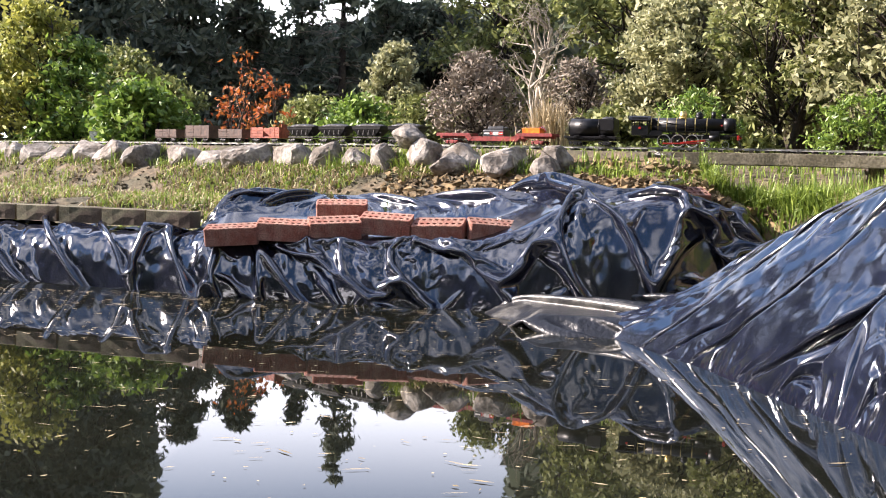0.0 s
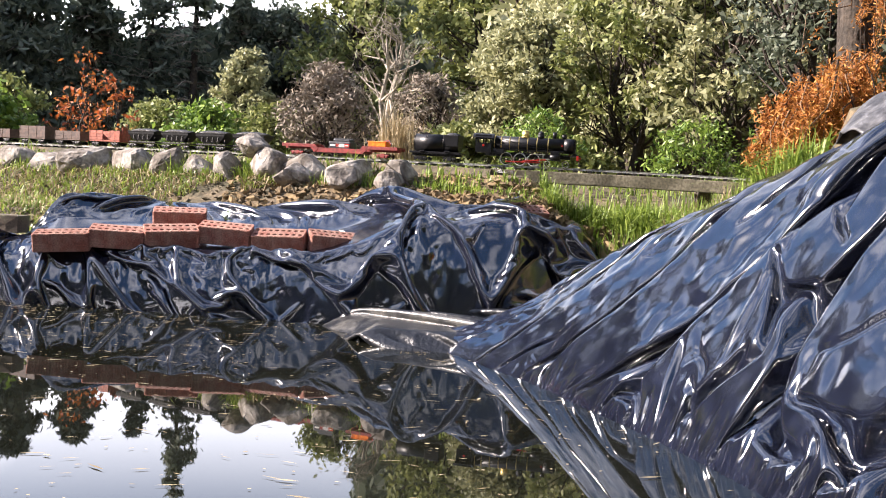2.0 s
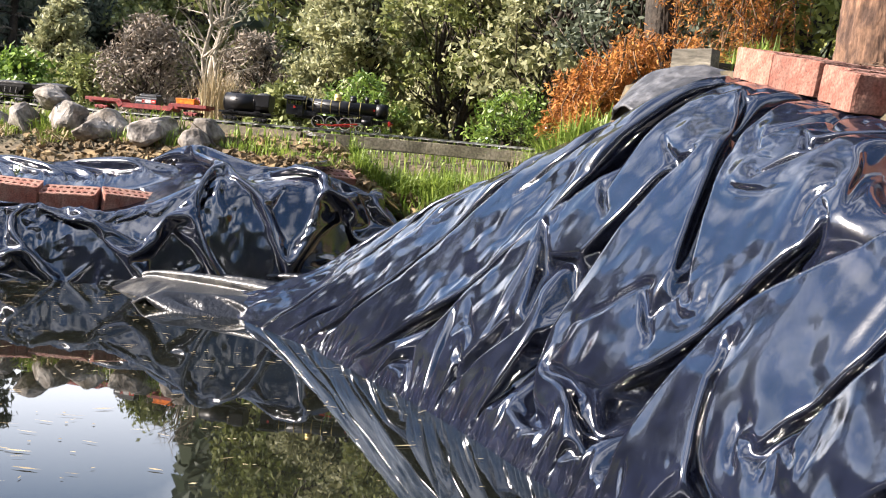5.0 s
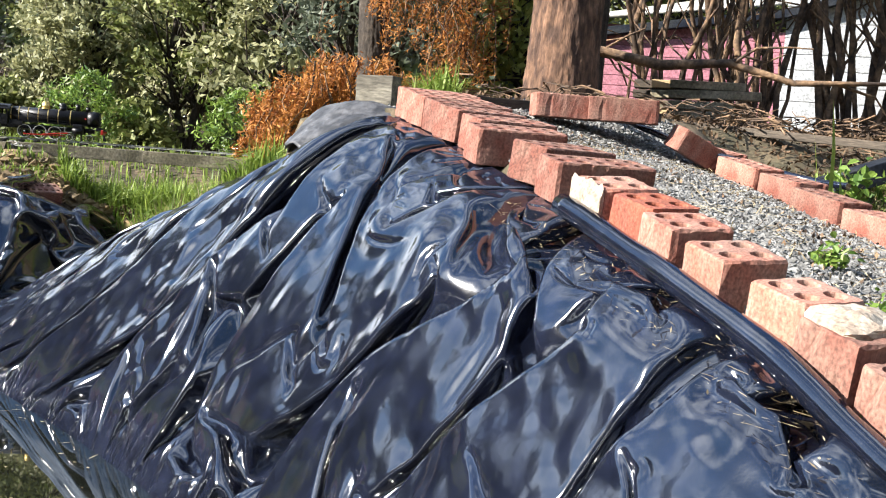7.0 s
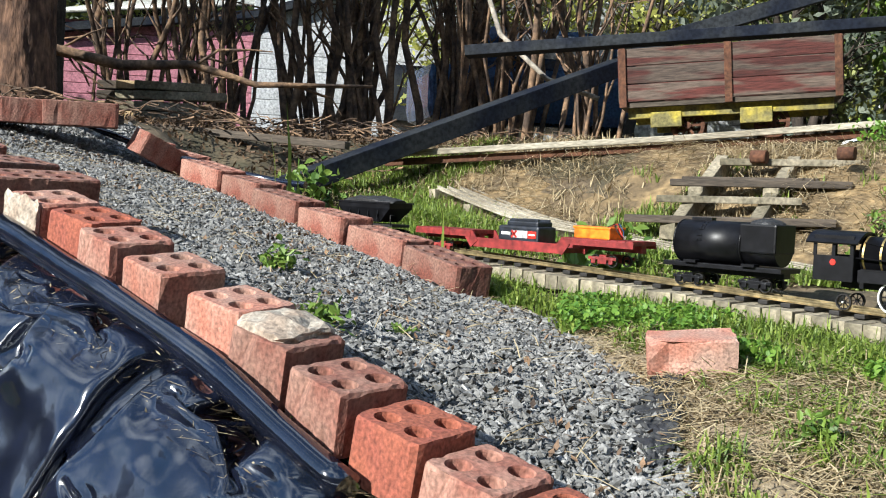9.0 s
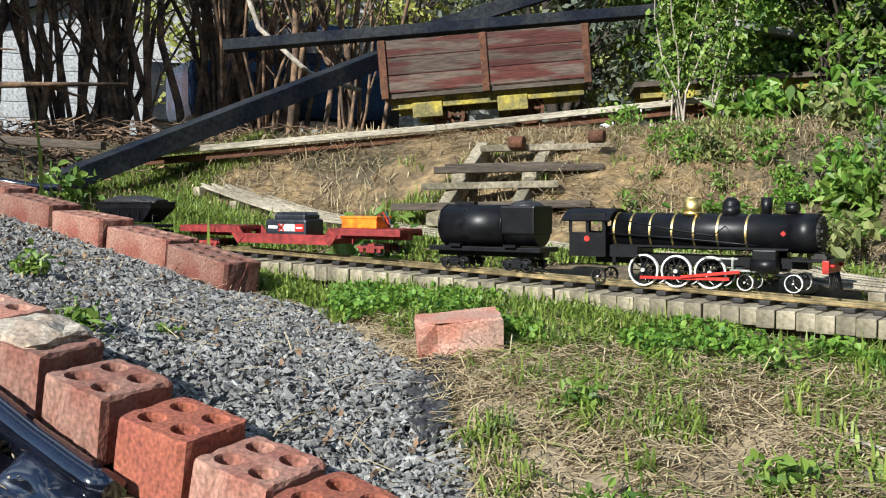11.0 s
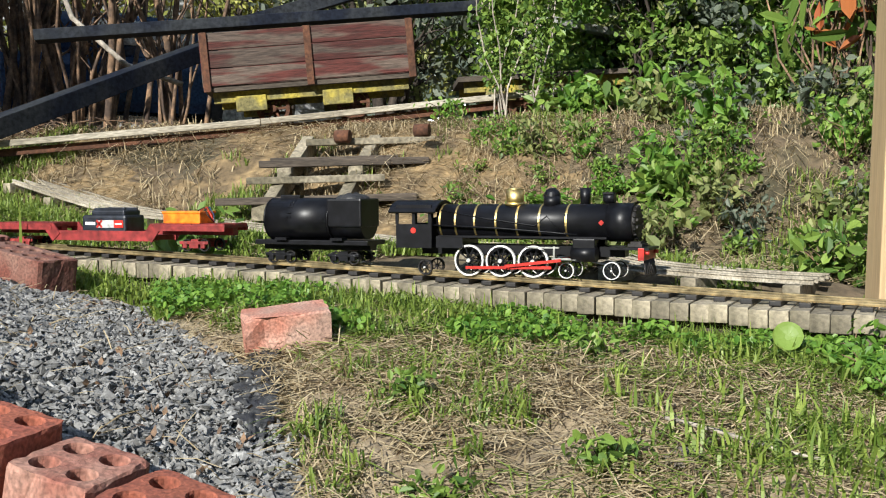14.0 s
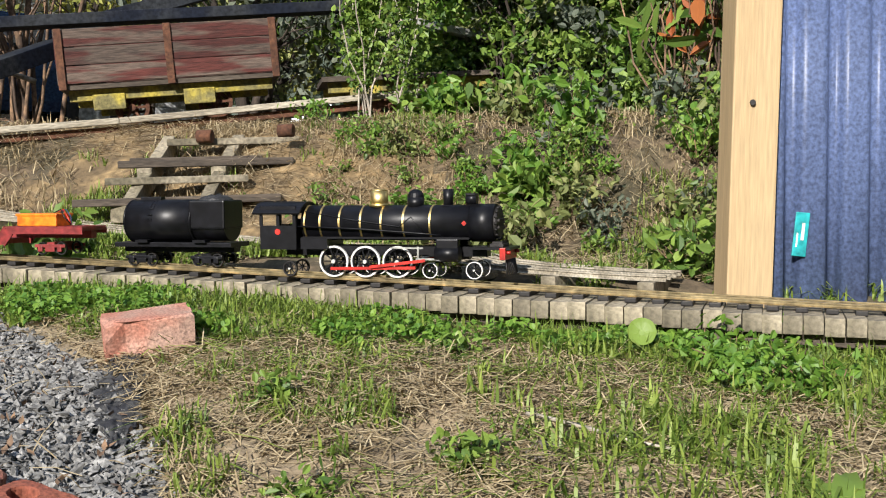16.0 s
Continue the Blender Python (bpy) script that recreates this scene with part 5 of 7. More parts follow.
beam((4.46, 2.60, 1.385), (5.35, 0.95, 1.56), 0.13, 0.045, BEAM, "blue-black steel beam lying across the old wagon")
beam((3.25, 2.47, 0.765), (4.85, 1.98, 1.37), 0.10, 0.07, BEAM, "dark steel beam propped from the ground to the wagon")
beam((5.35, 2.25, 1.50), (6.1, 1.1, 1.95), 0.10, 0.07, BEAM, "dark steel beam slanting up behind the wagon")
beam((4.9, 0.55, 1.42), (5.2, 0.05, 1.33), 0.06, 0.03, ALLOY, "grey steel offcut leaning in the creepers")
for a, b in (((3.72, 2.45, 0.90), (4.24, 1.5, 1.0)), ((4.24, 1.495, 1.0), (4.60, 0.40, 1.115))):
    beam(a, b, 0.035, 0.022, TIMBER_PALE, "bleached timber edging at the top of the bank")
    a, b = Vector(a), Vector(b)
    beam(a + Vector((0.03, 0, -0.030)), b + Vector((0.03, 0, -0.030)), 0.035, 0.026, RUST, "rusted old rail under the timber edging")


def pallet():
    e = tagged(new("pallet"), "weathered grey pallets laid as steps up the bank", "pallet")
    a0, d, up = Vector((3.545, 1.295, 0.715)), Vector((0.20, -0.53, 0.012)), Vector((0.115, 0.045, 0.072))
    for lv, s0, s1, w, m in ((0.0, -0.05, 1.02, 0.085, TIMBER_DARK), (1.0, 0.10, 0.86, 0.06, TIMBER), (1.85, 0.16, 1.12, 0.085, TIMBER_DARK), (2.0, 0.22, 0.95, 0.03, TIMBER_DARK), (3.0, 0.42, 1.18, 0.06, TIMBER)):
        c = a0 + up * lv * 0.86
        bar("slat", c + d * s0, c + d * s1, w, 0.022, m, e)
    for s in (0.20, 0.60):
        bar("stringer", a0 + d * s - up * 0.2 - Vector((0, 0, 0.035)), a0 + d * (s + 0.24) + up * 3.0 - Vector((0, 0, 0.03)), 0.04, 0.055, TIMBER, e)
        for lv in (0.1, 1.85):
            c = a0 + d * (s + 0.07 * lv) + up * lv * 0.86
            bm = bmesh.new()
            box(bm, (0.075, 0.05, 0.055), c - Vector((0.01, 0, 0.04)), 0.004)
            part("block", bm, TIMBER, e)
    for s in (0.40, 0.75):
        c = Vector((3.93, 1.06, 0.925)) if s < 0.5 else Vector((3.94, 0.79, 0.94))
        bm = bmesh.new()
        cyl(bm, 0.021, 0.05, c, "Y", 14)
        part("log_end", bm, RUST, e, "round log end")
    return e


pallet()
# board and end post at the gravel's far end
for a, b in (((1.86, 3.02, 0.925), (3.0, 3.06, 0.945)),):
    tagged(bar("edging_board", a, b, 0.03, 0.09, TIMBER_DARK), "old grey edging board along the gravel's end", "board")
tagged(bar("edging_board", (1.83, 3.10, 0.94), (1.90, 2.98, 0.94), 0.05, 0.13, TIMBER_GREY), "short weathered board end standing upright", "board")
# plank and loose timber behind the landward row
tagged(bar("plank", (3.25, 3.7, 1.0), (3.7, 2.6, 0.93), 0.06, 0.03, TIMBER_DARK), "dark plank lying in the brushwood", "plank")


def hose():
    pts = [(2.55 + 0.25 * t + 0.05 * math.sin(5 * t), 3.35 - 0.62 * t, 1.00 + 0.035 * math.sin(3 * t) - 0.11 * t) for t in np.linspace(0, 1.9, 30)]
    return tagged(part("hose", tube(pts, 0.011, 10), LINER), "black plastic pipe lying behind the bricks", "pipe")


hose()


def woodpile():
    e = tagged(new("woodpile"), "stack of yellow sawn timber offcuts under the trees", "woodpile")
    rng = random.Random(8)
    for k in range(5):
        for j in range(3):
            z = 1.0 + 0.045 * k
            a = Vector((3.55 + 0.03 * j, 3.95 - 0.09 * j, z))
            ln = rng.uniform(0.28, 0.42)
            d = Vector((0.72, -0.66, 0)) if k % 2 == 0 else Vector((0.68, -0.70, 0.02))
            bar("offcut", a, a + d * ln, 0.08, 0.036, (PINE, TIMBER, TIMBER_DARK, TIMBER)[rng.randrange(4)], e)
    return e


woodpile()


def house():
    e = tagged(new("house"), "white weatherboard house with a pink end, behind the thicket", "house")
    a, b, c = Vector((6.2, 8.2, 0)), Vector((7.5, 7.1, 0)), Vector((11.0, 3.6, 0))
    for p, q, m, z1, nm in ((a, b, HOUSE_PINK, 2.12, "pink_wall"), (b, c, HOUSE_WHITE, 2.75, "white_wall")):
        n = 14
        for k in range(n):
            z = 0.85 + (z1 - 0.85) * (k + 0.5) / n
            o = Vector((0.02, 0.02, 0))
            ob = bar("weatherboard", p + Vector((0, 0, z)), q + Vector((0, 0, z)), 0.05, (z1 - 0.85) / n - 0.004, m, e, "", 0.006)
        bar(nm, p + Vector((0.06, 0.06, (0.85 + z1) / 2)), q + Vector((0.06, 0.06, (0.85 + z1) / 2)), 0.05, z1 - 0.86, m, e)
    bar("fascia", a + Vector((-0.05, -0.05, 2.02)), b + Vector((-0.05, -0.05, 2.27)), 0.12, 0.07, BEAM, e, "blue-grey barge board")
    bar("fascia", b + Vector((-0.05, -0.05, 2.27)), b.lerp(c, 0.35) + Vector((-0.08, -0.08, 2.80)), 0.12, 0.07, BEAM, e, "blue-grey barge board")
    r = np.array([[[6.0, 8.1, 2.12], [8.2, 10.3, 2.6]], [[7.5, 7.1, 2.36], [9.6, 9.2, 3.0]], [[11.1, 3.4, 2.80], [13.0, 5.6, 3.3]]])
    o = new("roof", grid_mesh("roof", r, ALLOY))
    o.parent = e
    thick(o, 0.03)
    bar("window_frame", (8.3, 6.2, 1.65), (8.75, 5.75, 1.65), 0.12, 0.5, BEAM, e)
    return e


house()


def parked_car():
    e = tagged(new("parked_car"), "blue car parked behind the thicket, mostly hidden", "car")
    bm = bmesh.new()
    box(bm, (1.7, 0.8, 0.36), (0, 0, 0.35), 0.08)
    part("body", bm, CAR_BLUE, e)
    bm = bmesh.new()
    box(bm, (0.95, 0.7, 0.30), (-0.05, 0, 0.64), 0.10)
    part("cabin", bm, CAR_BLUE, e)
    bm = bmesh.new()
    box(bm, (0.98, 0.62, 0.16), (-0.05, 0, 0.66), 0.04), box(bm, (0.75, 0.73, 0.16), (-0.05, 0, 0.66), 0.04)
    # matt pale grey stands for the reflection in the glass
    part("glazing", bm, GREY_LABEL, e, "windows with reflection drawn as pale grey")
    for x in (-0.55, 0.55):
        for s in (-1, 1):
            bm = bmesh.new()
            cyl(bm, 0.17, 0.12, (x, s * 0.38, 0.17), "Y", 24)
            w = part("wheel", bm, SLEEPER, e)
            bm = bmesh.new()
            cyl(bm, 0.10, 0.125, (x, s * 0.38, 0.17), "Y", 16)
            part("rim", bm, ALLOY, w)
    return e


car = parked_car()
car.matrix_world = pose(6.7, 3.55, 1.03, 0, 0, -40)


# ---- rocks along the far line ----
def rock(at, size, seed, turn=0):
    bm = bmesh.new()
    rr = random.Random(seed)
    for _ in range(20):
        d = Vector((rr.gauss(0, 1), rr.gauss(0, 1), rr.gauss(0, 1))).normalized() * rr.uniform(0.85, 1.25)
        bm.verts.new((d.x * size[0], d.y * size[1], d.z * size[2]))
    hull = bmesh.ops.convex_hull(bm, input=bm.verts)
    bmesh.ops.delete(bm, geom=[g for g in hull["geom_interior"] if isinstance(g, bmesh.types.BMVert)], context="VERTS")
    bmesh.ops.bevel(bm, geom=list(bm.edges), offset=0.10 * min(size), segments=1, affect="EDGES")
    bmesh.ops.triangulate(bm, faces=bm.faces)
    bmesh.ops.subdivide_edges(bm, edges=bm.edges, cuts=1, use_grid_fill=True)
    for v in bm.verts:
        v.co += 0.10 * min(size) * noise.noise(v.co * 22 + Vector((seed, 0, 0))) * v.co.normalized()
    ob = part("rock", bm, ROCK)
    ob.matrix_world = pose(*at, 0, 0, turn)
    return tagged(ob, "pale grey quarry rock edging the railway bank", "rock", "rocks edging the bank")


rk = random.Random(21)
u = -4.2
while u < 0.70:
    wd = rk.uniform(0.10, 0.21 if u < -0.5 else 0.15)
    fy = float(far_edge(u))
    rock((u, fy - 0.36 - rk.uniform(0, 0.05), 0.615 + rk.uniform(-0.03, 0.0)), (wd, wd * 0.8, rk.uniform(0.085, 0.13)), rk.random() * 50, rk.uniform(0, 360))
    u += wd * rk.uniform(1.45, 1.7)
for x, dy, z, sz in ((-0.17, -0.40, 0.735, 0.10), (0.30, -0.50, 0.60, 0.11), (0.52, -0.52, 0.585, 0.10), (0.05, -0.48, 0.60, 0.11)):
    rock((x, float(far_edge(x)) + dy, z), (sz, sz * 0.8, sz * 0.72), x * 9 + 40, x * 200)
for x, y, z, sz in ((1.75, 4.9, 0.42, 0.12), (1.72, 3.65, 0.40, 0.06)):
    rock((x, y, z), (sz, sz * 0.8, sz * 0.6), x * 17, x * 300)
tagged(bar("concrete_slab", (1.62, 3.95, 0.46), (1.90, 3.75, 0.46), 0.12, 0.04, ROCK), "grey concrete slab lying in the grass", "slab")
hive = bmesh.new()
box(hive, (0.20, 0.20, 0.13), (0, 0, 0.065), 0.006), box(hive, (0.23, 0.23, 0.03), (0, 0, 0.145), 0.006)
hv = tagged(part("white_box", hive, WHITE), "small white box with a lid behind the line", "box")
hv.matrix_world = pose(-2.95, 9.6, 0.70, 0, 0, 20)


def clods(name, n, x0, x1, seed, size, label, material):
    nr = np.random.RandomState(seed)
    x = nr.uniform(x0, x1, n)
    y = rim(x) + 0.62 + (far_edge(x) - 0.3 - rim(x) - 0.62) * nr.rand(n)
    return tagged(scatter_stones(name, np.stack([x, y, ground(x, y) + 0.004], -1), size, material, seed), label, "clods", kind="stuff")


clods("clay_clods", 2600, -0.3, 2.0, 91, 0.022, "clods of yellow clay on the cut bank", CLAY)
clods("soil_clods", 3000, -4.2, 0.4, 92, 0.016, "crumbs of dark soil on the grassy bank", SOIL)


def weed_mat():
    """Torn edge of the mat under the gravel, curling out along the ramp's nose."""
    us, vs = np.linspace(0, 1, 110), np.linspace(-1, 1, 26)
    U, V = np.meshgrid(us, vs, indexing="ij")
    half = (0.004 + 0.042 * vnoise(U * 9 + 2, 0 * U) + 0.022 * vnoise(U * 37, V * 2)) * np.sin(np.pi * np.clip(U, 0.02, 0.98)) ** 0.5
    X, Y = 1.84 + 0.38 * U + 0.55 * half * V, 0.405 + 0.16 * U - 0.85 * half * V
    Z = ground(X, Y) + 0.005 + 0.007 * vnoise(U * 22, V * 3) + 0.006 * facets(U * 60, V * 7, 14)
    return thick(new("plastic_sheet", grid_mesh("plastic_sheet", np.stack([X, Y, Z], -1), WEED_MAT)), 0.002)


tagged(weed_mat(), "torn black weed mat edge curling out of the gravel", "plastic sheet")


# ---- vegetation ----
def unit(v):
    return v / np.maximum(np.linalg.norm(v, axis=-1, keepdims=True), 1e-9)


def leaf_mesh(name, p, size, material, seed, aspect=0.45, up=0.3, fold=0.0):
    """One mesh of pointed leaves at the places p; size: half length of each."""
    rng = np.random.RandomState(seed)
    n = len(p)
    size = np.broadcast_to(np.asarray(size, float), (n,)) * (0.6 + 0.8 * rng.rand(n))
    a = unit(rng.normal(size=(n, 3)) + np.array([0, 0, up * 0.3]))
    nrm = unit(rng.normal(size=(n, 3)) * (1 - up) + np.array([0, 0, 1.5 * up]))
    b = unit(np.cross(nrm, a))
    a, b = a * size[:, None], b * (size * aspect)[:, None]
    if fold:
        up3 = fold * size[:, None] * nrm
        v = np.stack([p - a, p - 0.45 * a + 0.85 * b + up3, p + 0.25 * a + 0.9 * b + up3, p + a - 0.6 * up3, p + 0.25 * a - 0.9 * b + up3, p - 0.45 * a - 0.85 * b + up3], 1).reshape(-1, 3)
        k = 6 * np.arange(n)[:, None]
        return mesh_of(name, v.tolist(), (k + np.array([0, 1, 2, 3])).tolist() + (k + np.array([0, 3, 4, 5])).tolist(), material)
    v = np.stack([p - a, p + b - 0.1 * a, p + a, p - b - 0.1 * a], 1).reshape(-1, 3)
    return mesh_of(name, v.tolist(), np.arange(4 * n).reshape(n, 4).tolist(), material)


def limb(bm, a, b, r0, r1, rng, sides=5, bend=0.12, n=4):
    a, b = Vector(a), Vector(b)
    d = (b - a).length
    pts = [a.lerp(b, t) + Vector((rng.uniform(-1, 1), rng.uniform(-1, 1), rng.uniform(-0.6, 1))) * bend * d * math.sin(math.pi * t) for t in np.linspace(0, 1, n)]
    tube_into(bm, pts, [r0 + (r1 - r0) * t for t in np.linspace(0, 1, n)], sides, False)
    return pts


def tree(name, at, h, spread, label, bark, leaf, clumps=60, per=70, size=0.05, base=0.25, seed=1, stems=1, girth=None, tuft=0.16, twig=0, top=1.0, aspect=0.45, kind_cat="tree"):
    """A broad-leaved tree: tapered stems, limbs to every clump, and a crown of many small leaves with gaps."""
    rng, nr = random.Random(seed), np.random.RandomState(seed)
    e = tagged(new(name), label, kind_cat)
    girth = girth or 0.028 * h
    bm = bmesh.new()
    tips = []
    for s in range(stems):
        lean = Vector((rng.uniform(-1, 1), rng.uniform(-1, 1), 0)) * spread * (0.15 if stems == 1 else 0.5)
        pts = limb(bm, (at[0] + 0.04 * spread * s, at[1], at[2] - 0.05), (at[0] + lean.x, at[1] + lean.y, at[2] + h * 0.85), girth / stems**0.5, girth * 0.2, rng, 7, 0.05, 6)
        tips.append(pts)
    cs = []
    for c in range(clumps):
        t = rng.random() ** 0.8
        ang, z = rng.uniform(0, 2 * math.pi), base + (1 - base) * t
        wide = spread * math.sin(math.pi * min(0.97, 0.18 + 0.8 * (z - base) / (1 - base))) ** 0.7 * rng.uniform(0.35, 1.0) * (1 if top >= 1 else 1 - (1 - top) * t)
        q = Vector((at[0] + wide * math.cos(ang), at[1] + wide * math.sin(ang), at[2] + h * z))
        src = tips[rng.randrange(stems)]
        k = min(len(src) - 1, max(1, int(len(src) * (z - 0.12))))
        limb(bm, src[k], q, girth * 0.22, girth * 0.05, rng, 4, 0.15, 3)
        cs.append(q)
    part("trunk", bm, bark, e)
    if per:
        C = np.array(cs)
        rad = tuft * spread * (0.6 + 0.9 * nr.rand(len(C)))
        p = (C[:, None] + nr.normal(size=(len(C), per, 3)) * np.array([1, 1, 0.7]) * rad[:, None, None] * 0.6).reshape(-1, 3)
        o = new("crown", leaf_mesh("crown", p, size, leaf, seed, aspect, 0.3, 0.2 if aspect > 0.54 else 0.0))
        o.parent = e
    if twig:
        bm = bmesh.new()
        for q in cs:
            for k in range(twig):
                d = Vector((rng.gauss(0, 1), rng.gauss(0, 1), rng.gauss(0.2, 0.8))).normalized() * spread * rng.uniform(0.15, 0.4)
                limb(bm, q, q + d, girth * 0.045, girth * 0.015, rng, 3, 0.2, 3)
        tagged(part("twig_spray", bm, TWIG if bark is not BARK_PALE else bark, e), kind="stuff")
    return e


def conifer(at, h, spread, label, leaf, seed=1, whorls=26, needles=90, bare=0.15, size=0.09):
    """A dark conifer: a straight trunk, whorls of drooping boughs, needle sprays along them, and bare grey lower boughs."""
    rng, nr = random.Random(seed), np.random.RandomState(seed)
    e = tagged(new("conifer"), label, "tree")
    bm, dead, P = bmesh.new(), bmesh.new(), []
    tube_into(bm, [(at[0], at[1], at[2] + h * t) for t in np.linspace(0, 1, 6)], [0.022 * h * (1 - 0.95 * t) for t in np.linspace(0, 1, 6)], 7, False)
    for k in range(whorls):
        t = (k + rng.random()) / whorls
        z = 0.10 + 0.88 * t
        for j in range(5):
            ang = rng.uniform(0, 2 * math.pi)
            ln = spread * (1.05 - t) ** 0.8 * rng.uniform(0.5, 1.1)
            d = Vector((math.cos(ang), math.sin(ang), 0))
            a = Vector((at[0], at[1], at[2] + h * z))
            pts = [a + d * ln * s + Vector((0, 0, ln * (0.25 * s - 0.45 * s * s) + rng.uniform(-0.02, 0.02) * ln)) for s in (0, 0.35, 0.7, 1.0)]
            gone = rng.random() < bare + 0.5 * max(0, 0.35 - t)
            tube_into(dead if gone else bm, pts, [0.006 * h * (1 - t) + 0.006, 0.012, 0.008, 0.003], 3, False)
            if gone:
                for _ in range(5):
                    s = rng.uniform(0.3, 1)
                    q = a + d * ln * s + Vector((0, 0, ln * (0.25 * s - 0.45 * s * s)))
                    limb(dead, q, q + Vector((rng.gauss(0, 1), rng.gauss(0, 1), rng.gauss(0, 0.6))) * ln * 0.22, 0.006, 0.002, rng, 3, 0.2, 3)
                continue
            s = nr.rand(needles) ** 0.7
            q = np.array(a)[None] + np.array(d)[None] * ln * s[:, None] + np.stack([0 * s, 0 * s, ln * (0.25 * s - 0.45 * s * s)], -1)
            P.append(q + nr.normal(size=q.shape) * np.array([1, 1, 0.6]) * (0.05 * spread + 0.10 * ln * s[:, None]))
    part("trunk", bm, BARK_DARK, e), tagged(part("dead_bough_spray", dead, TWIG, e, "bare grey boughs"), kind="stuff")
    o = new("crown", leaf_mesh("crown", np.concatenate(P), size, leaf, seed, 0.35, 0.1))
    o.parent = e
    return e


def seen(px, D, t=0):
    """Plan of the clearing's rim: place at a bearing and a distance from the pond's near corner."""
    if t == 0:
        o, f, r = (0.07, 0.05), (-0.007, 1.0), (1.0, 0.007)
    elif t == 7:
        o, f, r = (0.42, -0.16), (0.477, 0.879), (0.879, -0.477)
    else:
        o, f, r = (0.42, -0.26), (0.983, 0.185), (0.185, -0.983)
    k = (px - 784) / 1955
    return o[0] + D * (f[0] + k * r[0]), o[1] + D * (f[1] + k * r[1])


GZ = 0.62
dark = "tall dark conifer with bare grey lower boughs"
for i, (px, D, h, sp) in enumerate(((-520, 19, 8.5, 2.4), (-360, 18, 9, 2.4), (-200, 19, 9, 2.2), (-60, 17, 8.5, 2.0), (75, 19, 8.5, 1.9), (190, 18, 7.5, 1.5), (340, 21, 4.2, 1.5), (440, 22, 4.1, 1.5))):
    conifer((*seen(px, D), GZ), h, sp, dark, GREEN_D, 100 + i, 26, 110, 0.32, 0.10)
for i, (px, D, h, sp) in enumerate(((540, 23, 4.2, 1.4), (612, 22, 5.2, 1.0), (690, 24, 4.2, 1.3))):
    conifer((*seen(px, D), GZ), h, sp, "half-bare grey conifer against the sky", GREEN_D, 120 + i, 24, 60, 0.5, 0.09)
broad = "dense green broad-leaved tree at the clearing's rim"
for i, (px, D, h, sp, m, t) in enumerate(((770, 24, 3.6, 1.6, GREEN_D, 0), (1095, 19, 6.0, 1.2, GREEN_A, 0), (890, 22, 4.2, 1.4, GREEN_A, 0), (1180, 17, 7, 1.6, GREEN_A, 0), (1240, 18, 7.5, 2.2, GREEN_Y, 0), (1400, 13.5, 5.5, 1.7, GREEN_G, 0), (1530, 12, 5.5, 1.7, GREEN_G, 0), (1660, 11, 5, 1.5, GREEN_A, 0),
        (330, 11.5, 5, 1.5, GREEN_G, 7), (470, 13, 5.5, 1.7, GREEN_A, 7), (620, 12, 5.5, 1.6, GREEN_A, 7), (740, 14, 6, 1.9, GREEN_Y, 7), (900, 15, 6, 1.9, GREEN_Y, 7), (1080, 16, 6, 2.0, GREEN_Y, 7), (1300, 17, 6, 2.0, GREEN_Y, 7), (1560, 17, 6, 2.0, GREEN_A, 7))):
    tree("tree", (*seen(px, D, t), GZ), h, sp, broad, BARK_DARK, m, 120, 85, 0.065, 0.12, 140 + i, 2, None, 0.17, 1)
# nearer trees and shrubs behind the line
tree("tree", (*seen(1205, 9.2), GZ), 1.42, 0.55, "rounded olive-green shrub tree with many slender stems", BARK_DARK, GREEN_G, 150, 130, 0.026, 0.30, 171, 5, 0.05, 0.16, 1)
tree("tree", (*seen(700, 12.5), GZ), 1.35, 0.36, "slim grey-green tree behind the line", BARK_DARK, GREEN_G, 110, 80, 0.030, 0.15, 172, 3, 0.05, 0.18, 2)
tree("bush", (*seen(845, 11.5), GZ), 1.15, 0.5, "grey-brown twiggy bush behind the line", BARK_DARK, TWIG, 130, 60, 0.030, 0.10, 173, 6, 0.04, 0.2, 3, 1.0, 0.25, "bush")
tree("bush", (*seen(1020, 10.5), GZ), 1.0, 0.45, "grey-brown twiggy bush behind the line", BARK_DARK, TWIG, 100, 60, 0.030, 0.10, 174, 6, 0.04, 0.2, 3, 1.0, 0.25, "bush")
tree("dead_tree", (*seen(945, 9.8), GZ), 1.45, 0.5, "pale bare tree with white forking branches", BARK_PALE, TWIG, 46, 0, 0.02, 0.35, 175, 3, 0.055, 0.2, 4)
tree("tree", (*seen(1370, 10.5), GZ), 2.6, 0.8, "olive tree with thin dark stems", BARK_DARK, GREEN_G, 120, 90, 0.032, 0.15, 176, 4, 0.06, 0.17, 1)
tree("tree", (*seen(1500, 9.5), GZ), 2.4, 0.8, "olive tree with thin dark stems", BARK_DARK, GREEN_A, 120, 90, 0.032, 0.15, 177, 4, 0.06, 0.17, 1)
tree("tree", (*seen(460, 8.5, 7), GZ), 2.8, 0.8, "olive tree with thin dark stems", BARK_DARK, GREEN_G, 120, 90, 0.032, 0.15, 178, 4, 0.06, 0.17, 1)
tree("tree", (*seen(300, 9, 7), GZ), 2.4, 0.7, "olive tree with thin dark stems", BARK_DARK, GREEN_A, 110, 90, 0.030, 0.15, 179, 3, 0.06, 0.17, 1)
tree("tree", (*seen(600, 7.2, 7), 0.8), 2.6, 0.8, "dark-leaved tree leaning over the bank", BARK_DARK, GREEN_D, 120, 80, 0.028, 0.25, 180, 3, 0.06, 0.17, 1)
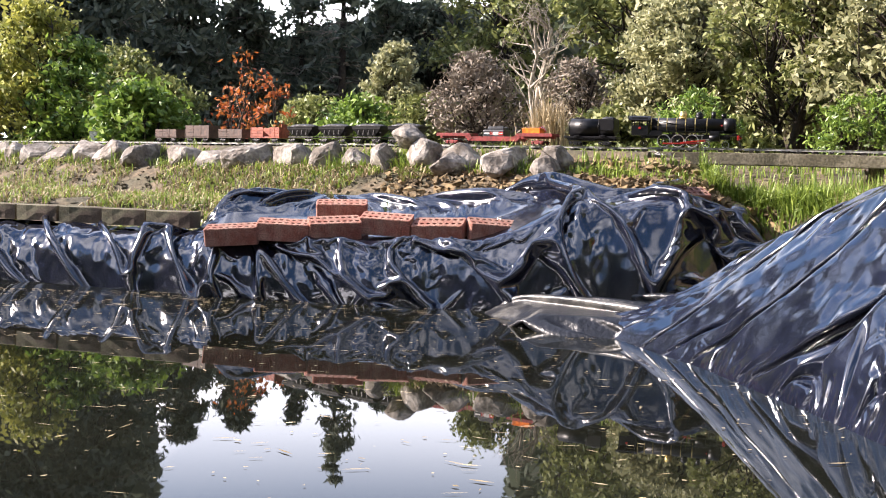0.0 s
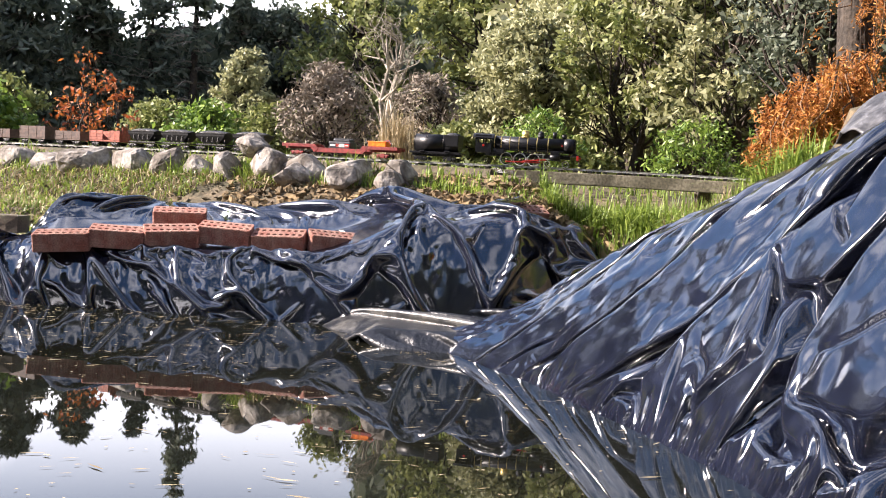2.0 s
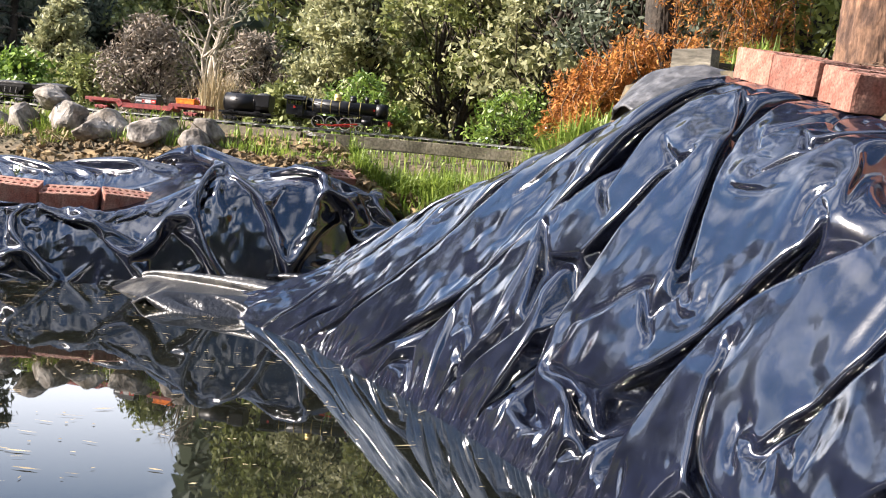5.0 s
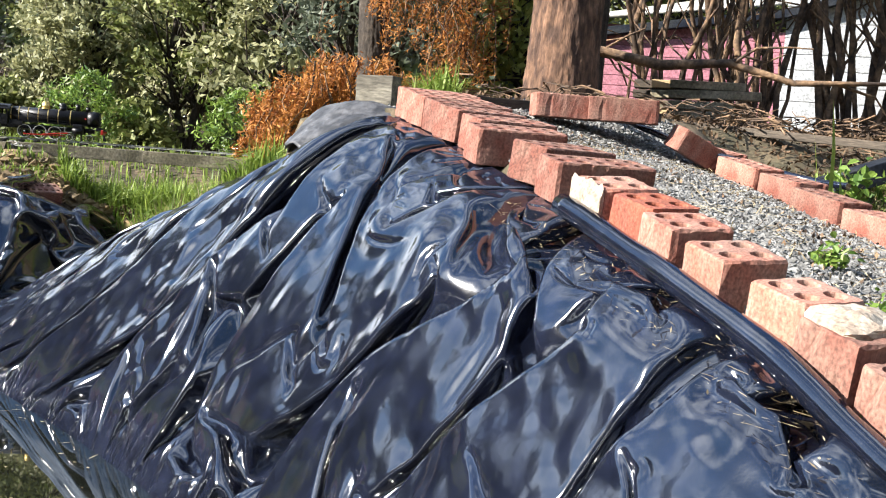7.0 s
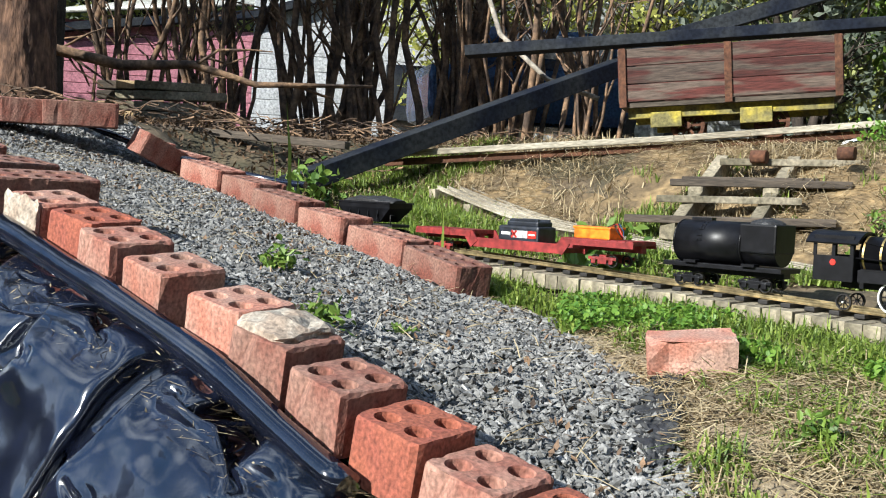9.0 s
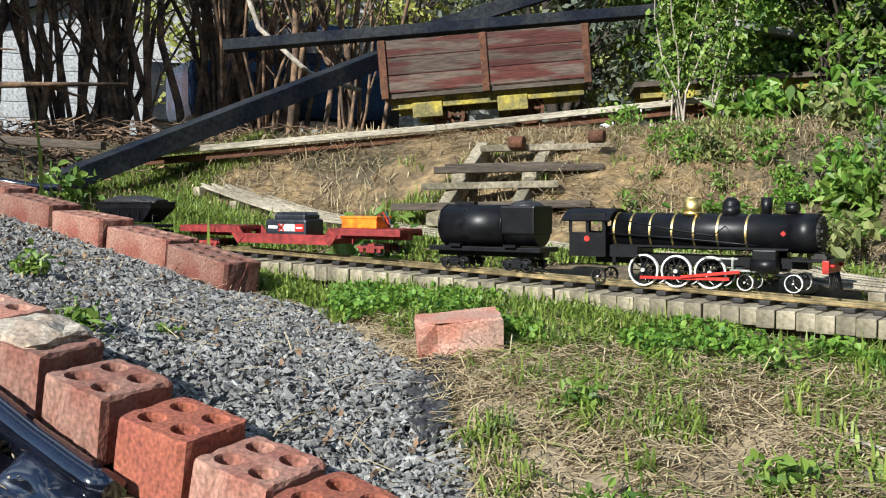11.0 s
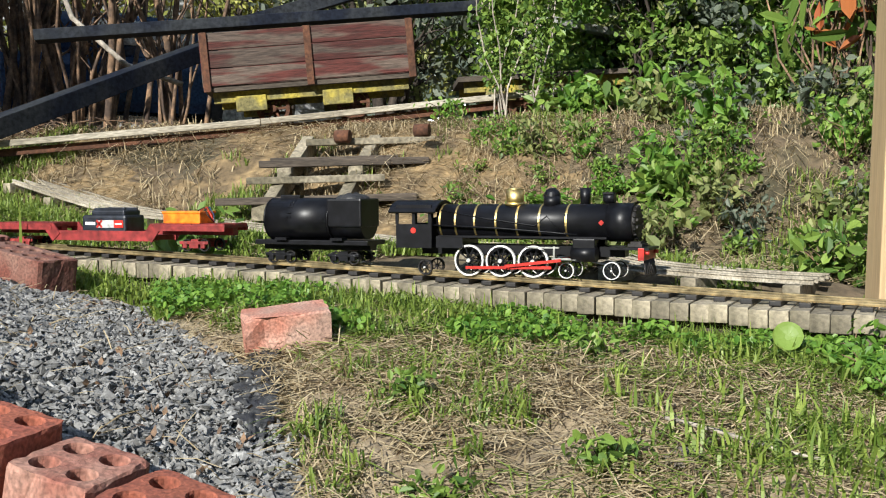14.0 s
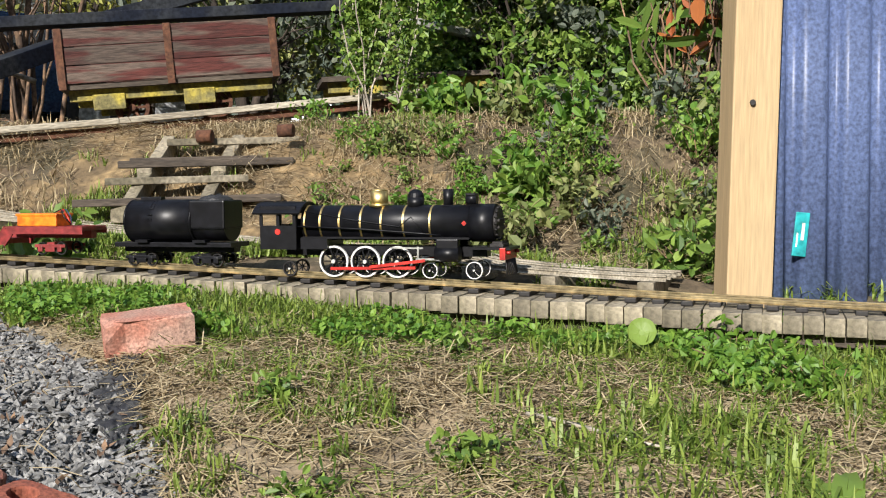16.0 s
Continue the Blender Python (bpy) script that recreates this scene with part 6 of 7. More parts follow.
for i, (px, D, h, sp, m, lb) in enumerate(((-60, 10.2, 1.35, 0.6, GREEN_Y, "yellow-green shrub behind the line"), (60, 10.0, 1.30, 0.55, GREEN_Y, "yellow-green shrub behind the line"), (140, 9.8, 0.95, 0.5, GREEN_L, "bright green shrub behind the line"), (215, 11, 1.05, 0.5, GREEN_A, "green shrub behind the line"), (300, 11.5, 0.8, 0.45, GREEN_A, "green shrub behind the line"), (640, 11, 0.6, 0.5, GREEN_L, "bright green shrub behind the line"), (560, 12.5, 0.7, 0.5, GREEN_A, "green shrub behind the line"), (740, 12, 0.7, 0.5, GREEN_A, "green shrub behind the line"), (1090, 9.5, 0.5, 0.4, GREEN_A, "green shrub behind the line"), (1300, 8.6, 0.40, 0.35, GREEN_A, "green undergrowth under the trees"), (250, 8.5, 0.5, 0.4, GREEN_L, "bright green shrub behind the line"))):
    tree("shrub", (*seen(px, D), GZ), h, sp, lb, BARK_DARK, m, 60, 80, 0.030, 0.05, 190 + i, 4, 0.03, 0.22, 1, 1.0, 0.5, "shrub")
for i, (px, D, h, sp, m) in enumerate(((432, 9.2, 0.95, 0.20, RED_LEAF), (482, 9.0, 0.70, 0.16, RED_LEAF), (410, 9.4, 0.6, 0.25, RED_LEAF))):
    tree("sapling", (*seen(px, D), GZ), h, sp, "sapling with red and orange autumn leaves", BARK_DARK, m, 20, 10, 0.024, 0.12, 210 + i, 2, 0.016, 0.3, 1, 1.0, 0.45, "sapling")
for i, (px, t) in enumerate(((120, 7), (410, 7), (560, 7), (680, 7))):
    tree("fern", (*seen(px, 7.8, t), GZ), 0.55, 0.35, "bright green fern under the trees", BARK_DARK, GREEN_L, 40, 60, 0.022, 0.05, 215 + i, 5, 0.02, 0.2, 0, 1.0, 0.3, "fern")


def far_wood():
    """The wood that closes the clearing all round."""
    nr = np.random.RandomState(5)
    n = 190000
    ang = nr.uniform(-math.pi, math.pi, n)
    d = nr.uniform(24, 34, n)
    # out of view the wood is raised to darken the liner's reflections
    behind = sstep(0.9, 1.6, np.abs(ang))
    lim = 3.8 + 2.6 * fbm(ang * 6 + 40, d * 0.05, 3) + np.where(np.abs(ang + 0.09) > 0.16, 2.6, -1.5) + 5.5 * behind
    z = GZ + lim * nr.rand(n) ** 0.8
    p = np.stack([d * np.sin(ang), d * np.cos(ang), z], -1)
    return tagged(new("far_wood", leaf_mesh("far_wood", p, 0.28, GREEN_D, 3, 0.6)), "dark wood closing off the clearing", "woodland", kind="stuff")


far_wood()

# ---- the big tree, dead foliage and thicket, north-east ----
def big_trunk(at, r, h, label, bark, lean=(0, 0), seed=1):
    n, m = 420, 120
    T, A = np.meshgrid(np.linspace(0, 1, n), np.linspace(0, 2 * np.pi, m), indexing="ij")
    rad = r * (1 + 0.35 * np.exp(-T * 22) - 0.25 * T)
    rad = rad * (1 + 0.05 * crease(A * 4.2 + seed, T * 14 + 0.6 * A) + 0.07 * crease(A * 9 + seed, T * 36 + A) + 0.02 * crease(A * 22, T * 90))
    rad[:, -1] = rad[:, 0]
    P = np.stack([at[0] + rad * np.cos(A) + lean[0] * T, at[1] + rad * np.sin(A) + lean[1] * T, at[2] - 0.1 + h * T], -1)
    e = tagged(new("tree"), label, "tree")
    o = new("trunk", grid_mesh("trunk", P, bark))
    o.parent = e
    return e


big = big_trunk((2.99, 3.72, 0.95), 0.135, 3.6, "big conifer trunk with fissured red-brown bark", BARK, (0.10, 0.05))
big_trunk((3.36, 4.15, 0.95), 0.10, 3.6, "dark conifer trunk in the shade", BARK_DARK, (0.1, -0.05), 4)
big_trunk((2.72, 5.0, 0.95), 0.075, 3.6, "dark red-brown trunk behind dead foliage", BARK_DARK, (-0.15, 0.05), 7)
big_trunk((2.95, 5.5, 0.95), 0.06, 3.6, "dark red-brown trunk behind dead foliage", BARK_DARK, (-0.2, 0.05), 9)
nr = np.random.RandomState(15)
C = np.concatenate([np.stack([nr.uniform(1.95, 2.9, 1500), nr.uniform(3.7, 4.3, 1500), nr.uniform(2.4, 3.6, 1500)], -1)])
# unseen overhang of the crown, added to shade the thicket
C = np.concatenate([C, np.stack([nr.uniform(0.5, 2.3, 130), nr.uniform(4.0, 5.7, 130), nr.uniform(3.0, 3.7, 130)], -1)])
o = new("crown", leaf_mesh("crown", np.repeat(C, 22, 0) + nr.normal(size=(len(C) * 22, 3)) * 0.06, 0.026, GREEN_D, 8))
o.parent = big
# unseen limbs that tie the added overhang to the trunk
bm = bmesh.new()
rng = random.Random(15)
for k in range(14):
    limb(bm, (3.06, 3.74, 2.4 + 0.07 * k), (rng.uniform(0.6, 2.4), rng.uniform(3.8, 5.6), rng.uniform(3.0, 3.6)), 0.03, 0.006, rng, 5, 0.08, 5)
tagged(part("bough_spray", bm, BARK_DARK, big), kind="stuff")


def dead_foliage(name, spots, n, label, seed):
    """Hanging sprays of rust-brown dead needles."""
    nr, rng = np.random.RandomState(seed), random.Random(seed)
    e = tagged(new(name), label, "dead foliage")
    P, bm = [], bmesh.new()
    for x, y, z, r, drop in spots:
        for _ in range(16):
            a = Vector((x + rng.gauss(0, 0.3) * r, y + rng.gauss(0, 0.3) * r, z + rng.gauss(0, 0.2) * r))
            b = a + Vector((rng.gauss(0, 0.3) * r, rng.gauss(0, 0.3) * r, -drop * rng.uniform(0.4, 1)))
            limb(bm, a, b, 0.005, 0.0015, rng, 3, 0.15, 4)
            t = nr.rand(n)
            q = np.array(a)[None] * (1 - t[:, None]) + np.array(b)[None] * t[:, None]
            P.append(q + nr.normal(size=q.shape) * 0.014)
    tagged(part("twig_spray", bm, STEM, e), kind="stuff")
    o = new("foliage", leaf_mesh("foliage", np.concatenate(P), 0.011, RUST_LEAF, seed, 0.22))
    o.parent = e
    return e


dead_foliage("dead_foliage", [(1.74, 3.42, 0.96, 0.18, 0.26), (1.86, 3.40, 1.02, 0.18, 0.26), (1.98, 3.36, 1.06, 0.18, 0.26), (1.67, 3.5, 0.88, 0.18, 0.24), (1.78, 3.5, 0.92, 0.18, 0.24), (1.90, 3.52, 1.02, 0.18, 0.26)], 200, "heap of rust-brown dead conifer branches on the bank", 31)
dead_foliage("dead_foliage", [(2.62, 4.58, 1.62, 0.3, 0.45), (2.80, 4.45, 1.55, 0.3, 0.5), (2.68, 4.4, 1.9, 0.26, 0.45), (3.0, 4.55, 1.42, 0.26, 0.4), (2.75, 4.65, 2.1, 0.34, 0.55), (2.92, 4.4, 1.85, 0.28, 0.55)], 120, "hanging rust-brown dead conifer branches", 32)


def brushwood(name, x0, x1, y0, y1, n, label, seed):
    rng = random.Random(seed)
    bm = bmesh.new()
    for _ in range(n):
        x, y = rng.uniform(x0, x1), rng.uniform(y0, y1)
        z = float(ground(x, y)) + rng.uniform(0.0, 0.18) ** 1.4
        a, ln = rng.uniform(0, math.pi), rng.uniform(0.06, 0.28)
        d = Vector((math.cos(a), math.sin(a), rng.uniform(-0.25, 0.35))) * ln
        limb(bm, Vector((x, y, z)) - d / 2, Vector((x, y, z)) + d / 2, rng.uniform(0.002, 0.006), 0.0015, rng, 4, 0.12, 4)
    return tagged(part(name, bm, STEM), label, "brushwood", kind="stuff")


brushwood("brushwood", 2.3, 4.4, 3.1, 4.8, 620, "brown fallen twigs and brushwood under the trees", 41)
def fallen_branch():
    e = tagged(new("fallen_branch"), "fallen forked branch lying across the brushwood", "branch")
    rng = random.Random(6)
    spine = [Vector(p) for p in ((3.05, 4.0, 1.26), (3.3, 3.9, 1.30), (3.5, 3.72, 1.25), (3.7, 3.5, 1.27), (3.9, 3.32, 1.2), (4.25, 2.95, 1.22))]
    part("bough", tube(spine, [0.026, 0.022, 0.024, 0.018, 0.014, 0.006], 8), STEM, e)
    for k in range(9):
        bm = bmesh.new()
        a = spine[k % 5].lerp(spine[k % 5 + 1], rng.random())
        limb(bm, a, a + Vector((rng.uniform(-0.1, 0.3), rng.uniform(-0.3, 0.1), rng.uniform(-0.25, 0.2))), 0.008, 0.003, rng, 5, 0.15, 4)
        part("side_branch", bm, STEM, e)
    return e


fallen_branch()
lr = np.random.RandomState(44)
x, y = lr.uniform(2.2, 5.2, 14000), lr.uniform(2.2, 4.8, 14000)
bx, _ = row_b(y)
ok = (x > bx + 0.12) | (y > 3.15)
x, y = x[ok], y[ok]
p = np.stack([x, y, ground(x, y) + 0.006 + 0.02 * lr.rand(len(x))], -1)
tagged(new("leaf_litter", leaf_mesh("leaf_litter", p, 0.014, BROWN_LEAF, 45, 0.4, 0.7)), "dark brown leaf litter under the trees", "litter", kind="stuff")


def thicket(cx, cy, n, h, label, seed):
    """A clump of bare brown stems rising and splaying from one stool."""
    rng = random.Random(seed)
    e = tagged(new("stem_clump"), label, "thicket", "clumps of the thicket")
    for _ in range(n):
        bm = bmesh.new()
        a, r = rng.uniform(0, 2 * math.pi), rng.uniform(0, 0.16)
        p = Vector((cx + r * math.cos(a), cy + r * math.sin(a), 0.88))
        q = p + Vector((rng.gauss(0, 0.22) + 0.5 * r * math.cos(a), rng.gauss(0, 0.22) + 0.5 * r * math.sin(a), h * rng.uniform(0.7, 1.1)))
        g = rng.uniform(0.007, 0.024)
        pts = limb(bm, p, q, g, g * 0.45, rng, 7, 0.035, 7)
        for k in range(3):
            s = pts[rng.randrange(2, 6)]
            limb(bm, s, s + Vector((rng.gauss(0, 0.2), rng.gauss(0, 0.2), rng.uniform(0.1, 0.5))), g * 0.35, 0.003, rng, 4, 0.15, 4)
        part("stem", bm, STEM, e)
    return e


for i, (x, y, n) in enumerate(((4.05, 4.45, 6), (4.42, 4.10, 9), (4.80, 3.80, 11), (4.95, 3.62, 10), (5.30, 3.28, 11), (5.45, 3.05, 8), (5.85, 2.75, 6), (4.7, 4.6, 5), (6.1, 3.4, 4))):
    thicket(x, y, 2 * n, 1.9, "clump of bare brown shaggy stems", 300 + i)
brushwood("brushwood", 3.5, 5.6, 2.5, 4.4, 600, "dry brown litter and twigs at the thicket's foot", 42)
tagged(part("vine", tube([(5.0, 3.0, 2.1), (4.75, 2.72, 1.75), (4.72, 2.6, 1.5), (4.82, 2.4, 1.3), (4.95, 2.2, 1.22)], 0.012, 7), BARK_PALE), "grey vine drooping in front of the thicket", "vine")


# ---- grass, straw, clover ----
def grass(name, x, y, h, material, label, seed, width=0.0022, lean=0.6, cat="grass", lift=0.0):
    """Bent tapering blades rooted at the places x, y; h: height of each."""
    nr = np.random.RandomState(seed)
    n = len(x)
    z = ground(x, y) - 0.004 + lift
    h = np.broadcast_to(h, (n,)) * (0.5 + 0.9 * nr.rand(n))
    a = nr.uniform(0, 2 * np.pi, n)
    ln = lean * nr.rand(n)
    d = np.stack([np.cos(a), np.sin(a), 0 * a], -1)
    s = np.stack([-np.sin(a), np.cos(a), 0 * a], -1) * (width * (0.6 + 0.8 * nr.rand(n)))[:, None]
    p = np.stack([x, y, z], -1)
    up = np.array([0, 0, 1.0])
    m1 = p + up * (0.55 * h)[:, None] + d * (0.25 * h * ln)[:, None]
    tip = p + up * (h * (1 - 0.45 * ln))[:, None] + d * (h * ln)[:, None]
    v = np.stack([p - s, p + s, m1 - 0.8 * s, m1 + 0.8 * s, tip], 1).reshape(-1, 3)
    i = 5 * np.arange(n)[:, None]
    f = (i + np.array([0, 1, 3, 2])).tolist() + (i + np.array([2, 3, 4])).tolist()
    return tagged(new(name, mesh_of(name, v.tolist(), f, material)), label, cat, kind="stuff")


def patch(n, x0, x1, y0, y1, seed, thresh=0.0, freq=3.0):
    """Clumped random places in a rectangle, off the gravel."""
    nr = np.random.RandomState(seed)
    x, y = nr.uniform(x0, x1, n), nr.uniform(y0, y1, n)
    ok = (fbm(x * freq + seed, y * freq) > thresh) & (on_gravel(x, y) < 0.3)
    return x[ok], y[ok]


def off_liner(x, y):
    rx, _ = ridge_top(y)
    ok = np.where(y < 3.9, x > rx + 0.05, (x > 1.45) | (y > 5.08) | ((x < -1.0) & (y > 4.98)))
    return x[ok], y[ok]


x, y = off_liner(*patch(30000, 1.25, 2.15, 2.9, 5.3, 51, 0.36))
grass("grass", x, y, 0.11 + 0.05 * vnoise(x * 6, y * 6), GRASS, "lush green grass in the hollow by the bridge", 52, 0.0036, 1.5)
x, y = off_liner(*patch(5000, 1.3, 2.0, 3.2, 4.2, 53, 0.5, 5))
grass("dry_grass", x, y, 0.14, STRAW, "dry straw-coloured grass tussocks by the bank", 54, 0.002)
nr = np.random.RandomState(60)
x = nr.uniform(-4.5, 1.1, 42000)
y = 5.0 + (far_edge(x) - 0.42 - 5.0) * nr.rand(42000)
ok = fbm(x * 2.6, y * 2.6) > 0.40 + 0.18 * sstep(-0.6, 0.4, x)
ok &= (x > -1.0) | (y > 5.1 + 0.09 * (-1 - x) * 1.5)
g = nr.rand(42000) < 0.5
grass("grass", x[ok & g], y[ok & g], 0.062, GRASS, "patchy green grass on the far bank", 61, 0.0036, 2.2)
grass("dry_grass", x[ok & ~g], y[ok & ~g], 0.058, STRAW, "patchy dry grass on the far bank", 62, 0.0036, 2.4)
x = nr.uniform(-3.8, 1.2, 4200)
grass("grass", x, far_edge(x) - 0.52 + 0.26 * nr.rand(4200), 0.085 * (0.3 + vnoise(x * 5, x * 0)), GRASS, "grass tufts among the edging rocks", 63, 0.0038, 1.3)
x = nr.uniform(-5, 3.2, 9000)
grass("grass", x, far_edge(x) + 0.25 + 1.2 * nr.rand(9000), 0.08, GRASS, "rough grass behind the far line", 64, 0.004)
px_, py_ = seen(972, 8.6)
x, y = px_ + nr.normal(size=900) * 0.07, py_ + nr.normal(size=900) * 0.07
grass("pampas_tuft", x, y, 0.42, STRAW, "tall pale tuft of dry grass behind the line", 65, 0.004, 0.35)
# along the near track
x, y = patch(52000, 2.25, 3.35, -1.2, 2.4, 71, 0.48, 5)
ok = (np.abs(x - near_x(y)) > 0.10) & ((x > near_x(y) - 0.28) | (fbm(x * 5, y * 5) > 0.5))
x, y = x[ok], y[ok]
grass("grass", x, y, 0.045, GRASS, "lush green grass beside the near track", 72, 0.0026, 1.7)
x, y = patch(20000, 2.28, 2.7, -1.0, 1.0, 75, 0.50, 6)
p = np.stack([x, y, ground(x, y) + 0.012 + 0.035 * np.random.RandomState(7).rand(len(x))], -1)
tagged(new("clover", leaf_mesh("clover", p, 0.0065, CLOVER, 76, 0.75, 0.75, 0.15)), "bright green clover beside the near track", "clover", kind="stuff")
gr = np.random.RandomState(78)
y = gr.uniform(-1.2, 1.6, 9000)
x = near_x(y) - 0.085 - 0.17 * gr.rand(9000)
ok = (fbm(x * 5, y * 5) > 0.40) & (on_gravel(x, y) < 0.3)
grass("grass", x[ok], y[ok], 0.055, GRASS, "green grass growing up to the planks", 79, 0.0024, 1.5)
# lawn in front
cx, cy = gr.uniform(1.6, 2.65, 60), gr.uniform(-1.0, 0.6, 60)
x, y = (np.repeat(c, 22) + 0.016 * gr.normal(size=1320) for c in (cx, cy))
ok = on_gravel(x, y) < 0.2
grass("grass_tufts", x[ok], y[ok], 0.052, GRASS, "straggling grass tufts on the dry lawn", 80, 0.0022, 1.7)
x, y = patch(24000, 1.45, 2.75, -1.1, 0.75, 81, 0.60, 4.2)
grass("grass", x, y, 0.042, GRASS, "thin short lawn grass", 82, 0.0018, 2.2)
x, y = patch(17000, 1.6, 2.7, -1.3, 0.0, 181, 0.50, 5)
ok = np.random.RandomState(5).rand(len(x)) < sstep(0.0, 0.5, -0.08 - y - 0.5 * (fbm(x * 6, y * 6) - 0.5) - 0.25 * (2.1 - x))
x, y = x[ok], y[ok]
grass("grass", x, y, 0.055 + 0.02 * vnoise(x * 9, y * 9), GRASS, "lush grass near the shed", 182, 0.0026, 1.5)
x, y = patch(22000, 1.45, 2.75, -1.1, 0.85, 83, 0.36, 3)
nr = np.random.RandomState(84)


def litter(name, x, y, length, material, label, seed, lift=0.004):
    """Dead stalks lying on the ground."""
    nr = np.random.RandomState(seed)
    n = len(x)
    z = ground(x, y) + lift + 0.008 * nr.rand(n)
    a = nr.uniform(0, 2 * np.pi, n)
    d = np.stack([np.cos(a), np.sin(a), 0.25 * nr.normal(size=n)], -1) * (length * (0.3 + nr.rand(n)))[:, None]
    s = np.stack([-np.sin(a), np.cos(a), 0.3 + 0 * a], -1) * 0.0009
    p = np.stack([x, y, z], -1)
    bend = np.stack([0 * a, 0 * a, 0.006 * nr.rand(n)], -1)
    v = np.stack([p - d - s, p - d + s, p + bend + s, p + d + s, p + d - s, p + bend - s], 1).reshape(-1, 3)
    i = 6 * np.arange(n)[:, None]
    return tagged(new(name, mesh_of(name, v.tolist(), (i + np.array([0, 1, 2, 5])).tolist() + (i + np.array([5, 2, 3, 4])).tolist(), material)), label, "litter", kind="stuff")


litter("straw_litter", x, y, 0.022, STRAW, "dead grass stalks lying on the lawn", 85)
x, y = patch(30000, 1.4, 2.7, -1.2, 0.75, 183, 0.34, 6)
litter("straw_litter", x, y, 0.036, STRAW, "long dry grass stems lying tangled on the lawn", 185, 0.008)
x, y = patch(9000, 1.4, 2.7, -1.2, 0.75, 187, 0.50, 4)
litter("flat_grass", x, y, 0.040, GRASS, "trodden green grass lying on the lawn", 188, 0.012)
x, y = nr.uniform(1.45, 2.9, 1500), nr.uniform(0.3, 2.8, 1500)
ok = on_gravel(x, y) > 0.6
litter("straw_litter", x[ok], y[ok], 0.028, STRAW, "dry stalks and needles on the gravel", 86, 0.014)
x, y = nr.uniform(1.45, 2.9, 2600), nr.uniform(0.3, 2.8, 2600)
ok = (on_gravel(x, y) > 0.6) & (fbm(x * 4, y * 4) > 0.45)
p = np.stack([x, y, ground(x, y) + 0.016], -1)[ok]
tagged(new("fallen_leaves", leaf_mesh("fallen_leaves", p, 0.007, STEM, 87, 0.5, 0.9)), "fallen rust-brown leaves on the gravel", "leaves", kind="stuff")
# hillside
x, y = patch(30000, 3.15, 4.35, -1.2, 2.6, 91, 0.47, 2.6)
grass("grass", x, y, 0.042, GRASS, "green grass patches on the hillside", 92, 0.002, 1.3)
x, y = patch(4500, 3.2, 4.5, 0.3, 2.4, 93, 0.46, 2.6)
ok = (x > 4.05) | (y > 1.45) | (y < 0.6)
grass("dry_grass", x[ok], y[ok], 0.06, STRAW, "dry brown grass hanging over the bank", 94, 0.0018, 3.4)
x, y = patch(16000, 3.15, 4.0, 1.25, 2.7, 191, 0.42, 3)
grass("grass", x, y, 0.05, GRASS, "green grass clumps at the foot of the bank", 192, 0.002, 1.4)
x, y = patch(7000, 3.5, 4.2, -0.6, 1.3, 193, 0.44, 4)
grass("dry_grass", x, y, 0.045, STRAW, "dry brown grass on the bank beside the pallets", 194, 0.0016, 3.4)
x, y = patch(20000, 3.0, 4.5, -1.2, 2.6, 95, 0.30, 2.6)
litter("straw_litter", x, y, 0.05, STRAW, "dead stalks and litter on the hillside", 96)


def plant(x, y, n, r, h, size, material, label, seed, cat="weed", aspect=0.55):
    """A leafy weed: thin stalks with leaves up their length."""
    rng, nr = random.Random(seed), np.random.RandomState(seed)
    e = tagged(new("weed"), label, cat)
    z = float(ground(x, y))
    bm, P = bmesh.new(), []
    for k in range(n):
        a = rng.uniform(0, 2 * math.pi)
        b = Vector((x + r * math.cos(a) * rng.uniform(0.2, 1), y + r * math.sin(a) * rng.uniform(0.2, 1), z + h * rng.uniform(0.5, 1)))
        pts = limb(bm, (x, y, z - 0.01), b, 0.0025, 0.001, rng, 3, 0.15, 5)
        for q in pts[1:]:
            for _ in range(6):
                P.append([q.x + rng.gauss(0, 0.9) * size, q.y + rng.gauss(0, 0.9) * size, q.z + rng.gauss(0, 0.7) * size])
    tagged(part("stalk_spray", bm, STEM, e), kind="stuff")
    o = new("foliage", leaf_mesh("foliage", np.array(P), 0.55 * size, material, seed, aspect, 0.45, 0.22))
    o.parent = e
    return e


rng = random.Random(77)
for i in range(90):
    y, x = rng.uniform(-1.0, 2.4), rng.uniform(3.05, 4.5)
    if (y > 0.45 and x > 3.3 and rng.random() < 0.93) or (x < 0.2 + float(np.interp(y, [-0.4, -0.2, 0.25, 0.83, 1.5, 2.1], [2.86, 2.92, 3.12, 3.40, 3.56, 3.72])) and rng.random() < 0.85):
        continue
    s = rng.choice((0.018, 0.022, 0.03, 0.04))
    plant(x, y, rng.randrange(6, 14), rng.uniform(0.06, 0.16), rng.uniform(0.06, 0.22), s, rng.choice((GREEN_L, GREEN_A, CLOVER, GREEN_L)), "leafy green weed on the hillside", 400 + i)
for i in range(30):
    x, y = rng.uniform(3.52, 4.4), rng.uniform(-1.1, 0.15)
    plant(x, y, rng.randrange(6, 12), 0.12, rng.uniform(0.08, 0.2), rng.choice((0.02, 0.028, 0.036)), rng.choice((GREEN_A, CLOVER, GREEN_D)), "leafy green weed beside the shed", 700 + i)
for i in range(46):
    y = rng.uniform(-0.25, 0.62)
    x = rng.uniform(3.25, 4.1)
    plant(x, y, rng.randrange(4, 9), rng.uniform(0.04, 0.1), rng.uniform(0.025, 0.07), rng.choice((0.013, 0.017, 0.022)), rng.choice((GREEN_L, CLOVER, GREEN_L)), "low green weed creeping over the bank", 800 + i)
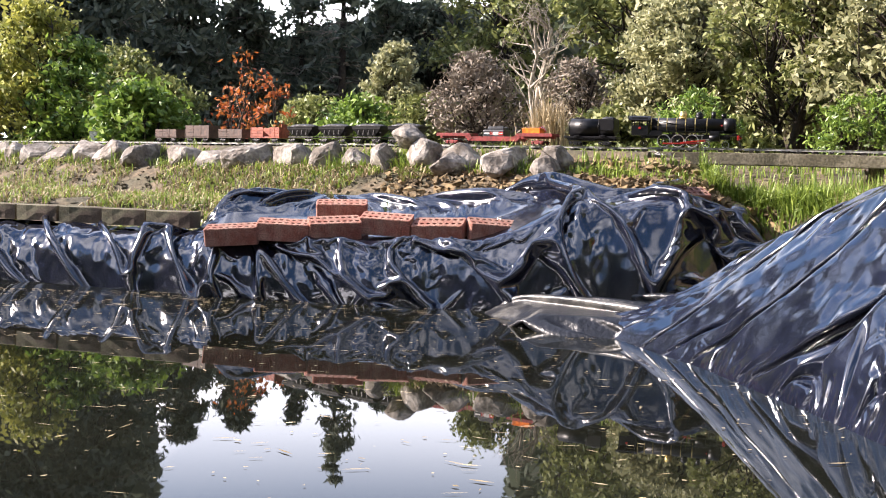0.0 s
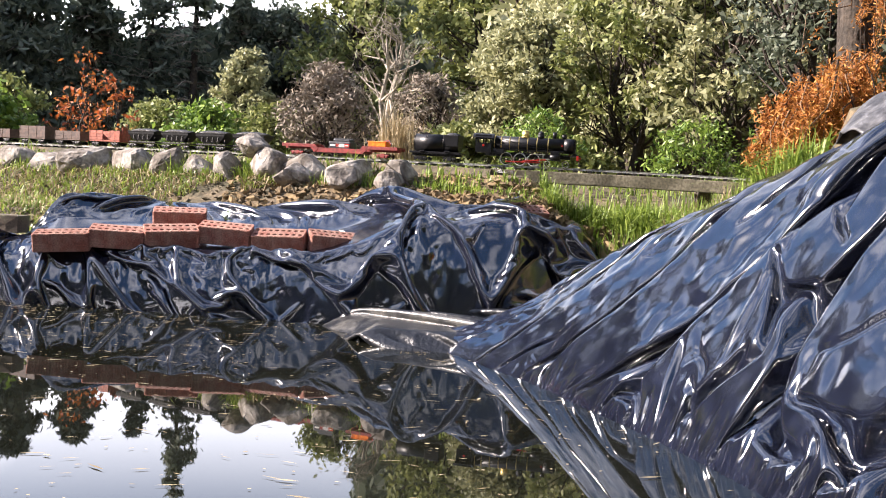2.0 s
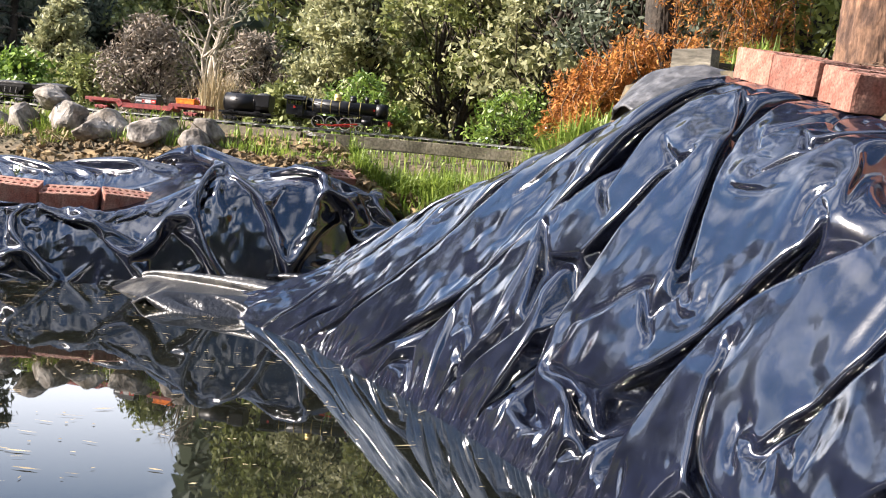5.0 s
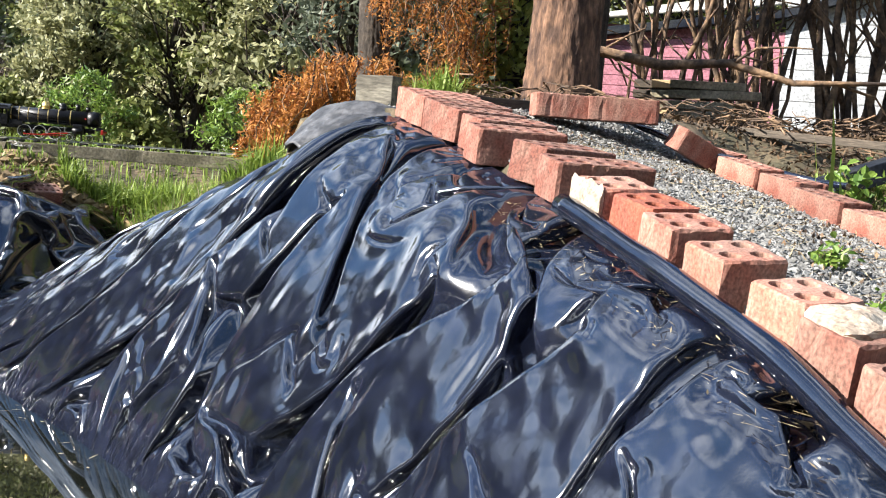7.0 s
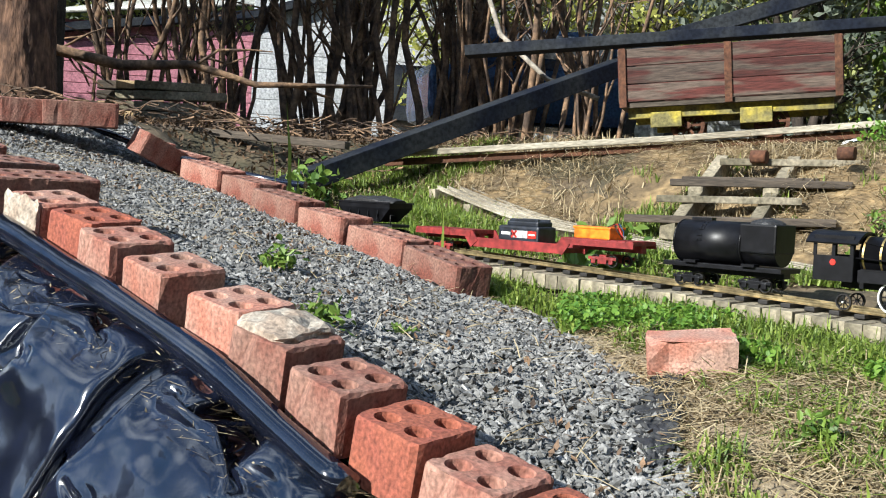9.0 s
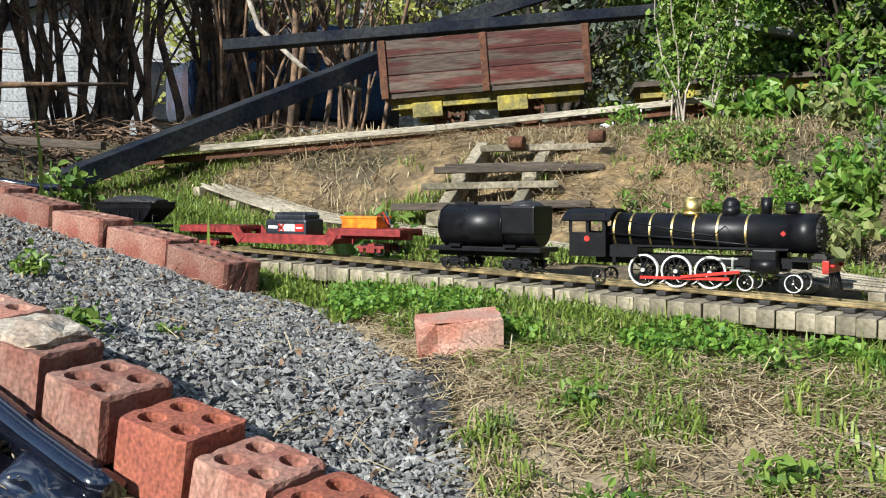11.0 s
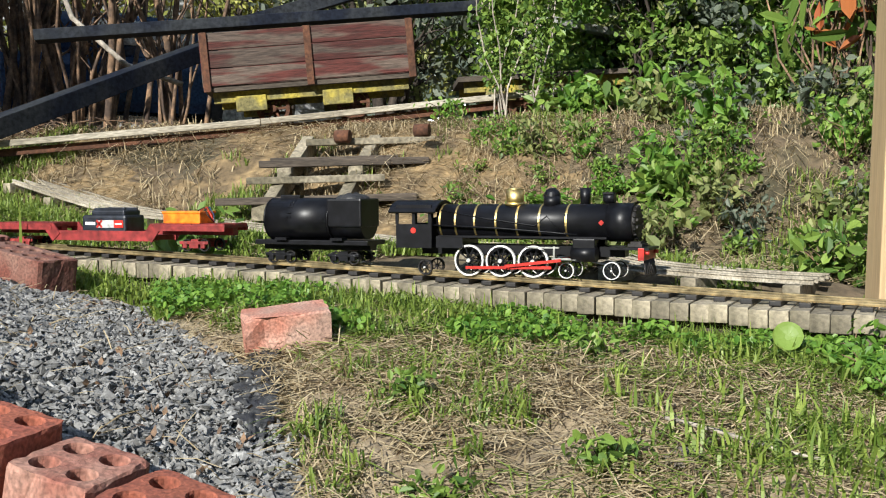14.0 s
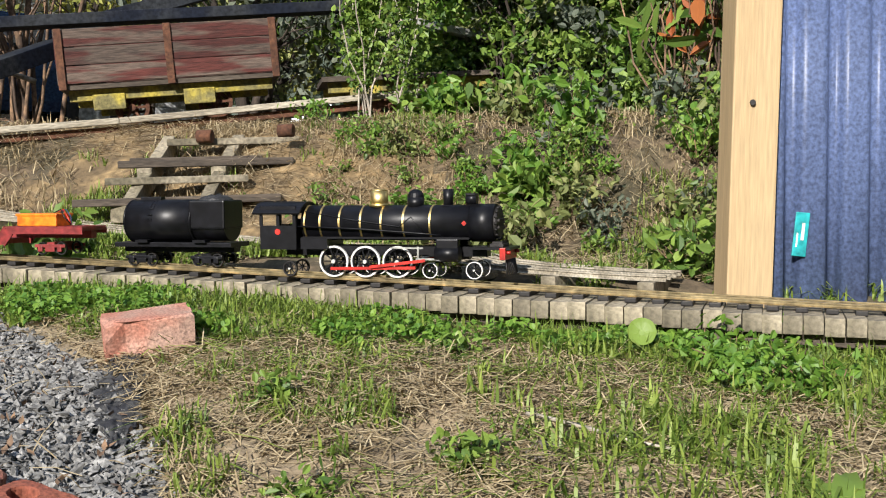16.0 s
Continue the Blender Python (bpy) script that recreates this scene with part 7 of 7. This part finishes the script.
for i in range(12):
    plant(rng.uniform(2.2, 2.6), rng.uniform(-1.0, -0.35), 7, 0.07, 0.07, 0.017, CLOVER, "broad-leaved weed in the lawn", 460 + i)
for i, (x, y) in enumerate(((2.36, 0.0), (2.5, -0.28), (1.9, -0.05), (2.05, 0.25), (1.75, 0.12), (2.25, -0.45), (1.72, 0.9), (1.95, 1.25))):
    plant(x, y, 6, 0.05, 0.035, 0.016, GREEN_L, "small green weed in the lawn", 480 + i)


def round_leaf(x, y, r, label):
    """A dished round leaf on a bent stalk."""
    e = tagged(new("round_leaf_plant"), label, "plant")
    z = float(ground(x, y))
    top = Vector((x - 0.02, y, z + 0.055))
    part("stalk", tube([(x, y, z - 0.01), (x - 0.004, y, z + 0.03), top], 0.0018, 6), GRASS, e)
    bm = bmesh.new()
    rings = [[bm.verts.new((q * r * math.cos(2 * math.pi * k / 24), q * r * math.sin(2 * math.pi * k / 24) * (0.96 if k % 3 else 1.0), 0.25 * r * q * q + 0.02 * r * math.sin(k * 1.6) * q)) for k in range(24)] for q in (0.25, 0.5, 0.75, 1.0)]
    bm.faces.new(rings[0])
    for a, b in zip(rings, rings[1:]):
        for k in range(24):
            bm.faces.new((a[k], a[(k + 1) % 24], b[(k + 1) % 24], b[k]))
    o = part("leaf", bm, GREEN_L, e, "bright round leaf")
    o.matrix_local = Matrix.Translation(top) @ Matrix.Rotation(math.radians(-62), 4, "Y")
    thick(o, 0.001)
    return e


round_leaf(2.44, -0.30, 0.026, "single bright green round leaf beside the track")


def dock(x, y, n, length, label, seed):
    """A rosette of long strap leaves with a bent midrib."""
    e = tagged(new("dock_plant"), label, "plant")
    rng = random.Random(seed)
    z = float(ground(x, y))
    for k in range(n):
        a, ln, lift = 2 * math.pi * (k + rng.random()) / n, length * rng.uniform(0.7, 1.1), rng.uniform(0.5, 1.3)
        bm = bmesh.new()
        rows = []
        for t in np.linspace(0, 1, 9):
            w = 0.17 * ln * math.sin(math.pi * min(1, 0.06 + 0.92 * t)) ** 0.8
            out, up = ln * t * math.cos(lift * (1 - 0.6 * t)), ln * t * math.sin(lift * (1 - 0.6 * t))
            rows.append([bm.verts.new((out, w * q, up + 0.25 * w * abs(q) + 0.004 * math.sin(19 * t) * q)) for q in (-1, -0.5, 0, 0.5, 1)])
        for r0, r1 in zip(rows, rows[1:]):
            for q in range(4):
                bm.faces.new((r0[q], r0[q + 1], r1[q + 1], r1[q])).smooth = True
        o = part("leaf", bm, GREEN_L, e)
        o.matrix_local = pose(x, y, z, 0, 0, math.degrees(a))
    return e


dock(1.80, -0.52, 5, 0.13, "dock with long upright bright green leaves", 3)
dock(2.30, -0.55, 6, 0.09, "dock with long bright green leaves in the grass", 4)
dock(3.62, 0.28, 9, 0.15, "broad-leaved foxglove rosette on the bank", 5)
dock(1.88, 0.88, 6, 0.05, "flat green weed growing in the gravel", 6)
stick = [(2.036 + (1.95 - 2.036) * t + 0.006 * math.sin(7 * t), -0.126 - 0.214 * t, 0) for t in np.linspace(0, 1, 8)]
stick = [(x, y, float(ground(x, y)) + 0.022) for x, y, _ in stick]
tagged(part("stick", tube(stick, [0.0032, 0.003, 0.0034, 0.003, 0.0028, 0.0028, 0.0022, 0.0016], 7), BARK_PALE), "bleached bare stick lying on the lawn", "stick")
tagged(rock((1.965, -0.17, float(ground(1.965, -0.17)) - 0.012), (0.055, 0.05, 0.028), 77, 15), "flat grey stone sunk in the lawn")
# wall of creepers and shrubs right of the old wagon
for i in range(40):
    px = rng.uniform(700, 1420)
    D = rng.uniform(4.5, 5.6)
    x, y = seen(px, D, 14)
    h = rng.uniform(0.5, 1.3)
    # dark leaves in the mix stand for partial shade on the hillside
    tree("shrub", (x, y, float(ground(x, y))), h, 0.30, "leafy green undergrowth on the hillside", BARK_DARK, (GREEN_L, GREEN_A, GREEN_D, CLOVER)[i % 4], 44, 60, rng.choice((0.013, 0.018, 0.024)), 0.08, 500 + i, 3, 0.016, 0.26, 0, 1.0, 0.55, "shrub")
for i in range(9):
    px = rng.uniform(500, 1500)
    x, y = seen(px, rng.uniform(6, 8), 14)
    tree("tree", (x, y, 1.05), rng.uniform(2.2, 3.2), 0.8, "small green tree above the hillside", BARK_DARK, (GREEN_A, GREEN_D, GREEN_L)[i % 3], 90, 70, 0.035, 0.1, 560 + i, 3, 0.05, 0.17, 1)
for i in range(7):
    x, y = seen(-100 + 110 * i, 9 + (i % 3), 14)
    tree("tree", (x, y, 1.05), rng.uniform(2.6, 3.4), 0.9, "sunlit yellow-green tree behind the old wagon", BARK_DARK, GREEN_Y, 90, 70, 0.035, 0.15, 580 + i, 3, 0.05, 0.17, 1)


def creeper(px, D, z0, z1, wd, seed):
    nr = np.random.RandomState(seed)
    n = 1300
    t = nr.rand(n)
    x, y = seen(px, D, 14)
    p = np.stack([x + wd * 0.5 * nr.normal(size=n) * (0.5 + 0.5 * t), y + wd * 0.5 * nr.normal(size=n) * (0.5 + 0.5 * t), z0 + (z1 - z0) * t], -1)
    e = tagged(new("creeper"), "column of small-leaved green creeper hanging beside the wagon", "creeper")
    o = new("foliage", leaf_mesh("foliage", p, 0.014, GREEN_L, seed, 0.65, 0.4, 0.2))
    o.parent = e
    bm = bmesh.new()
    rr = random.Random(seed)
    for k in range(7):
        limb(bm, (x + rr.gauss(0, 0.03), y + rr.gauss(0, 0.03), z0 - 0.12), (x + rr.gauss(0, 0.08), y + rr.gauss(0, 0.08), z1), 0.004, 0.002, rr, 4, 0.05, 6)
    tagged(part("stalk_spray", bm, BARK_PALE, e), kind="stuff")


creeper(790, 4.0, 1.08, 1.75, 0.13, 601), creeper(715, 4.1, 1.1, 1.6, 0.10, 602)
# big reddish-edged leaves by the shed
for i in range(4):
    x, y = seen(1240 + 40 * i, 3.6, 14)
    z = float(ground(x, y))
    e = tagged(new("broad_leaf_plant"), "tall plant with long reddening leaves beside the shed", "plant")
    bm, P = bmesh.new(), []
    for k in range(9):
        q = limb(bm, (x, y, z), (x + rng.gauss(0, 0.08), y + rng.gauss(0, 0.08), z + rng.uniform(0.35, 0.75)), 0.005, 0.002, rng, 4, 0.1, 5)
        P += [[*(v + Vector((rng.gauss(0, 0.03), rng.gauss(0, 0.03), 0)))] for v in q[2:]]
    tagged(part("stalk_spray", bm, STEM, e), kind="stuff")
    o = new("foliage", leaf_mesh("foliage", np.array(P), 0.06, RED_LEAF if i == 1 else GREEN_L, 620 + i, 0.3, 0.2, 0.15))
    o.parent = e
# tall blades by the landward bricks
x, y = np.array([2.93, 2.95, 2.92, 3.0, 2.85, 2.84]), np.array([2.15, 2.13, 2.2, 1.95, 1.55, 1.5])
grass("tall_grass", x, y, np.array([0.34, 0.2, 0.25, 0.2, 0.16, 0.18]), GRASS, "tall single grass blades behind the bricks", 631, 0.006, 0.15)
# straw and scum floating on the pond
nr = np.random.RandomState(90)
n = 3000
x, y = nr.uniform(-3.2, 0.95, n), 4.7 - 4.1 * nr.rand(n) ** 2.0
a, ln = nr.normal(size=n) * 0.5, 0.004 + 0.03 * nr.rand(n) ** 4
d = np.stack([np.cos(a), np.sin(a), 0 * a], -1) * ln[:, None]
s = np.stack([-np.sin(a), np.cos(a), 0 * a], -1) * (0.0012 + 0.003 * nr.rand(n) ** 2)[:, None]
p = np.stack([x, y, np.full(n, 0.003)], -1)
v = np.stack([p - d, p - s, p + d, p + s], 1).reshape(-1, 3)
tagged(new("floating_straw", mesh_of("floating_straw", v.tolist(), np.arange(4 * n).reshape(n, 4).tolist(), STRAW)), "bits of straw and leaf floating on the pond", "litter", kind="stuff")
# dry earth and straw lodged along the top of the liner
x = np.concatenate([row_a(yy)[0] - 0.02 - 0.10 * nr.rand(1) for yy in np.linspace(0.0, 1.5, 700)])
y = np.linspace(0.0, 1.5, 700)
_, az = row_a(y)
d = np.stack([nr.normal(size=700), nr.normal(size=700), 0.3 * nr.normal(size=700)], -1) * 0.006
s = np.stack([nr.normal(size=700), nr.normal(size=700), 0 * y], -1) * 0.0008
p = np.stack([x, y, az - 0.055 - 0.35 * (row_a(y)[0] - x)], -1)
v = np.stack([p - d, p - s, p + d, p + s], 1).reshape(-1, 3)
tagged(new("straw_litter", mesh_of("straw_litter", v.tolist(), np.arange(2800).reshape(700, 4).tolist(), STRAW)), "dry straw caught on the liner below the bricks", "litter", kind="stuff")
